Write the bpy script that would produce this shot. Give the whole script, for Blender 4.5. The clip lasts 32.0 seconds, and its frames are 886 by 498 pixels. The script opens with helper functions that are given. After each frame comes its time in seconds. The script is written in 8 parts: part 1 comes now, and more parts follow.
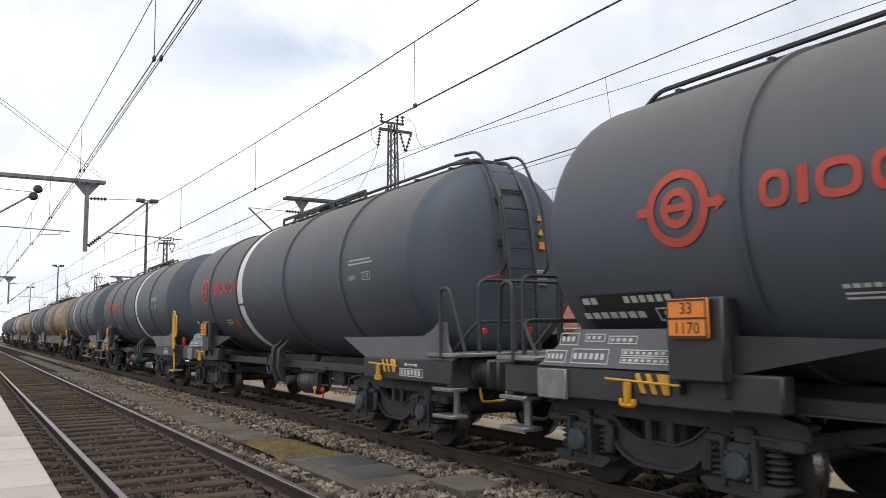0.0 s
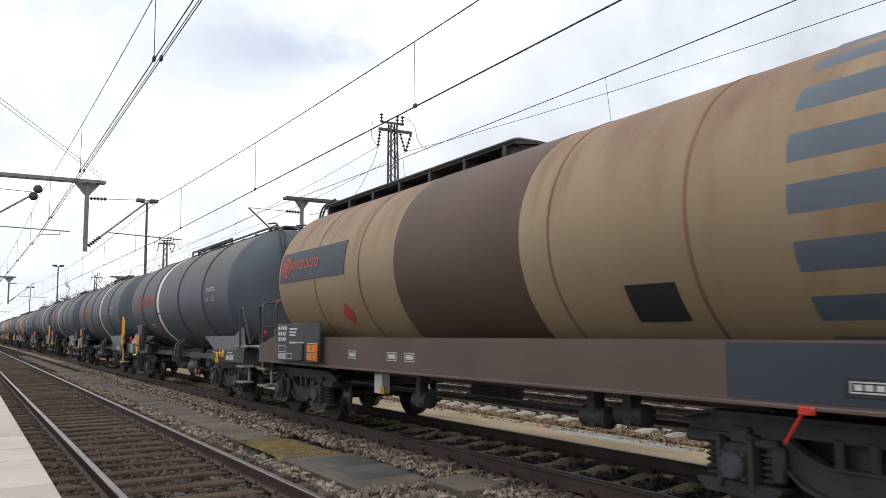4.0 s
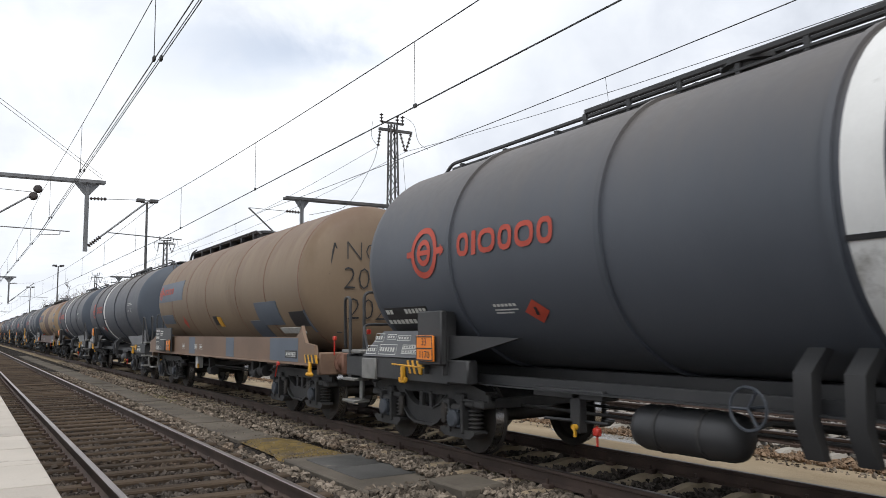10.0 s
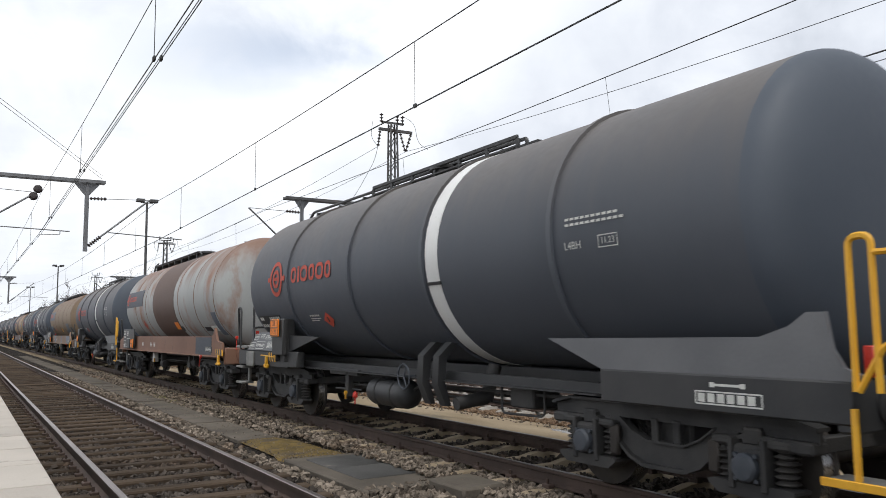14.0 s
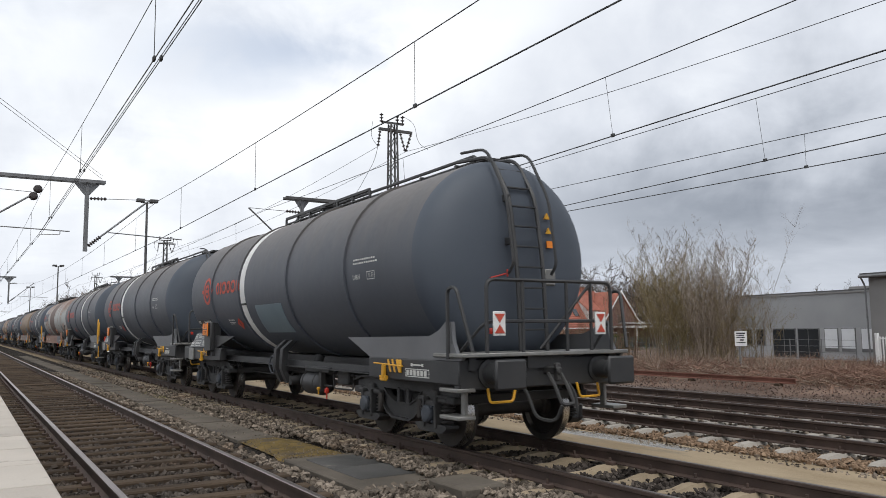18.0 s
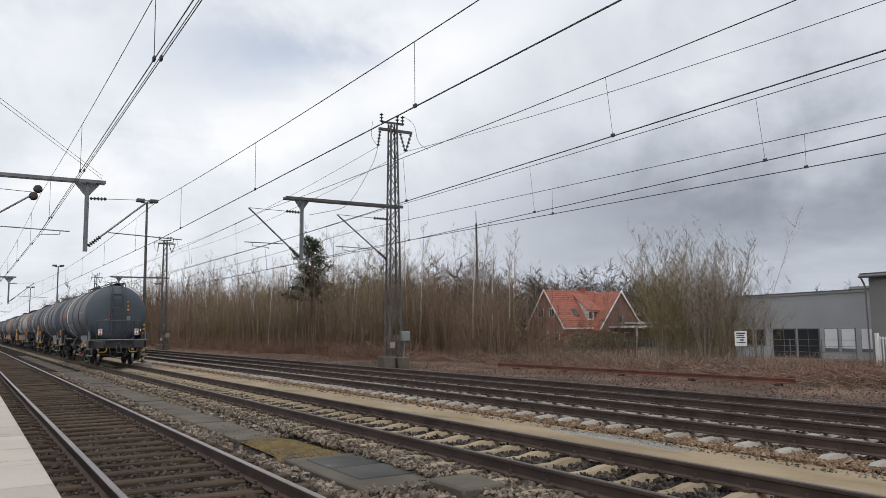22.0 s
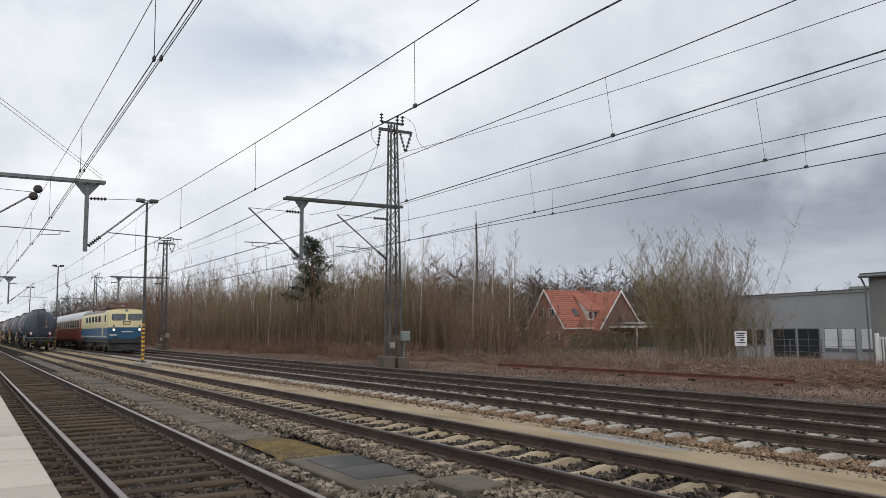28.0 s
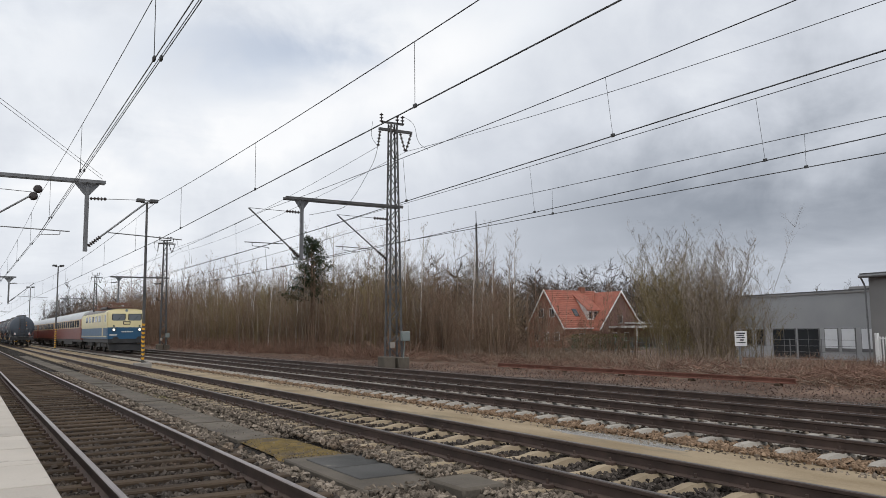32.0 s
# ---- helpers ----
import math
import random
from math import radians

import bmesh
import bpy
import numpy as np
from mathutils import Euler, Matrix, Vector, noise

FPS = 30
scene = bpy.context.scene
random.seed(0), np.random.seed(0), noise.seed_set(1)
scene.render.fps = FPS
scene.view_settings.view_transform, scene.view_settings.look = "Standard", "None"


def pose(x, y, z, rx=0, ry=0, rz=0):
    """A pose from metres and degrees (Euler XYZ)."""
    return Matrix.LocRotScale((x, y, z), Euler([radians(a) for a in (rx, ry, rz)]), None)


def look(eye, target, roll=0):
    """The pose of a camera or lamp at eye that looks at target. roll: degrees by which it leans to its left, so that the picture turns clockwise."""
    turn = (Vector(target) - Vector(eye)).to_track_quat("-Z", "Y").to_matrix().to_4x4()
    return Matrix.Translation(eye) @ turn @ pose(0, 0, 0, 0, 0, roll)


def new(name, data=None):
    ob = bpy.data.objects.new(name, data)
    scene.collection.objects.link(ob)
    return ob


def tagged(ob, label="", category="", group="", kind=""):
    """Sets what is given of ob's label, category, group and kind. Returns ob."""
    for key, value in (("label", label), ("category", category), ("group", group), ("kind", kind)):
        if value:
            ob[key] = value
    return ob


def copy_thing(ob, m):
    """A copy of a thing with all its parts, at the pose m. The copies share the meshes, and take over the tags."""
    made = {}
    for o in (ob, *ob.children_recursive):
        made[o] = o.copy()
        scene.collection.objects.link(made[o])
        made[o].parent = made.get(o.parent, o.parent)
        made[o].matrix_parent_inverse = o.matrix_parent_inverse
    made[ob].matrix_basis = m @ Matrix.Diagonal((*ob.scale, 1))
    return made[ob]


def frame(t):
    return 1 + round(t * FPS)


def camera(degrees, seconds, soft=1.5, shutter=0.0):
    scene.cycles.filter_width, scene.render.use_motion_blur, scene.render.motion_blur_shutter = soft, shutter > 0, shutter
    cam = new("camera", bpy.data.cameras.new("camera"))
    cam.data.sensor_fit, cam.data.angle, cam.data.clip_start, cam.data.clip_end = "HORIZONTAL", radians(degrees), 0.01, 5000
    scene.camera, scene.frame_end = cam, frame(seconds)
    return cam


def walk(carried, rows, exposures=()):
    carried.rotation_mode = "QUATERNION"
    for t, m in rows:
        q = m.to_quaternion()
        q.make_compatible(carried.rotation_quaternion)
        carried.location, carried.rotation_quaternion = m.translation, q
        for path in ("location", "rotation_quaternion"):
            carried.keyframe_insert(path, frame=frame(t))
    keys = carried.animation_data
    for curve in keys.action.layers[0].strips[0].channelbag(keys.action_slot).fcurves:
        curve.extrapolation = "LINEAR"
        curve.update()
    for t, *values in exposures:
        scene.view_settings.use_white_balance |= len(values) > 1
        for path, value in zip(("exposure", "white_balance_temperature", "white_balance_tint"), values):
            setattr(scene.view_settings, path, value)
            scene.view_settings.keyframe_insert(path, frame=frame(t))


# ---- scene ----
# ---- camera ----
EYE = Vector((0.0, 0.0, 1.555))
YAW, PITCH, ROLL = radians(31.4), radians(5.93), -0.57
aim = EYE + Vector((math.sin(YAW) * math.cos(PITCH), math.cos(YAW) * math.cos(PITCH), math.sin(PITCH))) * 10
cam = camera(59.05, 32.0, soft=0.7, shutter=0.08)
walk(cam, [(0.0, look(EYE, aim, ROLL)), (32.0, look(EYE, aim, ROLL))],
     exposures=[(0.0, 0.18), (17.0, 0.16), (19.0, -0.06), (24.0, -0.11), (32.0, -0.12)])

# ---- plan: y runs along the tracks, x across them, z = 0 at the top of the rails ----
TRACKS = (2.17, 6.47, 11.27, 14.45)
HALF_GAUGE = 0.79
SPAN = (-29.5, 34.5, 98.5, 162.5, 226.5)   # rows of masts


# ---- light: a bright, broken overcast sky ----
def link(tree, a, b):
    tree.links.new(a, b)


SUN_UP, SUN_ROUND = 60, 200      # degrees over the horizon, and round from the line towards +x


def build_world():
    world = bpy.data.worlds.new("sky")
    scene.world = world
    world.use_nodes = True
    t = world.node_tree
    t.nodes.clear()
    out = t.nodes.new("ShaderNodeOutputWorld")

    def put(socket, value):
        if isinstance(value, (int, float)):
            socket.default_value = value
        else:
            link(t, value, socket)

    def calc(op, a, b=0.0, c=0.0):
        n = t.nodes.new("ShaderNodeMath")
        n.operation = op
        for k, v in enumerate((a, b, c)):
            put(n.inputs[k], v)
        return n.outputs[0]

    def ease(v, a, b):
        n = t.nodes.new("ShaderNodeMapRange")
        n.interpolation_type = "SMOOTHSTEP"
        put(n.inputs[0], v)
        n.inputs[1].default_value, n.inputs[2].default_value = a, b
        return n.outputs[0]

    def bell(v, middle, width):
        d = calc("DIVIDE", calc("SUBTRACT", v, middle), width)
        return calc("POWER", 2.718, calc("MULTIPLY", calc("MULTIPLY", d, d), -1.0))

    def cloud(vector, scale, detail, rough, distortion=0.0):
        n = t.nodes.new("ShaderNodeTexNoise")
        n.inputs["Scale"].default_value, n.inputs["Detail"].default_value = scale, detail
        n.inputs["Roughness"].default_value, n.inputs["Distortion"].default_value = rough, distortion
        link(t, vector, n.inputs["Vector"])
        return calc("MULTIPLY_ADD", n.outputs["Fac"], 2.0, -1.0)

    coord = t.nodes.new("ShaderNodeTexCoord")
    sep = t.nodes.new("ShaderNodeSeparateXYZ")
    link(t, coord.outputs["Generated"], sep.inputs[0])
    # cloud layer: the direction is laid flat on a high plane
    flat, comb = t.nodes.new("ShaderNodeVectorMath"), t.nodes.new("ShaderNodeCombineXYZ")
    flat.operation = "DIVIDE"
    high = calc("ADD", calc("MAXIMUM", sep.outputs["Z"], 0.0), 0.16)
    for k in range(3):
        link(t, high, comb.inputs[k])
    link(t, coord.outputs["Generated"], flat.inputs[0])
    link(t, comb.outputs[0], flat.inputs[1])
    big, mid, fine = cloud(flat.outputs[0], 0.8, 5, 0.5), cloud(flat.outputs[0], 2.1, 7, 0.55, 0.4), cloud(coord.outputs["Generated"], 9.0, 6, 0.55, 0.3)
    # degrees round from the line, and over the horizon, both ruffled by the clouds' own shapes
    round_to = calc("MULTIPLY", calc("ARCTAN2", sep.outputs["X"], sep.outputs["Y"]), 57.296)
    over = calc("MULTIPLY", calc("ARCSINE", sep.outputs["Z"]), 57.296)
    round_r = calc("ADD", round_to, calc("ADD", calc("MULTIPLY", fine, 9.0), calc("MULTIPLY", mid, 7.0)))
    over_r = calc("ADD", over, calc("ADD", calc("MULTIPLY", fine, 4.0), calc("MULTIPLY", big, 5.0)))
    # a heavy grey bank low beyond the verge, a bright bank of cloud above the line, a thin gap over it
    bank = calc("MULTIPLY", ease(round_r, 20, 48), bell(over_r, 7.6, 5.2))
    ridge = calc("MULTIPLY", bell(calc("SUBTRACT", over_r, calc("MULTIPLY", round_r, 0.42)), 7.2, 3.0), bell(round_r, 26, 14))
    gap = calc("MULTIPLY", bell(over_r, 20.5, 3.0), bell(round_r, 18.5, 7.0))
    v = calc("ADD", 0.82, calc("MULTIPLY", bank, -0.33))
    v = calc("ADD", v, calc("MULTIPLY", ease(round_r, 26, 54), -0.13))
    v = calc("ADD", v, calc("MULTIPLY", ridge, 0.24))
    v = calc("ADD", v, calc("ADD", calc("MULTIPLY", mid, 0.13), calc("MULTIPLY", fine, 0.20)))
    tone = t.nodes.new("ShaderNodeValToRGB")
    el = tone.color_ramp.elements
    el[0].position, el[0].color = 0.0, (0.17, 0.20, 0.245, 1)
    el[1].position, el[1].color = 1.0, (1.06, 1.07, 1.09, 1)
    for place, colour in ((0.30, (0.30, 0.335, 0.395, 1)), (0.50, (0.50, 0.54, 0.61, 1)), (0.70, (0.72, 0.76, 0.835, 1)), (0.86, (0.91, 0.945, 1.0, 1))):
        el.new(place).color = colour
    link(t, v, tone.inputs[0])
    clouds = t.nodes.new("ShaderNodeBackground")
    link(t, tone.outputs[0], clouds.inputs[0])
    sky = t.nodes.new("ShaderNodeTexSky")
    sky.sky_type, sky.sun_disc = "NISHITA", False
    sky.sun_elevation, sky.sun_rotation = radians(SUN_UP), radians(SUN_ROUND)
    sky.altitude, sky.air_density, sky.dust_density = 50, 1.0, 2.0
    back = t.nodes.new("ShaderNodeBackground")
    back.inputs[1].default_value = 0.15
    link(t, sky.outputs[0], back.inputs[0])
    mix = t.nodes.new("ShaderNodeMixShader")
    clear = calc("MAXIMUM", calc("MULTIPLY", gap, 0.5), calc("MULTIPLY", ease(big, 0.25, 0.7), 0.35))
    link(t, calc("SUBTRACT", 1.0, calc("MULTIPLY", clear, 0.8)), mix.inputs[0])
    link(t, back.outputs[0], mix.inputs[1])
    link(t, clouds.outputs[0], mix.inputs[2])
    link(t, mix.outputs[0], out.inputs[0])


build_world()
sun = new("sun", bpy.data.lights.new("sun", "SUN"))
SUN_TO = Vector((math.sin(radians(SUN_ROUND)) * math.cos(radians(SUN_UP)), math.cos(radians(SUN_ROUND)) * math.cos(radians(SUN_UP)), math.sin(radians(SUN_UP))))
sun.data.energy, sun.data.angle, sun.data.color = 1.3, radians(18), (1.0, 0.97, 0.92)
sun.matrix_world = look(SUN_TO * 60, (0, 0, 0))


# ---- materials ----
def surface(name, a, b, rough=0.6, metal=0.0, scale=2.0, fine=40.0, bump=0.15, amount=0.5, stain=None, stain_at=0.6,
            stain_scale=1.0, stretch=(1, 1, 1), island=0.0, whole=0.0, spec=None):
    """Two colours mixed by coarse and fine noise, an optional stain, and fine relief."""
    m = bpy.data.materials.new(name)
    m.use_nodes = True
    t = m.node_tree
    n = t.nodes
    shader = n["Principled BSDF"]
    coord = n.new("ShaderNodeTexCoord")
    info = n.new("ShaderNodeObjectInfo")
    shift = n.new("ShaderNodeVectorMath")
    shift.operation = "MULTIPLY_ADD"
    shift.inputs[1].default_value = stretch
    mul = n.new("ShaderNodeMath")
    mul.operation = "MULTIPLY"
    mul.inputs[1].default_value = 37.0
    link(t, info.outputs["Random"], mul.inputs[0])
    link(t, coord.outputs["Object"], shift.inputs[0])
    link(t, mul.outputs[0], shift.inputs[2])
    big, small = n.new("ShaderNodeTexNoise"), n.new("ShaderNodeTexNoise")
    for node, s, d in ((big, scale, 5), (small, fine, 3)):
        node.inputs["Scale"].default_value, node.inputs["Detail"].default_value = s, d
        link(t, shift.outputs[0], node.inputs["Vector"])
    fac = n.new("ShaderNodeMath")
    fac.operation = "MULTIPLY_ADD"
    fac.inputs[1].default_value = amount
    link(t, small.outputs["Fac"], fac.inputs[0])
    half = n.new("ShaderNodeMath")
    half.operation = "MULTIPLY_ADD"
    half.inputs[1].default_value, half.inputs[2].default_value = 2.2, -0.6 - amount * 0.5
    link(t, big.outputs["Fac"], half.inputs[0])
    link(t, half.outputs[0], fac.inputs[2])
    fac.use_clamp = True
    colour = n.new("ShaderNodeMix")
    colour.data_type = "RGBA"
    colour.inputs[6].default_value, colour.inputs[7].default_value = (*a, 1), (*b, 1)
    link(t, fac.outputs[0], colour.inputs[0])
    last = colour.outputs[2]
    if stain:
        spot = n.new("ShaderNodeTexNoise")
        spot.inputs["Scale"].default_value, spot.inputs["Detail"].default_value, spot.inputs["Roughness"].default_value = stain_scale, 8, 0.65
        link(t, shift.outputs[0], spot.inputs["Vector"])
        ramp = n.new("ShaderNodeValToRGB")
        ramp.color_ramp.elements[0].position, ramp.color_ramp.elements[1].position = stain_at, stain_at + 0.12
        link(t, spot.outputs["Fac"], ramp.inputs[0])
        over = n.new("ShaderNodeMix")
        over.data_type = "RGBA"
        over.inputs[7].default_value = (*stain, 1)
        link(t, ramp.outputs[0], over.inputs[0])
        link(t, last, over.inputs[6])
        last = over.outputs[2]
    for strength, node, socket in ((island, "ShaderNodeNewGeometry", "Random Per Island"), (whole, "ShaderNodeObjectInfo", "Random")):
        if strength:
            geo = n.new(node)
            ran = n.new("ShaderNodeMapRange")
            ran.inputs[3].default_value, ran.inputs[4].default_value = 1 - strength, 1 + strength
            link(t, geo.outputs[socket], ran.inputs[0])
            tint = n.new("ShaderNodeMix")
            tint.data_type, tint.blend_type = "RGBA", "MULTIPLY"
            tint.inputs[0].default_value = 1
            link(t, last, tint.inputs[6])
            link(t, ran.outputs[0], tint.inputs[7])
            last = tint.outputs[2]
    link(t, last, shader.inputs["Base Color"])
    r = n.new("ShaderNodeMapRange")
    r.inputs[3].default_value, r.inputs[4].default_value = max(rough - 0.1, 0.02), min(rough + 0.1, 1)
    link(t, small.outputs["Fac"], r.inputs[0])
    link(t, r.outputs[0], shader.inputs["Roughness"])
    shader.inputs["Metallic"].default_value = metal
    shader.inputs["Specular IOR Level"].default_value = spec if spec is not None else 0.1 if rough >= 0.8 else 0.5   # dusty, porous surfaces barely shine
    if bump:
        bm = n.new("ShaderNodeBump")
        bm.inputs["Strength"].default_value, bm.inputs["Distance"].default_value = bump, 0.02
        link(t, small.outputs["Fac"], bm.inputs["Height"])
        link(t, bm.outputs[0], shader.inputs["Normal"])
    return m


def glowing(name, colour, strength):
    m = bpy.data.materials.new(name)
    m.use_nodes = True
    s = m.node_tree.nodes["Principled BSDF"]
    s.inputs["Emission Color"].default_value, s.inputs["Emission Strength"].default_value = (*colour, 1), strength
    return m


def pane_glass(name, tint):
    m = bpy.data.materials.new(name)
    m.use_nodes = True
    s = m.node_tree.nodes["Principled BSDF"]
    s.inputs["Base Color"].default_value = (*tint, 1)
    s.inputs["Roughness"].default_value, s.inputs["Specular IOR Level"].default_value = 0.06, 0.8
    return m



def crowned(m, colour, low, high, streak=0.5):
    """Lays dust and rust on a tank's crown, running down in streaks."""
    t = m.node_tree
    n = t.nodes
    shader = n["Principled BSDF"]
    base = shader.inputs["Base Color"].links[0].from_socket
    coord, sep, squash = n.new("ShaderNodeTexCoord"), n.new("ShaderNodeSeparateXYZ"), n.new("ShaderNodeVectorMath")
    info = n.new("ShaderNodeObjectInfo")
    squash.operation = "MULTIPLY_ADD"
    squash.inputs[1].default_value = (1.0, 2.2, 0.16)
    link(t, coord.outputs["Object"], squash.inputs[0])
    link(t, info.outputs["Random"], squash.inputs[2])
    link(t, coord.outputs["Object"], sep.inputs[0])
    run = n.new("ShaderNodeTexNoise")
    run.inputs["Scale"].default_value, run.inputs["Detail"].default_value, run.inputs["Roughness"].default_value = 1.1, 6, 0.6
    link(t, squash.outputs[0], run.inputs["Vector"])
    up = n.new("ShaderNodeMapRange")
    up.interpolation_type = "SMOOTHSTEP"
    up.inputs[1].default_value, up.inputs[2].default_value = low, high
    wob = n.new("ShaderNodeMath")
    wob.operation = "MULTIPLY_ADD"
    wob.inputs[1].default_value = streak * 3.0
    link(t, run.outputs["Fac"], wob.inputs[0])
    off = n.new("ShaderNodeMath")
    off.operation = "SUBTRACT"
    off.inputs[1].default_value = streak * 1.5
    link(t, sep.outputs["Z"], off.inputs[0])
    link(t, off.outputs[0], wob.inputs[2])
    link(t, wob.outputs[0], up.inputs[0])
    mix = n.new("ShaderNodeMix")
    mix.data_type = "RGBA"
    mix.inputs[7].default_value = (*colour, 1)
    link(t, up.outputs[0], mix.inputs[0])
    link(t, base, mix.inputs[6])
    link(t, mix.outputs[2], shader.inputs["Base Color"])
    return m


def gravel(name, dark, pale, scale):
    """Packed broken stone: a tone for each pebble, dark gaps and rough relief."""
    m = surface(name, dark, pale, 0.95, 0, 0.7, 26, 0.0, 0.5)
    t = m.node_tree
    n = t.nodes
    shader = n["Principled BSDF"]
    base = shader.inputs["Base Color"].links[0].from_socket
    coord = n.new("ShaderNodeTexCoord")
    cells, edge = n.new("ShaderNodeTexVoronoi"), n.new("ShaderNodeTexVoronoi")
    edge.feature = "DISTANCE_TO_EDGE"
    for node in (cells, edge):
        node.inputs["Scale"].default_value = scale
        link(t, coord.outputs["Object"], node.inputs["Vector"])
    grey = n.new("ShaderNodeSeparateXYZ")
    link(t, cells.outputs["Color"], grey.inputs[0])
    tone, gaps = n.new("ShaderNodeMapRange"), n.new("ShaderNodeMapRange")
    tone.inputs[3].default_value, tone.inputs[4].default_value = 0.45, 1.55
    gaps.inputs[2].default_value, gaps.inputs[3].default_value = 0.14, 0.22
    link(t, grey.outputs["X"], tone.inputs[0])
    link(t, edge.outputs["Distance"], gaps.inputs[0])
    both = n.new("ShaderNodeMath")
    both.operation = "MULTIPLY"
    link(t, tone.outputs[0], both.inputs[0])
    link(t, gaps.outputs[0], both.inputs[1])
    mix = n.new("ShaderNodeMix")
    mix.data_type, mix.blend_type = "RGBA", "MULTIPLY"
    mix.inputs[0].default_value = 1
    link(t, base, mix.inputs[6])
    link(t, both.outputs[0], mix.inputs[7])
    link(t, mix.outputs[2], shader.inputs["Base Color"])
    bump = n.new("ShaderNodeBump")
    bump.inputs["Strength"].default_value, bump.inputs["Distance"].default_value = 0.9, 0.03
    link(t, gaps.outputs[0], bump.inputs["Height"])
    link(t, bump.outputs[0], shader.inputs["Normal"])
    return m


TANK_BLACK = surface("tank_paint", (0.062, 0.070, 0.085), (0.097, 0.107, 0.125), 0.56, 0, 0.5, 14, 0.02, 0.4, stretch=(1, 0.6, 0.35), spec=0.42)
# dark tank colour with the sky's blue reflection mixed into it
TANK_SKY_TINT = surface("tank_end_sky_tint", (0.052, 0.064, 0.084), (0.076, 0.090, 0.112), 0.60, 0, 0.6, 16, 0.02, 0.4)
FRAME_BLACK = surface("frame_paint", (0.023, 0.024, 0.026), (0.047, 0.046, 0.046), 0.52, 0, 1.5, 30, 0.05, 0.5)
SADDLE_GREY = surface("saddle_paint", (0.105, 0.108, 0.115), (0.150, 0.152, 0.158), 0.55, 0, 1.2, 30, 0.05, 0.5)
BOGIE_DIRT = surface("bogie_grime", (0.027, 0.027, 0.028), (0.060, 0.057, 0.054), 0.70, 0.1, 3, 40, 0.2, 0.6)
SPRING_DIRT = surface("spring_grime", (0.036, 0.034, 0.033), (0.080, 0.074, 0.068), 0.6, 0.2, 6, 60, 0.1, 0.5)
AXLE_BLUE = surface("axle_cap_paint", (0.036, 0.044, 0.056), (0.072, 0.078, 0.090), 0.6, 0.1, 8, 60, 0.1, 0.5)
WHEEL_STEEL = surface("wheel_steel", (0.035, 0.032, 0.030), (0.07, 0.06, 0.052), 0.6, 0.5, 4, 50, 0.1, 0.5)
TREAD_STEEL = surface("polished_steel", (0.45, 0.44, 0.43), (0.6, 0.58, 0.56), 0.28, 1.0, 6, 60, 0.02, 0.4)
WHITE_PAINT = surface("white_paint", (0.66, 0.66, 0.64), (0.78, 0.78, 0.76), 0.55, 0, 1.5, 30, 0.03, 0.5, (0.35, 0.34, 0.31), 0.62, 1.5)
STENCIL = surface("stencil_white", (0.50, 0.50, 0.47), (0.66, 0.66, 0.62), 0.6, 0, 8, 80, 0.0, 0.5)
RED_LOGO = surface("red_paint", (0.40, 0.050, 0.026), (0.54, 0.080, 0.045), 0.6, 0, 2, 40, 0.02, 0.5)
RED_LAMP = surface("red_plastic", (0.45, 0.03, 0.02), (0.6, 0.05, 0.03), 0.3, 0, 8, 60, 0.0, 0.3)
ORANGE = surface("orange_plate_paint", (0.85, 0.22, 0.015), (0.92, 0.28, 0.03), 0.5, 0, 3, 40, 0.02, 0.4)
YELLOW = surface("yellow_paint", (0.62, 0.30, 0.02), (0.78, 0.42, 0.03), 0.5, 0, 3, 40, 0.05, 0.5, (0.10, 0.07, 0.04), 0.64, 5)
PLATE_BLACK = surface("board_black", (0.018, 0.019, 0.021), (0.03, 0.03, 0.032), 0.5, 0, 3, 40, 0.02, 0.4)
GRATING = surface("galvanised_step", (0.20, 0.20, 0.19), (0.32, 0.31, 0.29), 0.5, 0.6, 6, 60, 0.1, 0.5)
BUFFER_RUST = surface("buffer_rust", (0.15, 0.075, 0.05), (0.26, 0.14, 0.10), 0.75, 0.1, 4, 40, 0.15, 0.6)
GLASSY = surface("bluish_panel", (0.13, 0.18, 0.21), (0.20, 0.26, 0.29), 0.35, 0, 1.0, 30, 0.02, 0.5)
HOSE = surface("black_rubber", (0.02, 0.02, 0.02), (0.035, 0.034, 0.033), 0.7, 0, 5, 60, 0.05, 0.5)
BEIGE_TANK = surface("beige_tank_paint", (0.27, 0.185, 0.105), (0.34, 0.25, 0.15), 0.6, 0, 0.6, 20, 0.06, 0.5, (0.26, 0.15, 0.075), 0.56, 0.7, (1, 0.9, 0.35))
OLIVE_TANK = surface("olive_tank_paint", (0.185, 0.130, 0.083), (0.245, 0.178, 0.115), 0.6, 0, 0.6, 20, 0.06, 0.5, (0.17, 0.12, 0.07), 0.58, 0.7, (1, 0.9, 0.35))
GREY_TANK = surface("grey_tank_paint", (0.29, 0.30, 0.29), (0.38, 0.39, 0.38), 0.55, 0, 0.6, 20, 0.06, 0.5, (0.27, 0.13, 0.075), 0.53, 0.75, (1, 0.9, 0.4))
BROWN_BAND = surface("brown_band_paint", (0.080, 0.046, 0.034), (0.115, 0.066, 0.048), 0.6, 0, 0.8, 20, 0.06, 0.5)
BROWN_FRAME = surface("brown_frame_paint", (0.17, 0.085, 0.055), (0.24, 0.13, 0.085), 0.65, 0, 0.8, 25, 0.08, 0.6, (0.12, 0.07, 0.05), 0.6, 1.5)
DULL_FRAME = surface("dull_brown_frame_paint", (0.085, 0.058, 0.048), (0.13, 0.085, 0.068), 0.65, 0, 0.8, 25, 0.08, 0.6)
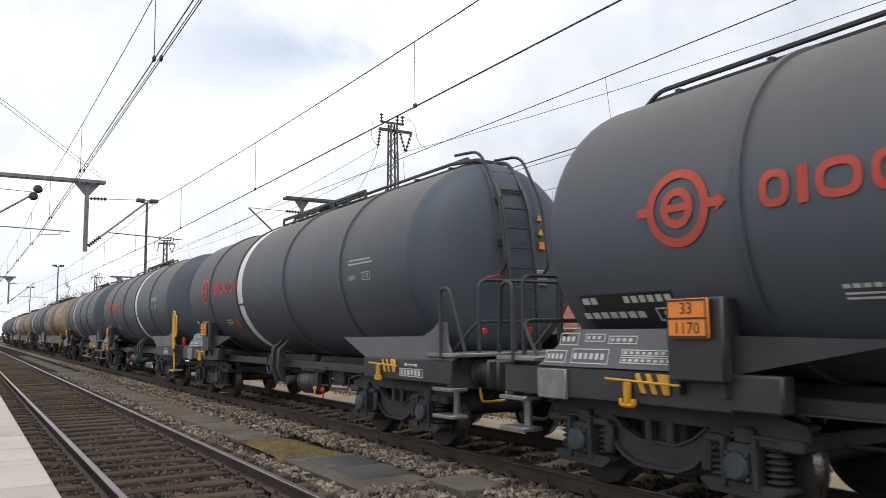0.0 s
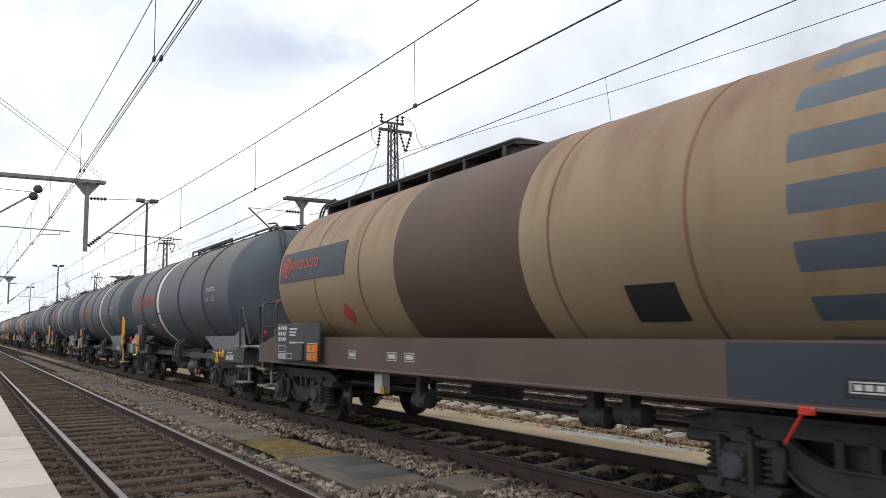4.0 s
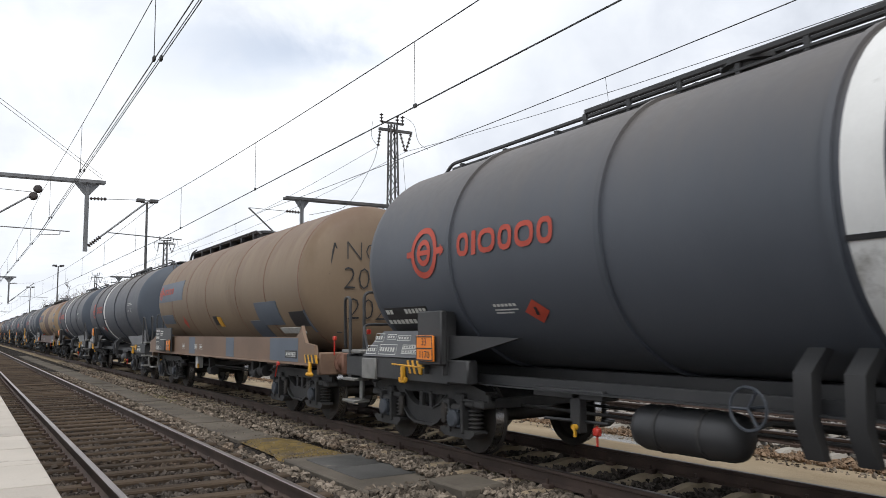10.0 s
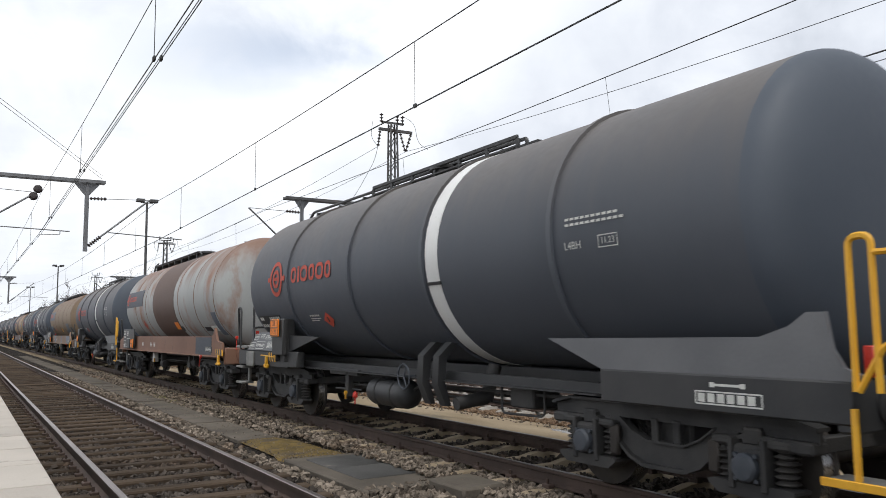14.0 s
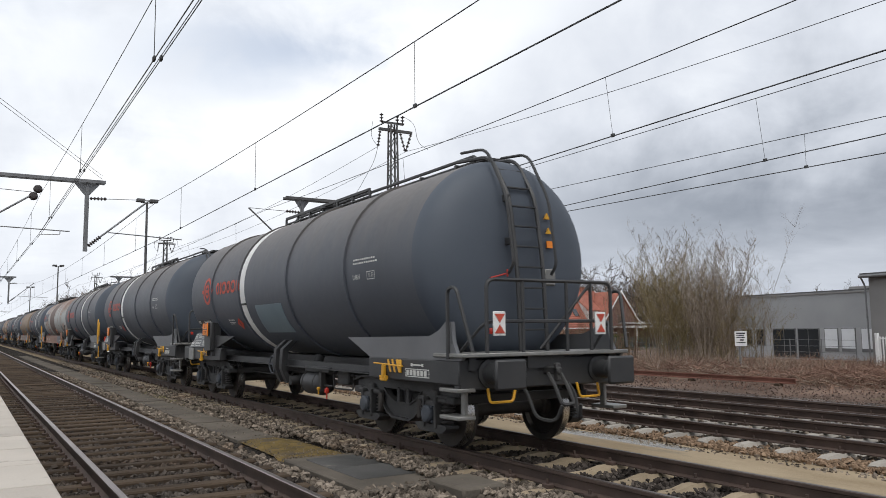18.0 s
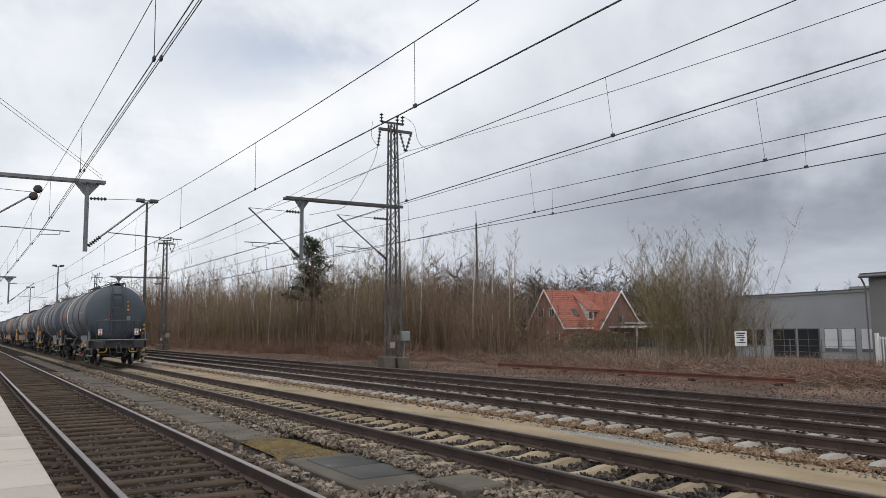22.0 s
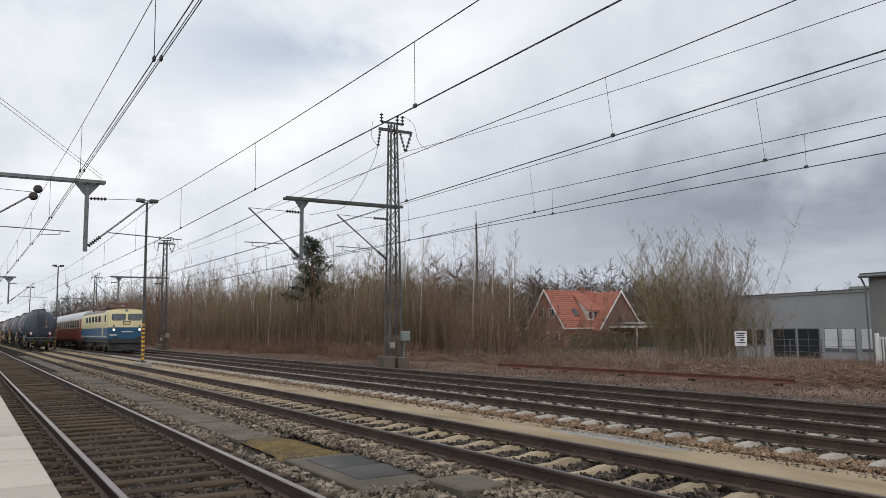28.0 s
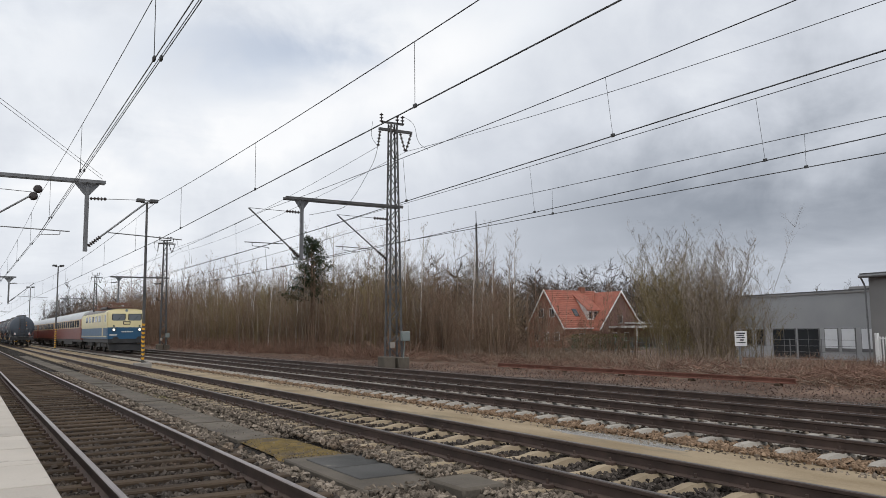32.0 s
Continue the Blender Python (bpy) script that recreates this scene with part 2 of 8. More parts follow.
TAN_FRAME = surface("tan_frame_paint", (0.165, 0.105, 0.070), (0.235, 0.155, 0.105), 0.65, 0, 0.8, 25, 0.08, 0.6, (0.16, 0.10, 0.07), 0.6, 1.5)
SLATE = surface("slate_panel_paint", (0.085, 0.105, 0.135), (0.12, 0.145, 0.18), 0.55, 0, 1.0, 25, 0.04, 0.5)
NAVY = surface("navy_panel_paint", (0.022, 0.030, 0.046), (0.034, 0.044, 0.062), 0.5, 0, 1.0, 25, 0.03, 0.5)
RUST_STREAK = surface("rust_line", (0.17, 0.095, 0.062), (0.27, 0.16, 0.11), 0.8, 0, 2, 30, 0.1, 0.6)
GRAFFITI = surface("spray_black", (0.02, 0.02, 0.022), (0.04, 0.04, 0.042), 0.6, 0, 3, 40, 0.0, 0.4)
RAIL_SIDE = surface("rail_rust", (0.045, 0.030, 0.024), (0.095, 0.063, 0.050), 0.75, 0.2, 2, 50, 0.1, 0.6)
RAIL_TOP = surface("rail_head", (0.20, 0.165, 0.15), (0.32, 0.275, 0.25), 0.38, 1.0, 0.6, 30, 0.02, 0.4)
RAIL_TOP_DULL = surface("dull_rail_head", (0.06, 0.045, 0.038), (0.11, 0.085, 0.072), 0.45, 0.8, 0.6, 30, 0.03, 0.4)
WOOD_SLEEPER = surface("old_sleeper_wood", (0.030, 0.022, 0.016), (0.110, 0.080, 0.056), 0.85, 0, 2, 40, 0.35, 0.7, stretch=(0.3, 1.6, 1), whole=0.18)
CONCRETE_SLEEPER = surface("sandy_concrete", (0.25, 0.195, 0.130), (0.37, 0.30, 0.210), 0.85, 0, 3, 40, 0.2, 0.6, (0.12, 0.09, 0.065), 0.58, 3, whole=0.12)
PALE_SLEEPER = surface("pale_concrete", (0.27, 0.245, 0.215), (0.42, 0.39, 0.345), 0.85, 0, 3, 40, 0.2, 0.6, (0.15, 0.12, 0.095), 0.56, 3, whole=0.12)
CONCRETE = surface("weathered_concrete", (0.22, 0.205, 0.18), (0.32, 0.30, 0.27), 0.85, 0, 1.5, 30, 0.25, 0.6, (0.12, 0.11, 0.09), 0.58, 1.2)
DARK_SLAB = surface("dark_cover_slab", (0.055, 0.054, 0.052), (0.105, 0.102, 0.098), 0.85, 0, 1.5, 40, 0.2, 0.6, (0.20, 0.18, 0.15), 0.62, 2.5)
DUCT_LID = surface("duct_lid", (0.075, 0.065, 0.054), (0.155, 0.134, 0.110), 0.85, 0, 1.0, 30, 0.2, 0.6, (0.16, 0.15, 0.06), 0.66, 0.7)
PLATFORM_SLAB = surface("platform_slab", (0.39, 0.35, 0.305), (0.50, 0.455, 0.40), 0.85, 0, 0.8, 60, 0.15, 0.6, (0.28, 0.255, 0.22), 0.58, 2.0, whole=0.07)
BALLAST = gravel("ballast_bed", (0.018, 0.015, 0.013), (0.075, 0.063, 0.053), 17)
DARK_STONES = surface("dark_ballast_stone", (0.028, 0.023, 0.020), (0.112, 0.094, 0.080), 0.9, 0, 3, 40, 0.4, 0.6, (0.075, 0.050, 0.034), 0.56, 0.5, island=0.6)
STONES = surface("ballast_stone", (0.082, 0.067, 0.054), (0.270, 0.224, 0.178), 0.9, 0, 3, 40, 0.4, 0.6, (0.15, 0.10, 0.066), 0.56, 0.5, island=0.6)
PALE_STONES = surface("pale_stone", (0.26, 0.25, 0.24), (0.42, 0.41, 0.40), 0.9, 0, 3, 40, 0.3, 0.6, island=0.35)
RED_STONES = surface("red_brown_stone", (0.085, 0.056, 0.046), (0.20, 0.15, 0.125), 0.9, 0, 3, 40, 0.3, 0.6, island=0.5)
RUSTY_STONES = surface("rusty_stone", (0.16, 0.105, 0.068), (0.28, 0.195, 0.13), 0.9, 0, 3, 40, 0.3, 0.6, island=0.35)
SAND = surface("sandy_path", (0.22, 0.165, 0.100), (0.37, 0.295, 0.200), 0.95, 0, 0.9, 34, 0.35, 0.7, (0.17, 0.145, 0.105), 0.54, 0.7, (1.6, 0.5, 1))
MOSS = surface("yellow_moss", (0.105, 0.080, 0.036), (0.235, 0.160, 0.054), 0.95, 0, 4.5, 60, 0.9, 1.0, (0.105, 0.085, 0.062), 0.49, 3.2)
GREEN_MOSS = surface("green_moss", (0.13, 0.12, 0.04), (0.19, 0.17, 0.07), 0.95, 0, 2.5, 50, 0.5, 0.7)
EARTH = surface("brown_verge", (0.052, 0.034, 0.026), (0.185, 0.125, 0.094), 0.95, 0, 0.35, 9, 0.8, 1.0, (0.085, 0.078, 0.036), 0.62, 0.15)
GRIT = gravel("grit_strip", (0.10, 0.078, 0.066), (0.235, 0.195, 0.17), 30)
WET = surface("shallow_puddle", (0.13, 0.112, 0.085), (0.19, 0.165, 0.125), 0.24, 0, 1, 20, 0.02, 0.4)
GALVANISED = surface("galvanised_steel", (0.14, 0.143, 0.147), (0.23, 0.232, 0.236), 0.5, 0.5, 2, 40, 0.05, 0.5)
MAST_DARK = surface("mast_paint", (0.066, 0.066, 0.068), (0.128, 0.124, 0.121), 0.6, 0.3, 2, 40, 0.05, 0.5, (0.16, 0.09, 0.06), 0.62, 2)
INSULATOR = surface("brown_insulator", (0.035, 0.028, 0.026), (0.06, 0.045, 0.04), 0.25, 0, 6, 40, 0.0, 0.3)
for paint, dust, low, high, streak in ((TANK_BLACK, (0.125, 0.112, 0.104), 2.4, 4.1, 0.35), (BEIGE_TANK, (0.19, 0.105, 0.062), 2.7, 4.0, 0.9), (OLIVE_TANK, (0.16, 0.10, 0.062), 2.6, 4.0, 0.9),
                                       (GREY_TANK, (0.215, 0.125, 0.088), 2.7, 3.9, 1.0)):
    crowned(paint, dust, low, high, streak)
WIRE = surface("wire_metal", (0.05, 0.052, 0.052), (0.085, 0.085, 0.085), 0.55, 0.5, 3, 30, 0.0, 0.3)
CABINET_GREEN = surface("grey_green_cabinet", (0.17, 0.20, 0.19), (0.23, 0.26, 0.25), 0.5, 0, 2, 30, 0.03, 0.4)


# ---- mesh tools ----
class Shape:
    """Collects vertices and faces of one part."""

    def __init__(self):
        self.v, self.f = [], []

    def add(self, verts, faces):
        n = len(self.v)
        self.v += [tuple(p) for p in verts]
        self.f += [tuple(i + n for i in f) for f in faces]
        return self

    def box(self, x0, x1, y0, y1, z0, z1, bev=0.0, m=None):
        c, s = ((x0 + x1) / 2, (y0 + y1) / 2, (z0 + z1) / 2), (abs(x1 - x0) / 2, abs(y1 - y0) / 2, abs(z1 - z0) / 2)
        b = min(bev, *[k * 0.9 for k in s])
        if b <= 0:
            vs = [(c[0] + i * s[0], c[1] + j * s[1], c[2] + k * s[2]) for i in (-1, 1) for j in (-1, 1) for k in (-1, 1)]
            fs = [(0, 1, 3, 2), (4, 6, 7, 5), (0, 4, 5, 1), (2, 3, 7, 6), (0, 2, 6, 4), (1, 5, 7, 3)]
        else:
            vs, at = [], {}
            for i in (-1, 1):
                for j in (-1, 1):
                    for k in (-1, 1):
                        for ax in range(3):
                            q = [s[0] * i, s[1] * j, s[2] * k]
                            for o in range(3):
                                if o != ax:
                                    q[o] -= b * (i, j, k)[o]
                            at[i, j, k, ax] = len(vs)
                            vs.append((c[0] + q[0], c[1] + q[1], c[2] + q[2]))
            fs = []
            for ax in range(3):
                o1, o2 = (ax + 1) % 3, (ax + 2) % 3
                for sg in (-1, 1):
                    ring = []
                    for a, d in ((-1, -1), (1, -1), (1, 1), (-1, 1)):
                        q = [0, 0, 0]
                        q[ax], q[o1], q[o2] = sg, a, d
                        ring.append(at[q[0], q[1], q[2], ax])
                    fs.append(tuple(ring if sg > 0 else ring[::-1]))
                for a in (-1, 1):
                    for d in (-1, 1):
                        q, w = [0, 0, 0], [0, 0, 0]
                        q[ax], q[o1], q[o2] = -1, a, d
                        w[ax], w[o1], w[o2] = 1, a, d
                        ring = (at[(*q, o1)], at[(*w, o1)], at[(*w, o2)], at[(*q, o2)])
                        fs.append(ring if a * d < 0 else ring[::-1])
            for i in (-1, 1):
                for j in (-1, 1):
                    for k in (-1, 1):
                        ring = tuple(at[i, j, k, ax] for ax in range(3))
                        fs.append(ring if i * j * k > 0 else ring[::-1])
        if m is not None:
            vs = [m @ Vector(p) for p in vs]
        return self.add(vs, fs)

    def cyl(self, p, q, r, r2=None, n=12, caps=True):
        p, q = Vector(p), Vector(q)
        r2 = r if r2 is None else r2
        d = (q - p).normalized()
        a = d.cross(Vector((0, 0, 1)) if abs(d.z) < 0.9 else Vector((1, 0, 0))).normalized()
        b = d.cross(a)
        vs = []
        for c, k in ((p, r), (q, r2)):
            vs += [c + (a * math.cos(2 * math.pi * i / n) + b * math.sin(2 * math.pi * i / n)) * k for i in range(n)]
        fs = [(i, (i + 1) % n, n + (i + 1) % n, n + i) for i in range(n)]
        if caps:
            fs += [tuple(range(n))[::-1], tuple(range(n, 2 * n))]
        return self.add(vs, fs)

    def tube(self, pts, r, n=6):
        """A round bar through the points, mitred at the bends."""
        pts = [Vector(p) for p in pts]
        rings = []
        a = None
        for i, p in enumerate(pts):
            d = ((pts[min(i + 1, len(pts) - 1)] - p).normalized() + (p - pts[max(i - 1, 0)]).normalized()).normalized()
            if a is None:
                a = d.cross(Vector((0, 0, 1)) if abs(d.z) < 0.9 else Vector((1, 0, 0))).normalized()
            a = (a - d * a.dot(d)).normalized()
            b = d.cross(a)
            k = r[i] if isinstance(r, (list, tuple)) else r
            rings.append([p + (a * math.cos(2 * math.pi * j / n) + b * math.sin(2 * math.pi * j / n)) * k for j in range(n)])
        vs = [v for ring in rings for v in ring]
        fs = []
        for i in range(len(pts) - 1):
            fs += [(i * n + j, i * n + (j + 1) % n, (i + 1) * n + (j + 1) % n, (i + 1) * n + j) for j in range(n)]
        fs += [tuple(range(n))[::-1], tuple(range((len(pts) - 1) * n, len(pts) * n))]
        return self.add(vs, fs)

    def bent(self, pts, r, round_by=0.12, n=6, steps=4):
        """A tube whose corners are rounded."""
        pts = [Vector(p) for p in pts]
        out = [pts[0]]
        for a, b, c in zip(pts, pts[1:], pts[2:]):
            k = min(round_by, (a - b).length * 0.45, (c - b).length * 0.45)
            p, q = b + (a - b).normalized() * k, b + (c - b).normalized() * k
            for i in range(steps + 1):
                s = i / steps
                out.append(p * (1 - s) ** 2 + b * 2 * s * (1 - s) + q * s * s)
        out.append(pts[-1])
        return self.tube(out, r, n)

    def lathe(self, prof, origin, axis, n=24):
        """Turns a profile of (along, radius) about an axis."""
        o, d = Vector(origin), Vector(axis).normalized()
        a = d.cross(Vector((0, 0, 1)) if abs(d.z) < 0.9 else Vector((1, 0, 0))).normalized()
        b = d.cross(a)
        vs, fs = [], []
        for s, r in prof:
            vs += [o + d * s + (a * math.cos(2 * math.pi * i / n) + b * math.sin(2 * math.pi * i / n)) * r for i in range(n)]
        for k in range(len(prof) - 1):
            fs += [(k * n + i, k * n + (i + 1) % n, (k + 1) * n + (i + 1) % n, (k + 1) * n + i) for i in range(n)]
        if prof[0][1] > 1e-4:
            fs.append(tuple(range(n))[::-1])
        if prof[-1][1] > 1e-4:
            fs.append(tuple(range((len(prof) - 1) * n, len(prof) * n)))
        return self.add(vs, fs)

    def prism(self, poly, axis, a, b):
        """A polygon in the plane across an axis ('x': points are y, z; 'y': x, z; 'z': x, y), pushed from a to b."""
        put = {"x": lambda p, k: (k, p[0], p[1]), "y": lambda p, k: (p[0], k, p[1]), "z": lambda p, k: (p[0], p[1], k)}[axis]
        n = len(poly)
        vs = [put(p, a) for p in poly] + [put(p, b) for p in poly]
        fs = [tuple(range(n)), tuple(range(n, 2 * n))[::-1]] + [(i, n + i, n + (i + 1) % n, (i + 1) % n) for i in range(n)]
        return self.add(vs, fs)

    def mesh(self, name, sharp=38):
        me = bpy.data.meshes.new(name)
        me.from_pydata(self.v, [], self.f)
        bm = bmesh.new()
        bm.from_mesh(me)
        bmesh.ops.remove_doubles(bm, verts=bm.verts, dist=1e-6)
        bmesh.ops.recalc_face_normals(bm, faces=bm.faces)
        bm.to_mesh(me)
        bm.free()
        if sharp:
            me.polygons.foreach_set("use_smooth", [True] * len(me.polygons))
            me.set_sharp_from_angle(angle=radians(sharp))
        return me


def quick_mesh(name, verts, faces, smooth=False):
    me = bpy.data.meshes.new(name)
    me.from_pydata(verts, [], faces)
    if smooth:
        me.polygons.foreach_set("use_smooth", [True] * len(me.polygons))
    return me


FINE_PRINT = ("name_line", "number_bar", "test_mark", "data_box", "board_bar", "data_mark", "text_bars", "lacing")


def part(name, shape, material, parent, label=""):
    me = shape if isinstance(shape, bpy.types.Mesh) else shape.mesh(name)
    ob = new(name, me)
    if not me.materials:
        me.materials.append(material)
    ob.parent = parent
    return tagged(ob, label, kind="stuff" if name in FINE_PRINT else "")


def thing(name, label, category, group="", at=None):
    ob = new(name)
    ob.empty_display_size = 0.2
    if at is not None:
        ob.matrix_basis = at
    return tagged(ob, label, category, group)


def structure(name, shape, material, label, category=""):
    me = shape if isinstance(shape, bpy.types.Mesh) else shape.mesh(name)
    ob = new(name, me)
    me.materials.append(material)
    return tagged(ob, label, category or name.split("_")[0], kind="structure")


def lettering(text, size, m, name="lettering", depth=0.0, swell=0.0):
    """Flat letters as a mesh, in the plane of m (x to the right, y up)."""
    cu = bpy.data.curves.new(name, "FONT")
    cu.offset = swell
    cu.body, cu.size, cu.align_x, cu.align_y, cu.resolution_u, cu.extrude = text, size, "CENTER", "CENTER", 2, depth
    ob = bpy.data.objects.new(name, cu)
    me = bpy.data.meshes.new_from_object(ob)
    bpy.data.objects.remove(ob)
    me.transform(m)
    return me


# ---- the large structure: ground, track beds, platform ----
def sweep(shape, profile, ys, closed=False):
    """Draws a cross-section of (x, z) along the bent line."""
    n = len(profile)
    vs = [(x, y, z) for y in ys for x, z in profile]
    fs = []
    for k in range(len(ys) - 1):
        for i in range(n if closed else n - 1):
            j = (i + 1) % n
            fs.append((k * n + i, k * n + j, (k + 1) * n + j, (k + 1) * n + i))
    if closed:
        fs += [tuple(range(n))[::-1], tuple(range((len(ys) - 1) * n, len(ys) * n))]
    return shape.add(vs, fs)


def steps(a, b, d):
    n = max(1, round((b - a) / d))
    return [a + (b - a) * i / n for i in range(n + 1)]


LONG = steps(-60, 0, 20) + steps(0, 300, 6)[1:] + steps(300, 420, 30)[1:]
GROUND_X = [(-900, -1.5), (-60, -0.9), (-12, -0.6), (0.0, -0.55), (0.45, -0.5), (16.2, -0.42), (17.5, -0.30), (19.5, -0.28), (24.0, -0.34), (30.0, -0.55),
            (44.0, -1.15), (80.0, -1.3), (1500.0, -2.0)]


def ground_height(x, y):
    for (a, za), (b, zb) in zip(GROUND_X, GROUND_X[1:]):
        if a <= x <= b:
            return za + (zb - za) * (x - a) / (b - a)
    return -1.5


def build_ground():
    xs = sorted(set([x for x, _ in GROUND_X] + steps(17.5, 60, 0.8) + steps(60, 130, 7)))
    ys = steps(-400, -40, 60) + steps(-40, 0, 8)[1:] + steps(0, 110, 1.4)[1:] + steps(110, 420, 15)[1:] + [700, 1100, 1800]
    verts, faces = [], []
    for y in ys:
        for x in xs:
            z = ground_height(x, y)
            if x > 18:
                z += 0.10 * noise.noise((x * 0.45, y * 0.45, 1)) + 0.25 * noise.noise((x * 0.09, y * 0.09, 5)) * min(1, (x - 18) / 8)
            verts.append((x, y, z))
    n = len(xs)
    for k in range(len(ys) - 1):
        for i in range(n - 1):
            faces.append((k * n + i, k * n + i + 1, (k + 1) * n + i + 1, (k + 1) * n + i))
    structure("ground", quick_mesh("ground", verts, faces, True), EARTH, "brown trackside verge of earth and dead grass", "ground")


build_ground()

bed = sweep(Shape(), [(0.45, -0.5), (0.62, -0.275), (3.55, -0.275), (3.75, -0.315), (5.05, -0.31), (5.2, -0.268), (7.75, -0.268), (8.0, -0.34)], LONG)
structure("ballast_bed_1", bed.mesh("ballast_bed_1", 0), BALLAST, "dark dirty ballast under the two near tracks", "ballast")
bed = sweep(Shape(), [(9.62, -0.36), (10.0, -0.25), (12.8, -0.25), (12.95, -0.25), (15.9, -0.25), (16.4, -0.40)], LONG)
structure("ballast_bed_2", bed.mesh("ballast_bed_2", 0), BALLAST, "dark dirty ballast under the two far tracks", "ballast")
path = sweep(Shape(), [(7.78, -0.345), (7.92, -0.285), (8.3, -0.268), (9.72, -0.275), (9.95, -0.34)], LONG)
structure("sand_path", path.mesh("sand_path", 0), SAND, "sandy walking path between the tracks", "path")
strip = sweep(Shape(), [(16.0, -0.36), (16.3, -0.30), (17.6, -0.25), (18.4, -0.26), (18.7, -0.36)], LONG)
structure("grit_strip", strip.mesh("grit_strip", 0), GRIT, "strip of pale grit beside the far track", "path")

# platform: a body, and edge slabs with open joints laid on it
PLATFORM_Z, PLATFORM_X = 0.55, 0.567
body = sweep(Shape(), [(-7.0, -0.6), (-7.0, 0.46), (0.50, 0.46), (0.50, -0.6)], steps(-20, 0, 20) + steps(0, 120, 6)[1:], True)
platform = structure("platform", body, CONCRETE, "station platform with pale concrete slabs along its edge", "platform")


def rail_mesh(x, top):
    """One rail: foot, web and head, with its running face apart."""
    half = [(0.062, -0.172), (0.062, -0.160), (0.012, -0.140), (0.010, -0.050), (0.036, -0.038), (0.036, -0.008), (0.026, 0.0)]
    prof = [(x + a, z) for a, z in half] + [(x - a, z) for a, z in half[::-1]]
    s = sweep(Shape(), prof, LONG, True)
    me = quick_mesh("rail", s.v, s.f)
    me.materials.append(RAIL_SIDE)
    me.materials.append(top)
    flags = [0] * len(me.polygons)
    n = len(prof)
    for k in range(len(LONG) - 1):
        for i in (5, 6, 7):
            flags[k * n + i] = 1
    me.polygons.foreach_set("material_index", flags)
    return me


def track(number, x, top, label):
    tr = tagged(new("track_%d" % number), label, "railway track", kind="structure")
    for s in (-1, 1):
        part("rail", rail_mesh(x + s * HALF_GAUGE, top), RAIL_SIDE, tr)
    return tr


tracks = [track(1, TRACKS[0], RAIL_TOP, "railway track on old wooden sleepers beside the platform"),
          track(2, TRACKS[1], RAIL_TOP_DULL, "railway track on sandy concrete sleepers that carries the tank train"),
          track(3, TRACKS[2], RAIL_TOP_DULL, "rusty railway track on pale concrete sleepers"),
          track(4, TRACKS[3], RAIL_TOP_DULL, "rusty railway track on concrete sleepers beside the verge")]

SLEEPER_PHASE = 0.06

# ---- tank wagons: local y runs forward, -x is the platform side, z = 0 at the rail ----
AXIS_Z, RADIUS, SKIRT_R = 2.52, 1.44, 1.39
WAGON = 14.96
BUF_X, BUF_Z = 0.89, 1.02


def arc_patch(y0, y1, z0, z1, lift=0.006, ny=2, nz=8, r=RADIUS, side=-1):
    """A sheet that lies on the tank's flank between two heights."""
    s = Shape()
    lo, hi = math.asin((z0 - AXIS_Z) / r), math.asin((z1 - AXIS_Z) / r)
    vs = []
    for k, rr in ((0, r - 0.02), (1, r + lift)):
        for i in range(ny + 1):
            for j in range(nz + 1):
                a = lo + (hi - lo) * j / nz
                vs.append((side * rr * math.cos(a), y0 + (y1 - y0) * i / ny, AXIS_Z + rr * math.sin(a)))
    n, m = nz + 1, (ny + 1) * (nz + 1)
    fs = [(i * n + j + m, i * n + j + 1 + m, (i + 1) * n + j + 1 + m, (i + 1) * n + j + m) for i in range(ny) for j in range(nz)]
    for i in range(ny):
        fs += [(i * n, (i + 1) * n, (i + 1) * n + m, i * n + m), (i * n + nz, (i + 1) * n + nz, (i + 1) * n + nz + m, i * n + nz + m)]
    for j in range(nz):
        fs += [(j, j + 1, j + 1 + m, j + m), (ny * n + j, ny * n + j + 1, ny * n + j + 1 + m, ny * n + j + m)]
    return s.add(vs, fs)


def on_flank(me, y0, z0, lift=0.012, r=RADIUS):
    """Bends a flat drawing (u to the right, v up) on to the tank's platform side."""
    for v in me.vertices:
        a = (z0 - AXIS_Z) / r + v.co.y / r
        v.co = (-(r + lift + v.co.z) * math.cos(a), y0 - v.co.x, AXIS_Z + (r + lift + v.co.z) * math.sin(a))
    return me


def flat_text(text, size, name="lettering"):
    return lettering(text, size, Matrix.Identity(4), name)


def flat_mesh(rects, name="bars", split=0.12):
    """Flat rectangles (u0, u1, v0, v1), cut so that they can follow a curve."""
    verts, faces = [], []
    for u0, u1, v0, v1 in rects:
        n = max(1, int((v1 - v0) / split))
        for i in range(n):
            a, b = v0 + (v1 - v0) * i / n, v0 + (v1 - v0) * (i + 1) / n
            k = len(verts)
            verts += [(u0, a, 0), (u1, a, 0), (u1, b, 0), (u0, b, 0)]
            faces.append((k, k + 1, k + 2, k + 3))
    return quick_mesh(name, verts, faces)


def ring_rects(u0, u1, v0, v1, w):
    return [(u0, u0 + w, v0, v1), (u1 - w, u1, v0, v1), (u0 + w, u1 - w, v0, v0 + w), (u0 + w, u1 - w, v1 - w, v1)]


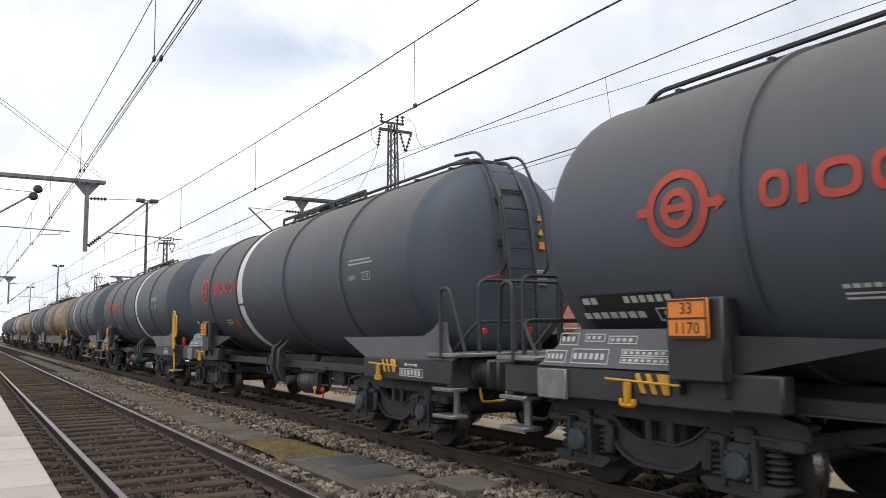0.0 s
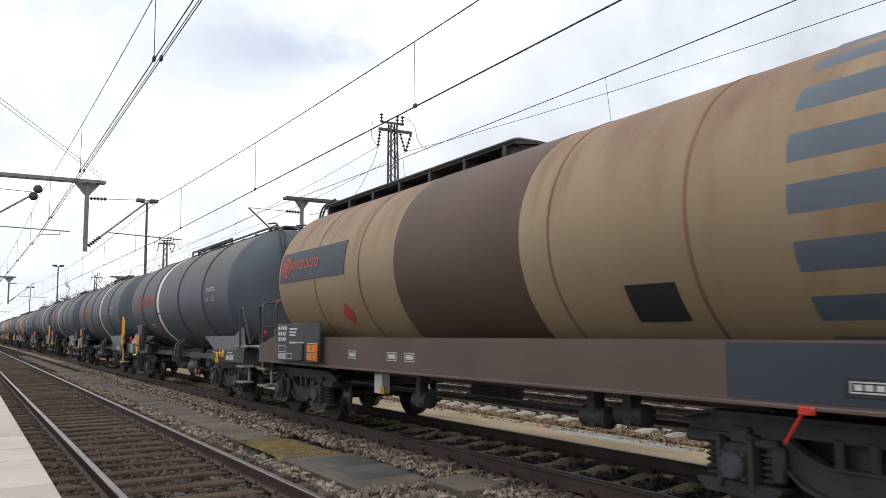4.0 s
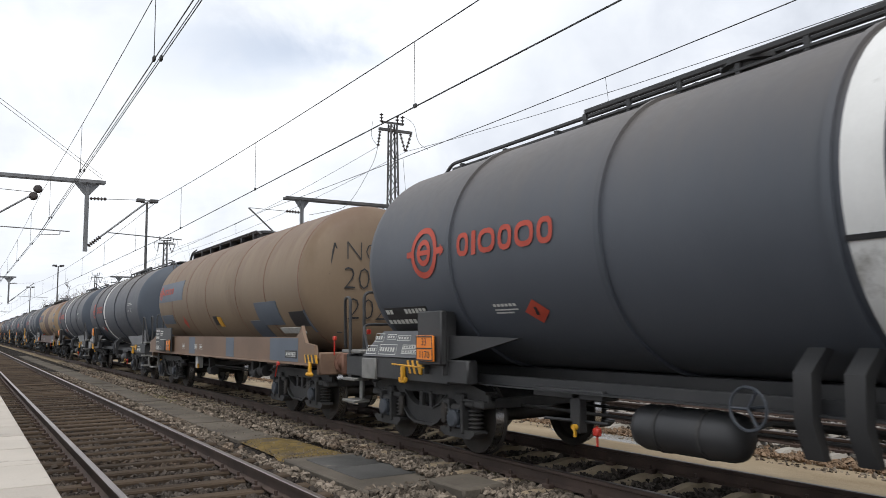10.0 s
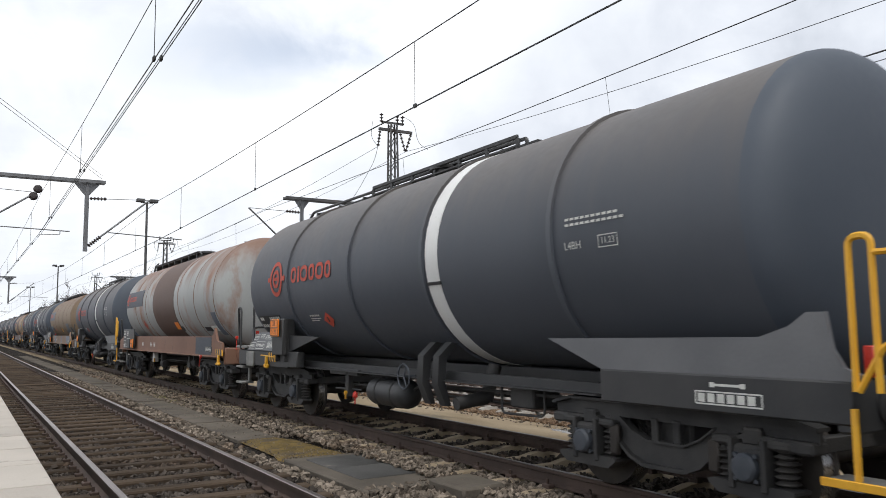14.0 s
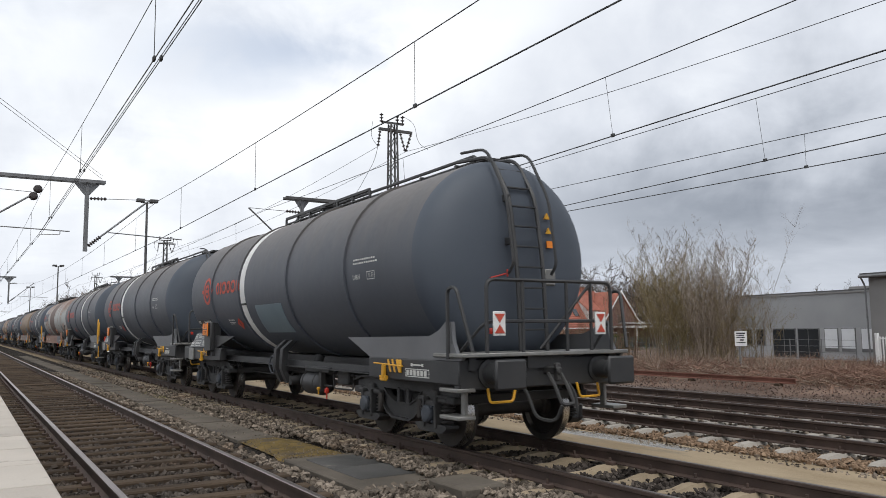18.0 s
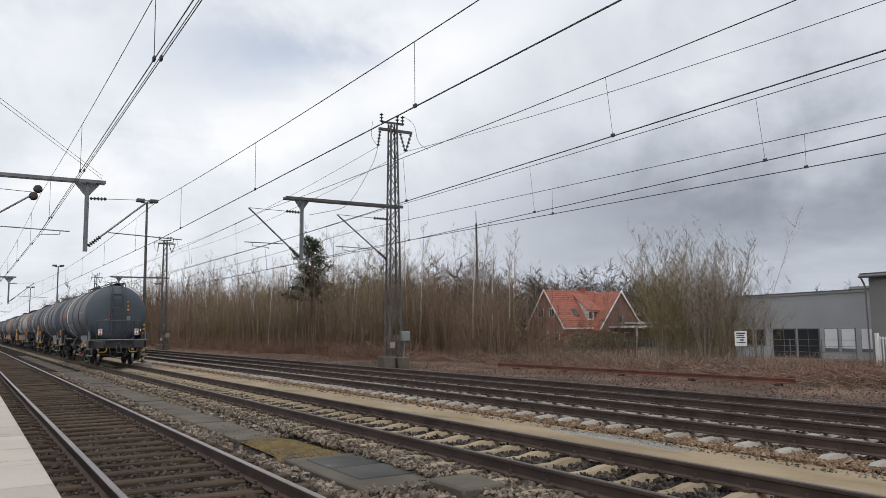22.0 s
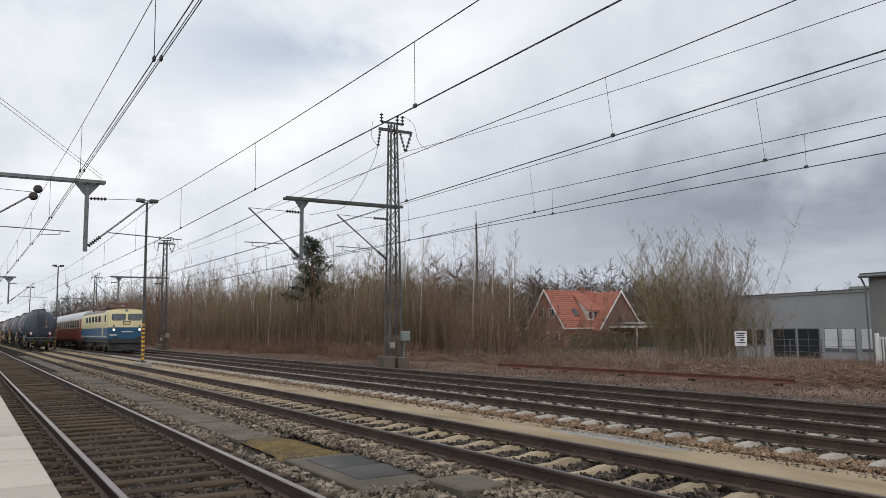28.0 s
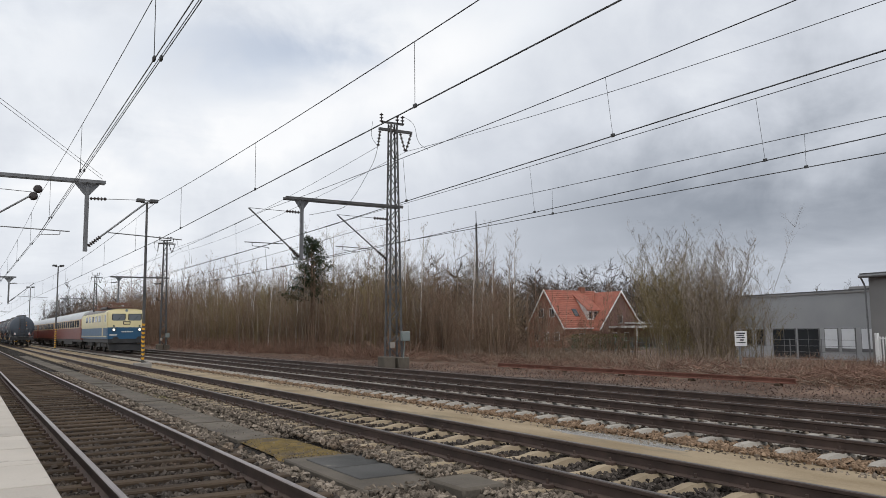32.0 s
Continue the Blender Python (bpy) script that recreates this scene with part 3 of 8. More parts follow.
def ring_mark(r, w):
    """A ring with a cross-bar that sticks out at both sides."""
    verts, faces = [], []
    for radius, width in ((r, w), (r * 0.52, w * 0.9)):
        n = 40
        k = len(verts)
        for i in range(n):
            a = 2 * math.pi * i / n
            verts += [((radius - width) * math.cos(a), (radius - width) * math.sin(a), 0), (radius * math.cos(a), radius * math.sin(a), 0)]
        faces += [(k + 2 * i, k + 2 * i + 1, k + (2 * i + 3) % (2 * n), k + (2 * i + 2) % (2 * n)) for i in range(n)]
    bars = [(-r * 1.35, -r * 0.98, -w * 0.5, w * 0.5), (r * 0.98, r * 1.42, -w * 0.5, w * 0.5), (-r * 0.5, r * 0.5, -w * 0.4, w * 0.4)]
    for u0, u1, v0, v1 in bars:
        k = len(verts)
        verts += [(u0, v0, 0), (u1, v0, 0), (u1, v1, 0), (u0, v1, 0)]
        faces.append((k, k + 1, k + 2, k + 3))
    k = len(verts)
    verts += [(r * 1.22, -w * 1.0, 0), (r * 1.5, 0, 0), (r * 1.22, w * 1.0, 0)]
    faces.append((k, k + 1, k + 2))
    return quick_mesh("ring_mark", verts, faces)


def word_mark(length, height):
    """A row of plain rounded rings and bars in place of a company's name."""
    verts, faces = [], []
    share = (1.0, 0.34, 1.35, 1.0, 1.3, 1.0)
    total = sum(share) + 0.24 * 5
    stroke, u, n = height * 0.21, 0.0, 28
    for q in share:
        w = q / total * length
        cx, hw, hh, k = u + w / 2, w / 2, height / 2, len(verts)
        if q < 0.5:
            verts += [(u, 0, 0), (u + w, 0, 0), (u + w, height, 0), (u, height, 0)]
            faces.append((k, k + 1, k + 2, k + 3))
        else:
            for i in range(n):
                a = 2 * math.pi * i / n
                c, d = math.copysign(abs(math.cos(a)) ** 0.75, math.cos(a)), math.copysign(abs(math.sin(a)) ** 0.75, math.sin(a))
                verts += [(cx + c * (hw - stroke), hh + d * (hh - stroke), 0), (cx + c * hw, hh + d * hh, 0)]
            faces += [(k + 2 * i, k + 2 * i + 1, k + (2 * i + 3) % (2 * n), k + (2 * i + 2) % (2 * n)) for i in range(n)]
        u += w + 0.24 / total * length
    return quick_mesh("word_mark", verts, faces)


def dish(y, depth, sign, r=RADIUS, power=0.82):
    prof = [(0.0, r)]
    for i in range(1, 13):
        a = math.pi / 2 * i / 12
        prof.append((depth * math.sin(a), r * max(math.cos(a), 0) ** power if i < 12 else 0.0))
    return Shape().lathe(prof, (0, y, AXIS_Z), (0, sign, 0), 56)


def hoop(y, width, proud, r=RADIUS):
    return Shape().lathe([(-width / 2, r - 0.01), (-width / 2, r + proud), (width / 2, r + proud), (width / 2, r - 0.01)], (0, y, AXIS_Z), (0, 1, 0), 56)


def open_tube(y0, y1, r, n=56):
    """The tank's shell, open at both ends."""
    s = Shape()
    vs = [(r * math.cos(2 * math.pi * i / n), y, AXIS_Z + r * math.sin(2 * math.pi * i / n)) for y in (y0, y1) for i in range(n)]
    return s.add(vs, [(i, (i + 1) % n, n + (i + 1) % n, n + i) for i in range(n)])


def make_wheelset():
    prof = [(-0.93, 0.065), (-0.93, 0.075), (-0.865, 0.09), (-0.865, 0.405), (-0.86, 0.455), (-0.745, 0.462), (-0.725, 0.49), (-0.705, 0.485), (-0.70, 0.40),
            (-0.755, 0.37), (-0.775, 0.15), (-0.70, 0.13), (-0.68, 0.085), (0, 0.08)]
    full = prof + [(-a, r) for a, r in prof[:-1][::-1]]
    me = Shape().lathe(full, (0, 0, 0), (1, 0, 0), 36).mesh("wheelset", 30)
    me.materials.append(WHEEL_STEEL)
    me.materials.append(TREAD_STEEL)
    for p in me.polygons:
        r = math.hypot(p.center.y, p.center.z)
        if r > 0.45 and 0.74 < abs(p.center.x) < 0.88:
            p.material_index = 1
    return me


def make_spring():
    prof, turns, n = [(0, 0.03)], 6, 36
    for i in range(n + 1):
        prof.append((0.30 * i / n, 0.078 + 0.022 * math.cos(2 * math.pi * turns * i / n)))
    prof.append((0.30, 0.03))
    return Shape().lathe(prof, (0, 0, 0), (0, 0, 1), 14).mesh("spring")


WHEELSET, SPRING = make_wheelset(), make_spring()
SPRING.materials.append(SPRING_DIRT)


def bogie_meshes():
    frames = {}
    for s in (-1, 1):
        f = Shape()
        x0, x1 = sorted((s * 0.94, s * 1.10))
        # top chord, belly with a lens-shaped opening, and the flanges along both edges
        mid = s * 1.02
        f.prism([(-1.50, .68), (-1.50, .79), (-1.25, .85), (1.25, .85), (1.50, .79), (1.50, .68), (.56, .71), (-.56, .71)], "x", mid - .02, mid + .02)
        f.prism([(-.80, .71), (-.40, .38), (-.22, .32), (.22, .32), (.40, .38), (.80, .71), (.54, .71), (.40, .60), (.22, .53), (-.22, .53), (-.40, .60), (-.54, .71)], "x", mid - .025, mid + .025)
        f.prism([(-1.52, .78), (-1.52, .81), (-1.25, .875), (1.25, .875), (1.52, .81), (1.52, .78), (1.25, .845), (-1.25, .845)], "x", x0, x1)
        low = [(-1.48, .66), (-.86, .67), (-.74, .63), (-.42, .36), (-.24, .29), (.24, .29), (.42, .36), (.74, .63), (.86, .67), (1.48, .66)]
        f.prism(low + [(y, z + .035) for y, z in low[::-1]], "x", x0, x1)
        eye = [(-.56, .70), (-.40, .585), (-.22, .515), (.22, .515), (.40, .585), (.56, .70)]
        f.prism(eye + [(y, z + .022) for y, z in eye[::-1]], "x", mid - .05, mid + .05)
        for y in (-.13, .13):
            f.box(mid - .035, mid + .035, y - .04, y + .04, .52, .74, .012)
        for y in (-1.36, 1.36):
            f.box(mid - .10, mid + .10, y - .13, y + .13, .60, .70, .02)
        frames[s] = f.mesh("side_frame", 30)
        frames[s].materials.append(BOGIE_DIRT)
    pieces = [("axle_box", Shape().box(-0.13, 0.05, -0.15, 0.15, -0.14, 0.17, 0.03)),
              ("axle_crown", Shape().box(-0.08, 0.06, -0.09, 0.09, 0.16, 0.30, 0.02)),
              ("spring_beam", Shape().prism([(-.40, -.14), (-.36, -.13), (.36, -.13), (.40, -.14), (.40, -.165), (.30, -.235), (-.30, -.235), (-.40, -.165)], "x", -.12, .08))]
    for y in (-1, 1):
        pieces.append(("axle_guide", Shape().box(-0.15, 0.04, y * .15 - 0.025, y * .15 + 0.025, -0.18, 0.22, 0.01)))
        pieces.append(("spring_cap", Shape().box(-0.11, 0.11, y * .26 - 0.11, y * .26 + 0.11, 0.15, 0.22, 0.02)))
    boxes = []
    for nm, shape in pieces:
        me = shape.mesh(nm, 30)
        me.materials.append(BOGIE_DIRT)
        boxes.append((me, nm))
    cap = Shape().lathe([(0, .115), (.05, .115), (.075, .095), (.085, .0)], (-0.13, 0, 0), (-1, 0, 0), 16)
    for k in range(4):
        a = math.pi / 4 + k * math.pi / 2
        cap.cyl((-0.12, .135 * math.cos(a), .135 * math.sin(a)), (-0.165, .135 * math.cos(a), .135 * math.sin(a)), .018, n=6)
    cm = cap.mesh("axle_cap", 30)
    cm.materials.append(AXLE_BLUE)
    return frames, boxes + [(cm, "axle_cap")]


SIDE_FRAMES, AXLE_PIECES = bogie_meshes()


def bogie(parent, y, springs_rusty=False):
    core = Shape().box(-0.95, 0.95, -0.22, 0.22, .50, .86, .03).box(-0.9, 0.9, -1.45, -1.35, .60, .72, .01).box(-0.9, 0.9, 1.35, 1.45, .60, .72, .01)
    core.cyl((0, 0, .85), (0, 0, 1.0), .28, n=16)
    for x in (-0.72, 0.72):
        for s in (-1, 1):
            core.box(x - .05, x + .05, s * .40 - .05, s * .40 + .05, .30, .75, .01)   # brake hangers
            core.box(x - .06, x + .06, s * .45 - .04, s * .45 + .06, .32, .60, .02)
    core.v = [(a, b + y, c) for a, b, c in core.v]
    b = part("bogie", core, BOGIE_DIRT, parent, "two-axle cast bogie, dark with brake dust")
    for s in (-1, 1):
        f = part("side_frame", SIDE_FRAMES[s], BOGIE_DIRT, b)
        f.location = (0, y, 0)
        for e in (-1, 1):
            ay = y + e * 0.945
            turn = pose(s * 1.03, ay, 0.46, 0, 0, 0 if s < 0 else 180)
            for me, nm in AXLE_PIECES:
                o = part(nm, me, None, b)
                o.matrix_basis = turn
            for k in (-1, 1):
                o = part("spring", SPRING, None, b)
                o.location = (s * 1.03, ay + k * 0.27, 0.31)
            part("damper_plate", Shape().box(s * 1.06, s * 1.13, ay - e * .36 - .06, ay - e * .36 + .06, .36, .64, .02), WHEEL_STEEL, b)
    for e in (-1, 1):
        w = part("wheelset", WHEELSET, None, b)
        w.location = (0, y + e * 0.945, 0.462)
    return b


def buffers_and_draw_gear(p, hull=FRAME_BLACK, face=HOSE, rusty=False):
    for s in (-1, 1):
        head = Shape().box(-1.32, 1.32, s * 6.78, s * 6.92, .82, 1.20, .02)
        part("headstock", head, hull, p)
        for x in (-BUF_X, BUF_X):
            b = Shape().lathe([(0, .17), (.05, .17), (.06, .125), (.28, .12), (.29, .095), (.46, .09)], (x, s * 6.90, BUF_Z), (0, s, 0), 20)
            o = part("buffer", b, BUFFER_RUST if rusty else FRAME_BLACK, p)
            plate = Shape().box(x - .23, x + .23, s * 7.35, s * 7.405, BUF_Z - .18, BUF_Z + .18, .025)
            part("buffer_plate", plate, BUFFER_RUST if rusty else FRAME_BLACK, o)
        hook = Shape().box(-.04, .04, s * 6.9, s * 7.22, .98, 1.08, .02).box(-.04, .04, s * 7.12, s * 7.2, .90, 1.13, .02)
        hook.bent([(-.1, s * 7.1, 1.0), (-.1, s * 7.25, .82), (-.1, s * 7.36, .62), (.1, s * 7.36, .62), (.1, s * 7.25, .82), (.1, s * 7.1, 1.0)], .025, .06)
        part("coupling", hook, BOGIE_DIRT, p)
        for x in (-.38, .38):
            h = Shape().bent([(x, s * 6.92, .85), (x, s * 7.05, .72), (x * .9, s * 7.15, .45), (x * .5, s * 7.35, .42), (x * .4, s * 7.42, .62)], .024, .1)
            part("brake_hose", h, HOSE, p)


def under_gear(p, rear_ladder):
    res, half, wheel_y, straps, box = (-1.55, .46, .12, (-.02, -.37), -1.9) if rear_ladder else (.45, .62, -.37, (-.85, -1.25), 1.9)
    sill = Shape().box(-.32, -.12, -6.8, 6.8, .86, 1.08, .01).box(.12, .32, -6.8, 6.8, .86, 1.08, .01)
    part("centre_sill", sill, FRAME_BLACK, p)
    for s in (-1, 1):
        part("longitudinal_beam", Shape().box(s * .98, s * 1.04, -4.2, 4.2, .90, 1.02, .008).box(s * 1.0, s * 1.16, -4.2, 4.2, .90, .915, 0), FRAME_BLACK, p)
    part("brake_reservoir", Shape().lathe([(-half, 0), (.02 - half, .12), (.08 - half, .19), (.16 - half, .21), (half - .16, .21), (half - .08, .19), (half - .02, .12), (half, 0)], (-.95, res, .64), (0, 1, 0), 20), FRAME_BLACK, p)
    for y in (res - .25, res + .25):
        part("reservoir_strap", Shape().lathe([(-.02, .20), (-.02, .218), (.02, .218), (.02, .20)], (-.95, y, .64), (0, 1, 0), 20), BOGIE_DIRT, p)
    wheel = Shape().tube([(-1.22, wheel_y + .17 * math.cos(k * math.pi / 9), .92 + .17 * math.sin(k * math.pi / 9)) for k in range(19)], .014, 6)
    for k in range(3):
        a = k * 2.09
        wheel.cyl((-1.22, wheel_y, .92), (-1.22, wheel_y + .16 * math.cos(a), .92 + .16 * math.sin(a)), .012, n=6)
    wheel.cyl((-1.22, wheel_y, .92), (-.6, wheel_y, .92), .018, n=6)
    part("handwheel", wheel, AXLE_BLUE, p, "small blue-painted brake handwheel")
    for y in straps:
        st = Shape().prism([(-1.02, 1.40), (-1.22, 1.22), (-1.24, .86), (-1.12, .58), (-1.04, .58), (-1.13, .88), (-1.10, 1.18), (-.92, 1.38)], "y", y - .075, y + .075)
        part("hanger_strap", st, FRAME_BLACK, p)
    part("outlet_valve", Shape().cyl((-.75, straps[1] - .45, .70), (-1.2, straps[1] - .45, .64), .09, .08, 14).cyl((-.6, straps[1] - .45, 1.1), (-.75, straps[1] - .45, .66), .09, n=12), BOGIE_DIRT, p)
    part("brake_gear_box", Shape().box(-1.10, -.90, box - .5, box + .6, .84, .94, .01).box(-1.06, -.98, box - .04, box + .04, .60, .86, .01).tube([(-1.02, box - .5, .62), (-1.02, box + .5, .60)], .018), FRAME_BLACK, p)
    part("brake_lever", Shape().box(-1.13, -1.11, box - .115, box - .085, .46, .56, .004).cyl((-1.14, box - .1, .56), (-1.05, box - .1, .56), .032, n=10), YELLOW, p, "yellow brake changeover lever")
    part("brake_gear_post", Shape().box(-1.10, -1.0, box - .16, box - .04, .5, .9, .01), BOGIE_DIRT, p)
    part("red_cock", Shape().box(-1.12, -1.06, box - .44, box - .36, .50, .58, .01).cyl((-1.09, box - .4, .40), (-1.09, box - .4, .60), .013, n=6), RED_LAMP, p, "red brake cock")
    for pts in ([(-.5, -4.2, .62), (-.5, 3.6, .62)], [(.45, -4.2, .58), (.45, 3.6, .58)], [(-.95, -3.9, .83), (-.95, -.4, .80), (-.95, -.2, .72)]):
        part("brake_rod", Shape().tube(pts, .02), BOGIE_DIRT, p)
    part("brake_pipe", Shape().bent([(-1.0, -3.2, .95), (-1.0, -3.2, .60), (-1.0, -2.4, .58), (-1.0, -2.4, .92)], .015, .08), BOGIE_DIRT, p)
    part("brake_cylinder", Shape().lathe([(-.3, .05), (-.28, .17), (.2, .18), (.22, .08), (.36, .05)], (.2, -2.7, .72), (0, 1, 0), 18), BOGIE_DIRT, p)
    part("brake_box", Shape().box(-1.0, -.6, -3.0, -2.55, .66, .92, .02), BOGIE_DIRT, p)


def sill_plates(p, rear_plate=True):
    """Rescue marks and small data plates on the sill."""
    for y in (-5.9,):
        me = flat_mesh(ring_rects(-.32, .32, -.07, .04, .012) + [(-.29 + .095 * k, -.22 + .095 * k, -.05, .02) for k in range(6)] + [(-.12, .12, .08, .10), (-.17, -.12, .07, .11), (.12, .17, .07, .11)], "bars")
        me.transform(Matrix(((0, 0, -1, -1.338), (-1, 0, 0, y), (0, 1, 0, 1.01), (0, 0, 0, 1))))
        part("data_mark", me, STENCIL, p)


def un_plate(p, y, z, x=-1.52, w=0.54, h=0.44, tilt=0):
    post = Shape().box(x, x + .03, y - w / 2, y + w / 2, z - h / 2, z + h / 2, .008)
    plate = part("hazard_plate", post, ORANGE, p, "orange hazard plate with black border")
    rim = flat_mesh(ring_rects(-w / 2 + .006, w / 2 - .006, -h / 2 + .006, h / 2 - .006, .016) + [(-w / 2, w / 2, -.008, .008)], "plate_border")
    to = Matrix(((0, 0, -1, x - .004), (-1, 0, 0, y), (0, 1, 0, z), (0, 0, 0, 1)))
    rim.transform(to)
    part("plate_border", rim, PLATE_BLACK, plate)
    for text, dv in (("33", h * .24), ("1170", -h * .26)):
        me = flat_text(text, h * .42)
        me.transform(to @ Matrix.Translation((0, dv, .001)))
        part("hazard_number", me, PLATE_BLACK, plate)
    return plate


def data_panels(p, y0, z0, rows, to=None, sx=1.0):
    rects = []
    for u0, u1, v0, v1 in rows:
        rects += ring_rects(u0, u1, v0, v1, .010)
        n, lift = max(1, int((u1 - u0) / .075)), (v1 - v0) * .3
        rects += [(u0 + .03 + (u1 - u0 - .06) * k / n, u0 + .03 + (u1 - u0 - .06) * (k + .6) / n, v0 + lift, v1 - lift) for k in range(n)]
    me = flat_mesh(rects, "data_box")
    me.transform(to)
    part("data_box", me, STENCIL, p)


def corner_steps(p, y, mat, s_end):
    for s in (-1, 1):
        st = Shape().box(s * 1.12, s * 1.38, y - .22, y + .22, .80, .845, .008).box(s * 1.12, s * 1.38, y - .22, y + .22, .47, .515, .008)
        st.box(s * 1.12, s * 1.17, y - .05, y + .05, .49, .95, .01)
        part("corner_step", st, mat, p)
        part("hand_loop", Shape().bent([(s * .9, y - .15, .85), (s * .9, y - .2, .66), (s * .55, y - .2, .66), (s * .5, y - .2, .85)], .018, .05), YELLOW, p, "yellow tubular hand loop")


def yellow_handrails(p, e):
    for s in (-1, 1):
        h = Shape().bent([(s * 1.38, e * 6.98, 1.12), (s * 1.38, e * 6.98, 2.16), (s * 1.38, e * 7.14, 2.16), (s * 1.38, e * 7.14, 1.12)], .026, .10)
        h.bent([(s * 1.38, e * 7.0, 1.12), (s * 1.38, e * 7.20, 1.45), (s * 1.38, e * 7.38, 1.45), (s * 1.38, e * 7.38, 2.04), (s * 1.38, e * 7.14, 2.04)], .024, .08)
        part("handrail", h, YELLOW, p, "yellow tubular handrail")
        st = Shape().box(s * 1.10, s * 1.38, e * 6.92 - .22, e * 6.92 + .22, .48, .52, .008)
        part("corner_step", st, GRATING, p)
        part("step_edge", Shape().box(s * 1.375, s * 1.40, e * 6.92 - .23, e * 6.92 + .23, .47, .53, .005).box(s * 1.30, s * 1.34, e * 6.92 - .02, e * 6.92 + .02, .5, 1.0, .005), YELLOW, p)


def railing(p, e):
    """Platform, guard rail and side hoops at one end."""
    y = e * 7.02
    part("end_platform", Shape().box(-1.36, 1.36, e * 6.35, e * 7.05, 1.22, 1.27, .01), GRATING, p)
    for a, b in ((-1.2, -1.1), (-.3, .3), (1.1, 1.2)):
        part("platform_bearer", Shape().box(a, b, e * 6.4, e * 6.95, 1.06, 1.22), FRAME_BLACK, p)
    part("guard_rail", Shape().bent([(-.98, y, 1.26), (-.98, y, 2.18), (1.08, y, 2.18), (1.08, y, 1.26)], .026, .12), FRAME_BLACK, p)
    part("guard_rail", Shape().bent([(-1.12, e * 6.6, 1.26), (-1.0, y, 1.66), (1.05, y, 1.66), (1.1, e * 6.6, 1.26)], .022, .14), FRAME_BLACK, p)
    for x in (-.42, .30, .72):
        part("rail_post", Shape().tube([(x, y, 1.24), (x, y, 2.20)], .024), FRAME_BLACK, p)
    part("brace", Shape().tube([(.72, y, 2.16), (.05, y + e * -.25, 1.3)], .02), FRAME_BLACK, p)
    for s in (-1, 1):
        h = Shape().bent([(s * 1.36, e * 6.72, 1.20), (s * 1.36, e * 6.72, 2.08), (s * 1.36, e * 6.92, 2.08), (s * 1.26, e * 7.12, 1.30)], .024, .14)
        part("side_hoop", h, FRAME_BLACK, p)
        part("reflector", Shape().box(s * .9 - .035, s * .9 + .035, e * 7.0, e * 7.04, 1.50, 1.58, .01), RED_LAMP, p, "small red reflector")


def ladder(p, e):
    rails = []
    for x in (-.20, .24):
        s = Shape().bent([(x, e * 6.68, 1.25), (x, e * 6.62, 2.4), (x, e * 6.48, 3.35), (x, e * 6.05, 4.0), (x, e * 5.2, 4.08)], .030, .22, 6)
        rails.append(part("ladder_rail", s, FRAME_BLACK, p))
    for k in range(9):
        z = 1.55 + .28 * k
        y = 6.68 - .06 * (z - 1.25) / 1.15 if z < 2.4 else 6.62 - .14 * (z - 2.4) / .95 if z < 3.35 else 6.48 - .43 * (z - 3.35) / .65
        part("rung", Shape().box(-.19, .23, e * y - .02, e * y + .02, z - .012, z + .012, .004), FRAME_BLACK, p)
    for x in (-.34, .38):
        h = Shape().bent([(x, e * 6.62, 2.30), (x, e * 6.74, 2.42), (x, e * 6.60, 3.35), (x, e * 6.15, 4.08), (x, e * 5.5, 4.14)], .022, .2)
        part("ladder_hoop", h, FRAME_BLACK, p)
    for z, y in ((2.75, 6.56), (3.35, 6.48)):
        part("ladder_bracket", Shape().box(-.24, -.17, e * (y - .55), e * y, z - .05, z + .05, .01), FRAME_BLACK, p)


def walkway(p, mat, y0, y1, step):
    """Long walkway on the tank's crown with its rail."""
    z = AXIS_Z + RADIUS
    planks = Shape().box(.02, .50, y0, y1, z + .10, z + .15, .008)
    part("walkway", planks, mat, p)
    part("walkway_rail", Shape().bent([(-.16, y0, z + .02), (-.16, y0, z + .14), (-.16, y1 - .3, z + .14), (-.16, y1, z - .05)], .028, .1), mat, p)
    a, b = step
    part("dome_beam", Shape().box(-.34, -.29, a, b, z + .11, z + .17, .01), mat, p)
    part("dome_beam", Shape().box(-.34, -.29, a, b, z + .0, z + .03, .005), mat, p)
    for k in range(7):
        y = a + (b - a) * k / 6
        part("dome_bracket", Shape().box(-.335, -.295, y - .03, y + .03, z - .06, z + .12, .005), mat, p)
    part("dome_hatch", Shape().lathe([(0, .30), (.12, .30), (.13, .36), (.18, .36), (.22, .2), (.23, 0)], (.0, (a + b) / 2, z - .04), (0, 0, 1), 20), mat, p)
    for k in range(7):
        y = y0 + (y1 - y0) * (k + .5) / 7
        part("walkway_bracket", Shape().box(-.18, .48, y - .03, y + .03, z - .06, z + .10, .005), mat, p)


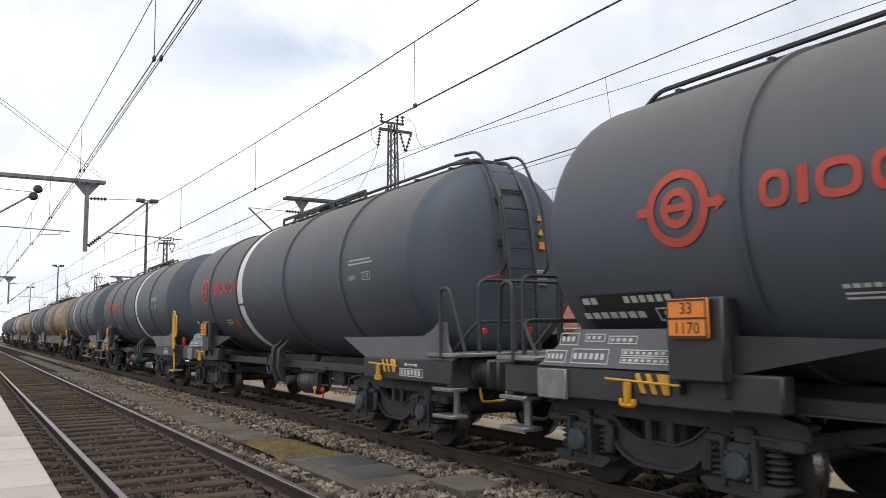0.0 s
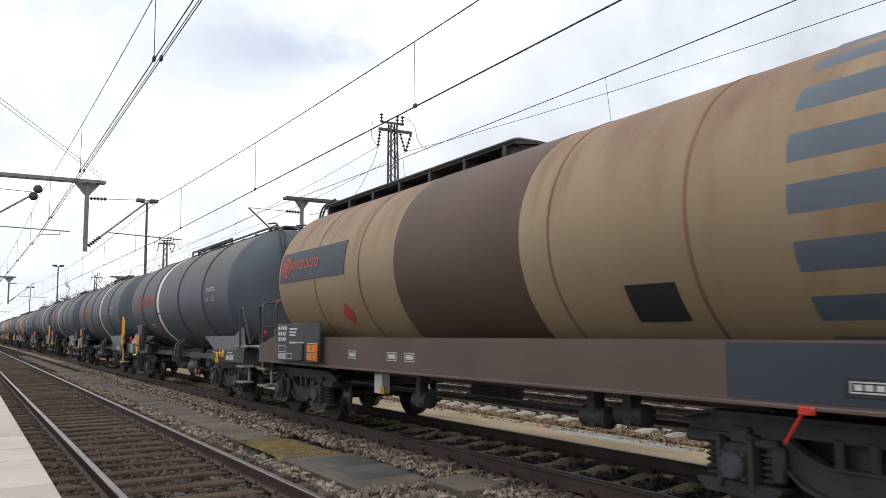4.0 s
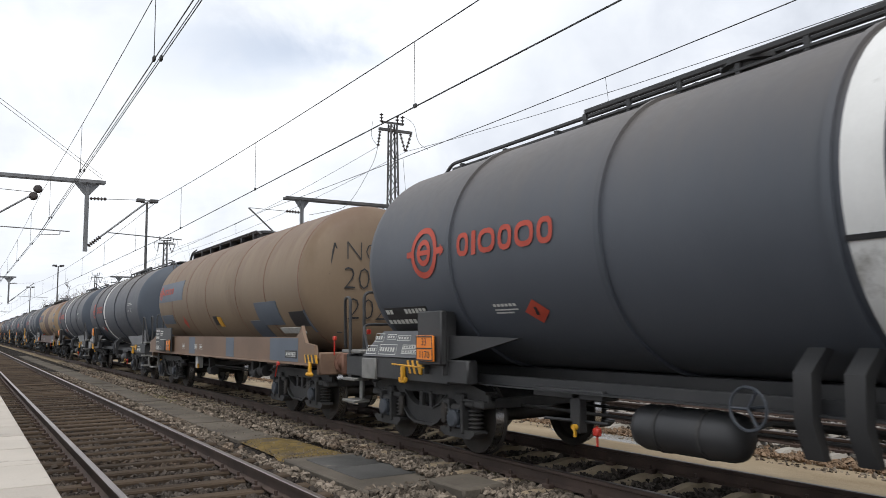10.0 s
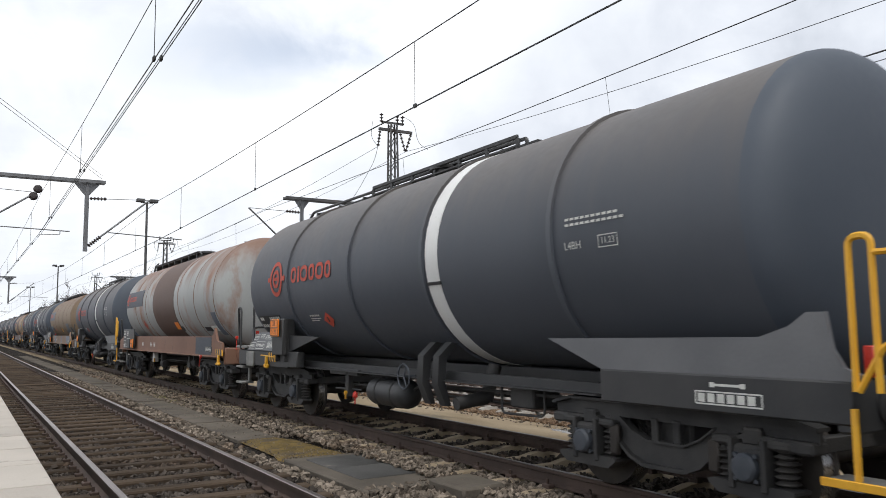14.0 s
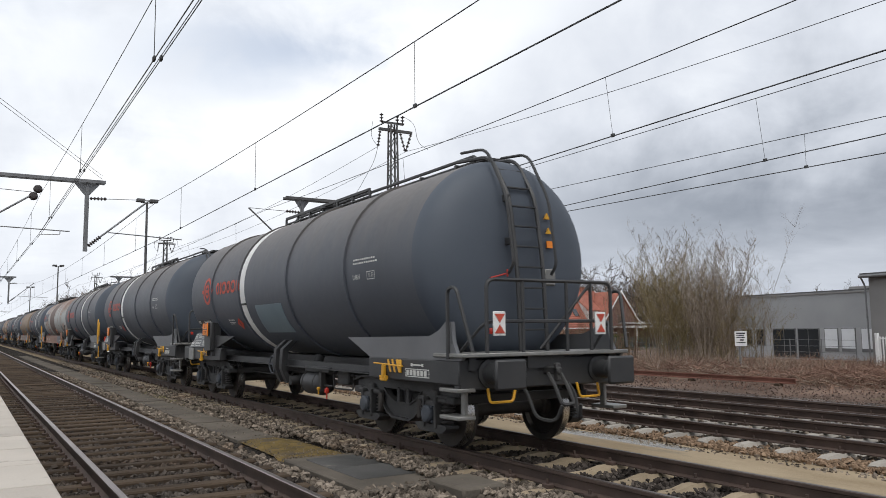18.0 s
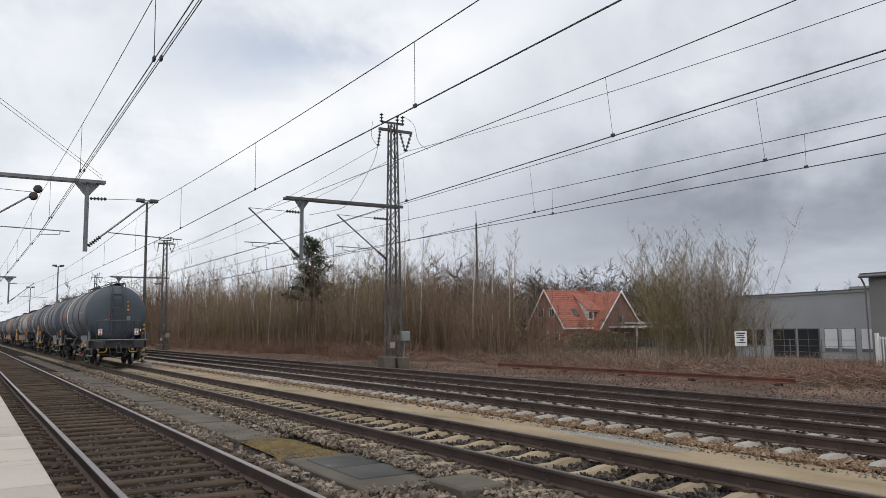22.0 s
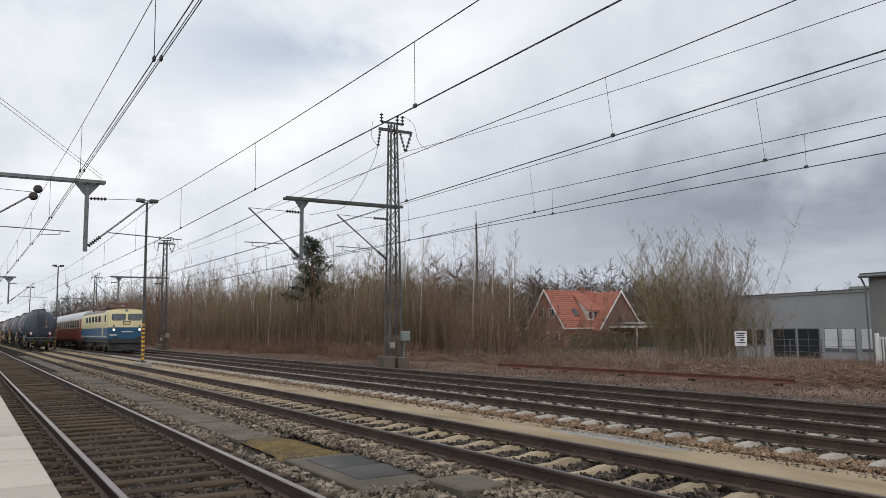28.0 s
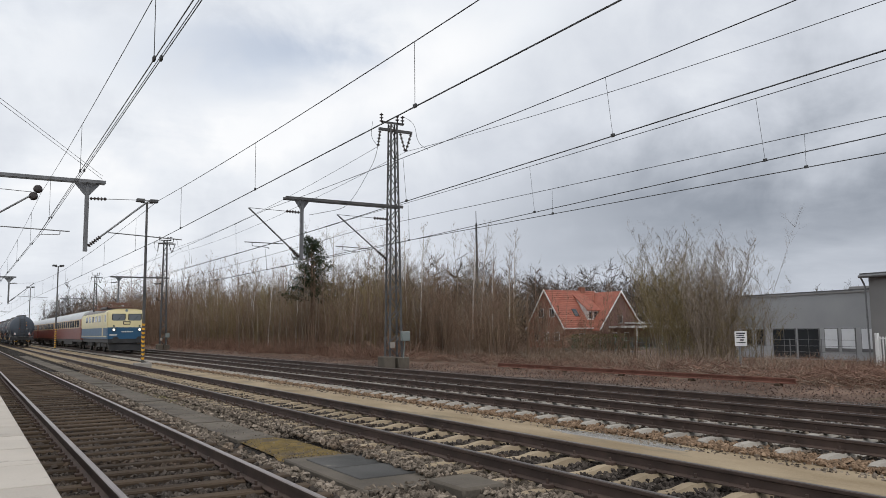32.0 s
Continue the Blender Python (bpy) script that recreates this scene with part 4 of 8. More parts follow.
def black_wagon(rear_ladder):
    p = thing("tank_wagon", "", "tank wagon", "tank wagons of the freight train")
    rear, deep = (-5.95, .46) if rear_ladder else (-6.18, .42)
    part("tank", open_tube(rear, 5.80, RADIUS), TANK_BLACK, p, "dark grey cylindrical tank")
    # the rear dish has its sky reflection painted in as a blue tint
    part("tank_end", dish(rear, deep, -1, power=.62), TANK_SKY_TINT, p, "domed dark tank end tinted blue for the reflected sky")
    part("tank_end", dish(5.80, .60, 1, power=.72), TANK_BLACK, p)
    for y in ((3.90, 1.76, -1.20, -3.78) if rear_ladder else (3.68, 1.02, -1.28, -3.90)):
        part("stiffening_ring", hoop(y, .07, .035), TANK_BLACK, p)
    BAND = 1.50 if rear_ladder else -1.52
    band = part("tank_band", hoop(BAND, .30, .007), WHITE_PAINT, p, "white-painted band round the tank, dirty at the bottom")
    part("band_clasp", arc_patch(BAND - .16, BAND + .16, 2.13, 2.17, .02), PLATE_BLACK, band)
    part("data_bar", Shape().box(-1.13, -.66, -6.18, -6.14, 2.60, 2.635, .005), SADDLE_GREY, p)
    # marks on the flank
    part("ring_mark", on_flank(ring_mark(.33, .078), 4.28, 2.55), RED_LOGO, p, "red ring mark")
    part("word_mark", on_flank(word_mark(1.80, .28), 3.48, 2.43), RED_LOGO, p, "row of plain red blocks in place of a name")
    dia = quick_mesh("hazard_diamond", [(-.21, 0, 0), (0, -.15, 0), (.21, 0, 0), (0, .15, 0)], [(0, 1, 2, 3)])
    part("hazard_diamond", on_flank(dia, 2.23, 1.71), RED_LOGO, p, "red flame hazard diamond")
    part("flame", on_flank(flat_mesh([(-.025, .025, -.05, .05)], "flame"), 2.23, 1.72, .018), PLATE_BLACK, p)
    part("name_line", on_flank(flat_mesh([(-.22 + .075 * k, -.22 + .075 * k + .055, .04, .075) for k in range(6)] + [(-.22, .22, -.01, .008), (-.22, .12, -.05, -.03)], "bars"), 2.76, 1.75), STENCIL, p)
    part("number_board", arc_patch(4.52, 5.70, 1.52, 1.88, .008), PLATE_BLACK, p, "black panel with white wagon number bars")
    rects = [(-.54, -.44, .06, .13), (-.42, -.34, .06, .13)] + [(.02 + .1 * k, .09 + .1 * k, .06, .13) for k in range(6)] + [(-.60 + .12 * k, -.51 + .12 * k, -.10, -.03) for k in range(7)]
    rects += ring_rects(.36, .66, -.14, 0.0, .014)
    part("number_bar", on_flank(flat_mesh(rects, "bars"), 5.13, 1.70, .014), STENCIL, p)
    part("lettering", on_flank(flat_text("GE", .12), 5.13 - .51, 1.63, .014), STENCIL, p)
    text = flat_mesh([(-.36 + .075 * k, -.36 + .075 * k + .055, .15, .175) for k in range(10)] + [(-.36 + .075 * k, -.36 + .075 * k + .055, .095, .12) for k in range(11)] + ring_rects(.10, .36, -.15, -.03, .010), "bars")
    part("test_mark", on_flank(text, -4.50, 2.46), STENCIL, p)
    part("lettering", on_flank(flat_text("L4BH", .11), -4.24, 2.36), STENCIL, p)
    part("lettering", on_flank(flat_text("11.23", .085), -4.73, 2.37), STENCIL, p)
    # saddles and sills
    for s in (-1, 1):
        x0, x1 = s * 1.27, s * 1.32
        aft = [(-3.68, 1.46), (-4.45, 1.18), (-6.95, 1.18), (-7.0, 1.22), (-6.86, 1.27), (-6.78, 1.40), (-6.74, 1.66), (-6.60, 1.66), (-6.45, 1.56), (-6.2, 1.48)]
        part("saddle_plate", Shape().prism(aft, "x", x0, x1), SADDLE_GREY, p, "pale grey saddle plate under the tank")
        fore = [(4.5, 1.18), (3.9, 1.18), (2.45, 1.46), (4.5, 1.50)]
        part("saddle_plate", Shape().prism(fore, "x", x0, x1), FRAME_BLACK, p)
        part("end_sill", Shape().box(s * 1.20, s * 1.335, -6.92, -4.45, .88, 1.18, .015), FRAME_BLACK, p)
        part("end_sill", Shape().box(s * 1.20, s * 1.335, 3.9, 6.92, .88, 1.18, .015), FRAME_BLACK, p)
        part("sill_gusset", Shape().box(s * 1.18, s * 1.34, 3.45, 3.95, .90, 1.19, .02), FRAME_BLACK, p)
        bp = part("bracket_plate", Shape().box(s * 1.36, s * 1.46, 3.86, 4.44, 1.12, 1.80, .02), FRAME_BLACK, p)
        for y in (3.90, 4.36):
            part("bracket_rib", Shape().box(s * 1.2, s * 1.40, y, y + .05, 1.0, 1.79, .01), FRAME_BLACK, bp)
        for y in ((-5.0, 5.0) if rear_ladder else (5.0,)):
            lever = Shape().box(s * 1.34, s * 1.40, y - .035, y + .035, .88, 1.08, .015).box(s * 1.34, s * 1.40, y - .09, y + .09, .85, .895, .02).box(s * 1.34, s * 1.40, y - .09, y - .06, .87, .93, .01).box(s * 1.34, s * 1.40, y + .06, y + .09, .87, .93, .01).tube(
                [(s * 1.40, y + .25, 1.10), (s * 1.42, y - .65, 1.08)], .012)
            part("lever", lever, YELLOW, p, "yellow rerailing hook with striped plate")
            part("striped_plate", Shape().box(s * 1.335, s * 1.36, y - .48, y - .08, .98, 1.16, .01), YELLOW, p)
            for k in range(3):
                part("black_stripe", Shape().prism([(y - .42 + .13 * k, .98), (y - .36 + .13 * k, .98), (y - .28 + .13 * k, 1.16), (y - .34 + .13 * k, 1.16)], "x", s * 1.34, s * 1.365), PLATE_BLACK, p)
    # sloping front panel with data plates
    slope = Shape()
    for x in (0, .05):
        slope.v += [(-1.345 + x, 6.30, 1.19), (-1.345 + x, 4.44, 1.19), (-1.235 + x, 4.44, 1.55), (-1.235 + x, 5.82, 1.55), (-1.275 + x, 6.02, 1.42)]
    slope.f += [(0, 1, 2, 3, 4), (9, 8, 7, 6, 5)] + [(i, (i + 1) % 5, 5 + (i + 1) % 5, 5 + i) for i in range(5)]
    panel = part("data_panel", slope, SADDLE_GREY, p, "sloping grey panel with cream data boxes")
    tilt = math.atan2(.11, .36)
    to = Matrix.Translation((-1.345, 5.16, 1.20)) @ Matrix(((0, math.sin(tilt), -math.cos(tilt), 0), (-1, 0, 0, 0), (0, math.cos(tilt), math.sin(tilt), 0), (0, 0, 0, 1))) @ Matrix.Translation((0, 0, .006))
    data_panels(panel, 0, 0, [(-1.04, -.72, .02, .15), (-.64, -.12, .02, .17), (.04, .70, .11, .17), (.04, .70, .04, .10), (-.86, -.58, .20, .33), (-.49, -.21, .24, .32), (-.16, .21, .22, .30)], to)
    part("net_plate", Shape().box(-1.37, -1.33, 5.85, 6.30, .86, 1.16, .01), GRATING, p)
    un_plate(p, 4.16, 1.63, w=.42, h=.32)
    under_gear(p, rear_ladder)
    sill_plates(p)
    buffers_and_draw_gear(p)
    bogie(p, -4.97)
    bogie(p, 4.95)
    walkway(p, FRAME_BLACK, -5.6 if rear_ladder else -1.9, 1.9 if rear_ladder else 5.9, (-2.4, 1.9) if rear_ladder else (-1.9, 2.4))
    if rear_ladder:
        railing(p, -1)
        ladder(p, -1)
        corner_steps(p, -6.75, GRATING, -1)
        for x, z, c in ((.50, 3.14, YELLOW), (.51, 2.93, YELLOW), (.52, 2.74, ORANGE)):
            y = rear - deep * math.sqrt(max(0.02, 1 - (((x * x + (z - AXIS_Z) ** 2) ** .5) / RADIUS) ** 3.1)) - .02
            s = Shape().prism([(x - .05, z - .04), (x + .05, z - .04), (x, z + .05)] if c is YELLOW else [(x - .05, z - .05), (x + .05, z - .05), (x + .05, z + .05), (x - .05, z + .05)], "y", y - .02, y)
            part("warning_sticker", s, c, p)
        part("document_box", Shape().box(.43, .63, -6.42, -6.25, 2.16, 2.40, .02), GRATING, p)
        part("reflector_rod", Shape().tube([(-.30, -6.5, 2.30), (-.55, -6.5, 2.24)], .012).box(-.31, -.29, -6.55, -6.53, 2.26, 2.36, .003), RED_LAMP, p)
        tagged(p, "dark grey tank wagon with white band and rear ladder platform")
    else:
        yellow_handrails(p, -1)
        railing(p, 1)
        corner_steps(p, 6.75, GRATING, 1)
        part("lamp_bracket", Shape().box(-1.10, -1.02, -6.95, -6.87, 1.20, 1.42, .01), RED_LAMP, p)
        tagged(p, "dark grey tank wagon with white band and yellow handrails")
    return p


def skirted_wagon(tank, frame, band, label, panel, patches=(), number_board=True, lines=RUST_STREAK, end=None):
    """The long-framed kind: a deep skirt from end to end below the tank."""
    p = thing("tank_wagon", label, "tank wagon", "tank wagons of the freight train")
    part("tank", open_tube(-6.08, 5.70, SKIRT_R), tank, p)
    part("tank_end", dish(-6.08, .46, -1, SKIRT_R, .62), end or tank, p)
    part("tank_end", dish(5.70, .32, 1, SKIRT_R, .6), tank, p)
    for y in (3.95, 2.2, -2.35, -4.15, -6.04) if band else (3.95, 2.2, .3, -2.2, -4.15, -6.04):
        part("weld_seam", hoop(y, .035, .006, SKIRT_R), lines, p)
    if band:
        part("tank_band", hoop(-.4, 2.9, .004, SKIRT_R), BROWN_BAND, p, "broad dark brown band round the tank")
    pn = part("name_panel", arc_patch(2.72, 5.62, 2.46, 3.0, .009, 2, 12, SKIRT_R), panel, p, "dark panel with red marks")
    part("ring_mark", on_flank(ring_mark(.20, .05), 5.32, 2.73, .016, SKIRT_R), RED_LOGO, pn)
    part("word_mark", on_flank(word_mark(1.2, .17), 5.0, 2.66, .016, SKIRT_R), RED_LOGO, pn)
    for y0, y1, z0, z1, mat, name in patches:
        part(name, arc_patch(y0, y1, z0, z1, .011, r=SKIRT_R), mat, p)
    dia = quick_mesh("hazard_diamond", [(-.2, 0, 0), (0, -.2, 0), (.2, 0, 0), (0, .2, 0)], [(0, 1, 2, 3)])
    part("hazard_diamond", on_flank(dia, 2.9, 1.80, .012, SKIRT_R), RED_LOGO, p, "red flame hazard diamond")
    for s in (-1, 1):
        x0, x1 = s * 1.33, s * 1.39
        skirt = [(6.85, 1.00), (-6.75, 1.00), (-6.9, 1.10), (-6.85, 1.32), (-6.45, 1.36), (-6.32, 1.52), (-6.25, 1.66), (-6.15, 1.54), (-6.0, 1.46), (6.1, 1.46), (6.3, 1.40), (6.85, 1.30)]
        sk = part("side_sill", Shape().prism(skirt, "x", x0, x1), frame, p)
        part("sill_flange", Shape().box(s * 1.25, s * 1.43, -6.7, 6.8, .97, 1.0, .005), frame, sk)
        hk = Shape().box(s * 1.40, s * 1.45, -6.78, -6.70, .82, 1.04, .01).box(s * 1.40, s * 1.46, -6.87, -6.61, .80, .865, .02)
        part("rerailing_hook", hk, YELLOW, p, "yellow rerailing hook")
        pl = part("striped_plate", Shape().prism([(-6.50, 1.02), (-7.02, 1.02), (-6.98, 1.16), (-6.46, 1.16)], "x", s * 1.395, s * 1.42), YELLOW, p)
        for k in range(3):
            part("black_stripe", Shape().prism([(-6.98 + .16 * k, 1.02), (-6.90 + .16 * k, 1.02), (-6.84 + .16 * k, 1.16), (-6.92 + .16 * k, 1.16)], "x", s * 1.40, s * 1.425), PLATE_BLACK, pl)
    for y0, y1, mat in ((1.2, 1.8, SLATE), (-2.2, -1.6, SLATE), (-6.1, -4.6, SLATE)) if frame is TAN_FRAME else ((-6.0, -4.5, NAVY),):
        part("repair_patch", Shape().box(-1.394, -1.388, y0, y1, 1.02, 1.44, 0), mat, p)
    board = part("data_board", Shape().box(-1.50, -1.46, 3.46, 5.49, 1.04, 1.70, .01).box(-1.47, -1.38, 3.8, 3.9, 1.1, 1.5).box(-1.47, -1.38, 5.0, 5.1, 1.1, 1.5), PLATE_BLACK if number_board else FRAME_BLACK, p, "black data board with white bars")
    to = Matrix(((0, 0, -1, -1.504), (-1, 0, 0, 5.44), (0, 1, 0, 1.05), (0, 0, 0, 1)))
    rects = []
    rng = random.Random(5)
    for v in (.54, .44, .34):
        u = .05
        while u < .42:
            w = rng.uniform(.04, .10)
            rects.append((u, u + w, v, v + .065))
            u += w + .03
    for v, a, b in ((.54, .62, 1.0), (.48, .62, .95), (.43, .62, .9), (.30, .62, 1.3)):
        rects.append((a, b, v, v + .03))
    rects += ring_rects(.05, .42, .14, .26, .012) + ring_rects(.05, .42, .02, .12, .012) + [(.06 + .06 * k, .10 + .06 * k, .03, .11) for k in range(6)] + ring_rects(.48, .75, .03, .13, .012)
    me = flat_mesh(rects, "board_bar")
    me.transform(to)
    part("board_bar", me, STENCIL, board)
    part("document_flap", Shape().box(-1.53, -1.50, 4.15, 4.5, 1.06, 1.36, .01), FRAME_BLACK, board)
    un_plate(p, 3.70, 1.21, -1.54, .42, .30)
    for y in (2.4, 1.1, .6):
        me = flat_mesh(ring_rects(-.14, .14, -.06, .06, .012) + [(-.1, .1, -.03, .03)], "bars")
        me.transform(Matrix(((0, 0, -1, -1.396), (-1, 0, 0, y), (0, 1, 0, 1.2), (0, 0, 0, 1))))
        part("data_mark", me, STENCIL, p)
    part("name_plate", Shape().box(-1.40, -1.385, -6.05, -5.45, 1.08, 1.22, .004), PLATE_BLACK, p)
    me = flat_mesh(ring_rects(-.25, .25, -.04, .04, .01) + [(-.22 + .075 * k, -.165 + .075 * k, -.02, .02) for k in range(6)], "bars")
    me.transform(Matrix(((0, 0, -1, -1.404), (-1, 0, 0, -5.75), (0, 1, 0, 1.15), (0, 0, 0, 1))))
    part("data_mark", me, STENCIL, p)
    for y, h in ((-3.1, .36), (-2.6, .42), (.9, .5)):
        g = Shape().box(-1.1, -.95, y - .06, y + .06, 1.0 - h, 1.0, .01).lathe([(-.2, .04), (-.18, .11), (.18, .11), (.2, .04)], (-1.0, y, 1.0 - h + .1), (0, 1, 0), 12)
        part("valve", g, BOGIE_DIRT, p)
    part("white_bracket", Shape().box(-1.12, -.98, 1.95, 2.2, .62, .92, .01), WHITE_PAINT, p)
    part("yellow_cock", Shape().box(-1.14, -1.10, 1.85, 1.97, .62, .74, .01), YELLOW, p)
    part("red_lamp", Shape().box(-1.10, -1.04, -7.0, -6.94, 1.40, 1.47, .01).box(-1.08, -1.06, -6.97, -6.95, 1.15, 1.4), RED_LAMP, p)
    part("release_rod", Shape().tube([(-1.44, -5.2, 1.0), (-1.42, -5.0, .72)], .014).box(-1.46, -1.42, -5.26, -5.14, .94, 1.0, .008), RED_LAMP, p)
    sill = Shape().box(-.32, -.12, -6.8, 6.8, .80, 1.10, .01).box(.12, .32, -6.8, 6.8, .80, 1.10, .01).box(-1.33, 1.33, -6.6, 6.6, 1.02, 1.08)
    part("centre_sill", sill, DULL_FRAME, p)
    part("brake_rod", Shape().tube([(-.5, -4, .62), (-.5, 4, .62)], .02), BOGIE_DIRT, p)
    part("brake_rod", Shape().tube([(-.95, -3.9, .75), (-.95, 3.4, .72)], .018), BOGIE_DIRT, p)
    part("brake_reservoir", Shape().lathe([(-.5, 0), (-.46, .16), (-.4, .19), (.4, .19), (.46, .16), (.5, 0)], (.3, 1.0, .66), (0, 1, 0), 18), BOGIE_DIRT, p)
    buffers_and_draw_gear(p, frame, HOSE, True)
    bogie(p, -5.30)
    bogie(p, 5.30)
    z = AXIS_Z + SKIRT_R
    part("walkway", Shape().box(-.35, .35, -.4, 6.0, z + .10, z + .16, .01), FRAME_BLACK, p)
    for k in range(7):
        y = -.2 + k * 1.0
        part("walkway_bracket", Shape().box(-.36, .36, y - .04, y + .04, z - .05, z + .17, .01), FRAME_BLACK, p)
    part("walkway_rail", Shape().bent([(-.36, -.9, z + .02), (-.36, -.5, z + .15), (-.36, 5.9, z + .15), (-.36, 6.15, z - .1)], .022, .1), FRAME_BLACK, p)
    part("dome_hatch", Shape().lathe([(0, .30), (.14, .30), (.15, .36), (.20, .36), (.24, .2), (.25, 0)], (.0, -.15, z - .04), (0, 0, 1), 20), FRAME_BLACK, p)
    railing(p, 1)
    ladder(p, 1)
    corner_steps(p, 6.75, GRATING, 1)
    return p


def graffiti(p):
    """Spray strokes on the tank's rear end: one word and two years."""
    y = -6.08 - .46 - .012
    for text, size, u, v in (("NOD", .50, -.12, .45), ("2010", .58, -.18, -.05), ("2020", .56, -.10, -.60)):
        me = lettering(text, size, Matrix.Identity(4), "graffiti", 0.0, -.012)
        me.transform(Matrix(((1, 0, 0, u), (0, 0, 1, y), (0, 1, 0, AXIS_Z + v), (0, 0, 0, 1))) @ Matrix.Rotation(-.04, 4, "Z") @ Matrix.Diagonal((.95, 1, 1, 1)))
        for vert in me.vertices:
            r = math.hypot(vert.co.x, vert.co.z - AXIS_Z) / SKIRT_R
            vert.co.y = -6.08 - .46 * math.sqrt(max(0.0, 1 - r ** 3.2)) - .02
        part("graffiti", me, GRAFFITI, p)
    s = Shape()
    for a in ((-.85, .62, -.95, .05), (-.95, .05, -.88, .5), (-.85, .62, -.72, .3), (-.72, .45, -.62, .25)):
        s.tube([(a[0], y + .10, AXIS_Z + a[1]), (a[2], y + .10, AXIS_Z + a[3])], .014)
    s.bent([(-.75, y + .20, AXIS_Z - .98), (0, y + .16, AXIS_Z - 1.0), (.6, y + .18, AXIS_Z - .92), (.2, y + .18, AXIS_Z - 1.06), (.7, y + .22, AXIS_Z - 1.0)], .014, .1)
    part("graffiti", s, GRAFFITI, p)


PACE = ((-2, .3), (0, .0), (2, -.36), (4, -.65), (6, -.84), (9, -.76), (11.5, -.78), (13, -.80), (14.5, -.50), (16.4, -.08), (18, .28), (20, .58), (22, .95), (24, 1.0), (26, .8), (30, .6), (32, .4), (34, .3))


def train_travel(t):
    """Metres rolled after t seconds: steadily slowing, with small changes of pace."""
    for i in range(1, len(PACE) - 2):
        (t0, a), (t1, b), (t2, c), (t3, d) = PACE[i - 1:i + 3]
        if t1 <= t <= t2:
            s = (t - t1) / (t2 - t1)
            m1, m2 = (c - a) / (t2 - t0) * (t2 - t1), (d - b) / (t3 - t1) * (t2 - t1)
            extra = (2 * s ** 3 - 3 * s ** 2 + 1) * b + (s ** 3 - 2 * s ** 2 + s) * m1 + (3 * s ** 2 - 2 * s ** 3) * c + (s ** 3 - s ** 2) * m2
            break
    return 9.92 * t - 0.0446 * t * t + extra


def place_of(middle, t):
    y = middle + train_travel(t)
    return pose(TRACKS[1], y, 0, 0, 0, 0)


FIRST_REAR = -7.27
ladder_kind = black_wagon(True)
rail_kind = black_wagon(False)
beige = skirted_wagon(BEIGE_TANK, DULL_FRAME, True, "beige tank wagon with brown band and dull brown skirt", NAVY,
                      [(-5.9, -5.1, 1.4, 3.9, SLATE, "repair_patch"), (-3.9, -3.3, 1.62, 1.95, PLATE_BLACK, "hazard_label"), ])
olive = skirted_wagon(OLIVE_TANK, TAN_FRAME, False, "olive-brown tank wagon with slate patches and spray-painted rear end", SLATE,
                      [(-4.72, -3.40, 1.70, 2.16, SLATE, "repair_patch"), (-3.6, -2.75, 1.45, 1.80, SLATE, "repair_patch"), (-5.98, -5.24, 1.66, 1.93, PLATE_BLACK, "test_label"), (-6.06, -5.99, 1.55, 1.95, SLATE, "repair_patch"),
                       (-5.5, -4.3, 1.53, 1.64, STENCIL, "pale_bar"), (-.30, .02, 1.74, 1.95, PLATE_BLACK, "hazard_label"), (-.62, -.31, 1.70, 1.92, YELLOW, "hazard_label"), (4.15, 5.55, 1.82, 2.08, SLATE, "repair_patch")], lines=BROWN_FRAME)
graffiti(olive)
grey = skirted_wagon(GREY_TANK, BROWN_FRAME, True, "pale grey tank wagon with rust streaks, brown band and brown skirt", NAVY,
                     [(-5.9, -5.55, 1.5, 2.05, SLATE, "test_label"), (-5.5, -5.0, 1.60, 1.72, STENCIL, "pale_bar"), (-4.9, -4.35, 1.60, 1.70, PLATE_BLACK, "dark_bar"), (-1.75, -1.3, 1.66, 1.86, ORANGE, "hazard_label"), (-2.05, -1.76, 1.62, 1.74, PLATE_BLACK, "hazard_label")])

KINDS = {"L": ladder_kind, "R": rail_kind, "B": beige, "O": olive, "G": grey}
ORDER = [(-8, "L"), (-7, "L"), (-6, "G"), (-5, "B"), (-4, "L"), (-3, "B"), (-2, "L"), (-1, "R"), (0, "L"), (1, "R"), (2, "L"), (3, "B"), (4, "L"), (5, "L"), (6, "O"), (7, "R"),
         (8, "G"), (9, "R"), (10, "L"), (11, "L")]
TRAIN = []
used = set()
for i, kind in sorted(ORDER, key=lambda e: abs(e[0] - 5)):
    middle = FIRST_REAR - WAGON * (i - 1) + WAGON / 2
    if kind in used:
        w = copy_thing(KINDS[kind], place_of(middle, 0))
    else:
        w = KINDS[kind]
        w.matrix_basis = place_of(middle, 0)
        used.add(kind)
    TRAIN.append((i, middle, w))

for i, m, w in TRAIN:
    for o in w.children:
        if i in (2, 7) and o.name.startswith("hazard_plate"):
            o.location.z -= .30

last = next(w for i, m, w in TRAIN if i == 11)
tagged(last, "dark grey tank wagon with bluish panel and red-white tail boards")
part("repair_panel", arc_patch(-.75, .80, 1.55, 2.10, .008), GLASSY, last, "pale blue-grey panel on the tank's flank")
for x in (-.84, .82):
    tb = part("tail_board", Shape().box(x - .09, x + .09, -7.10, -7.075, 1.48, 1.78, .006), WHITE_PAINT, last, "white tail board with red triangles")
    part("red_triangle", Shape().prism([(x - .075, 1.51), (x + .075, 1.51), (x, 1.62)], "y", -7.106, -7.10), RED_LOGO, tb)
    part("red_triangle", Shape().prism([(x - .075, 1.75), (x + .075, 1.75), (x, 1.64)], "y", -7.106, -7.10), RED_LOGO, tb)


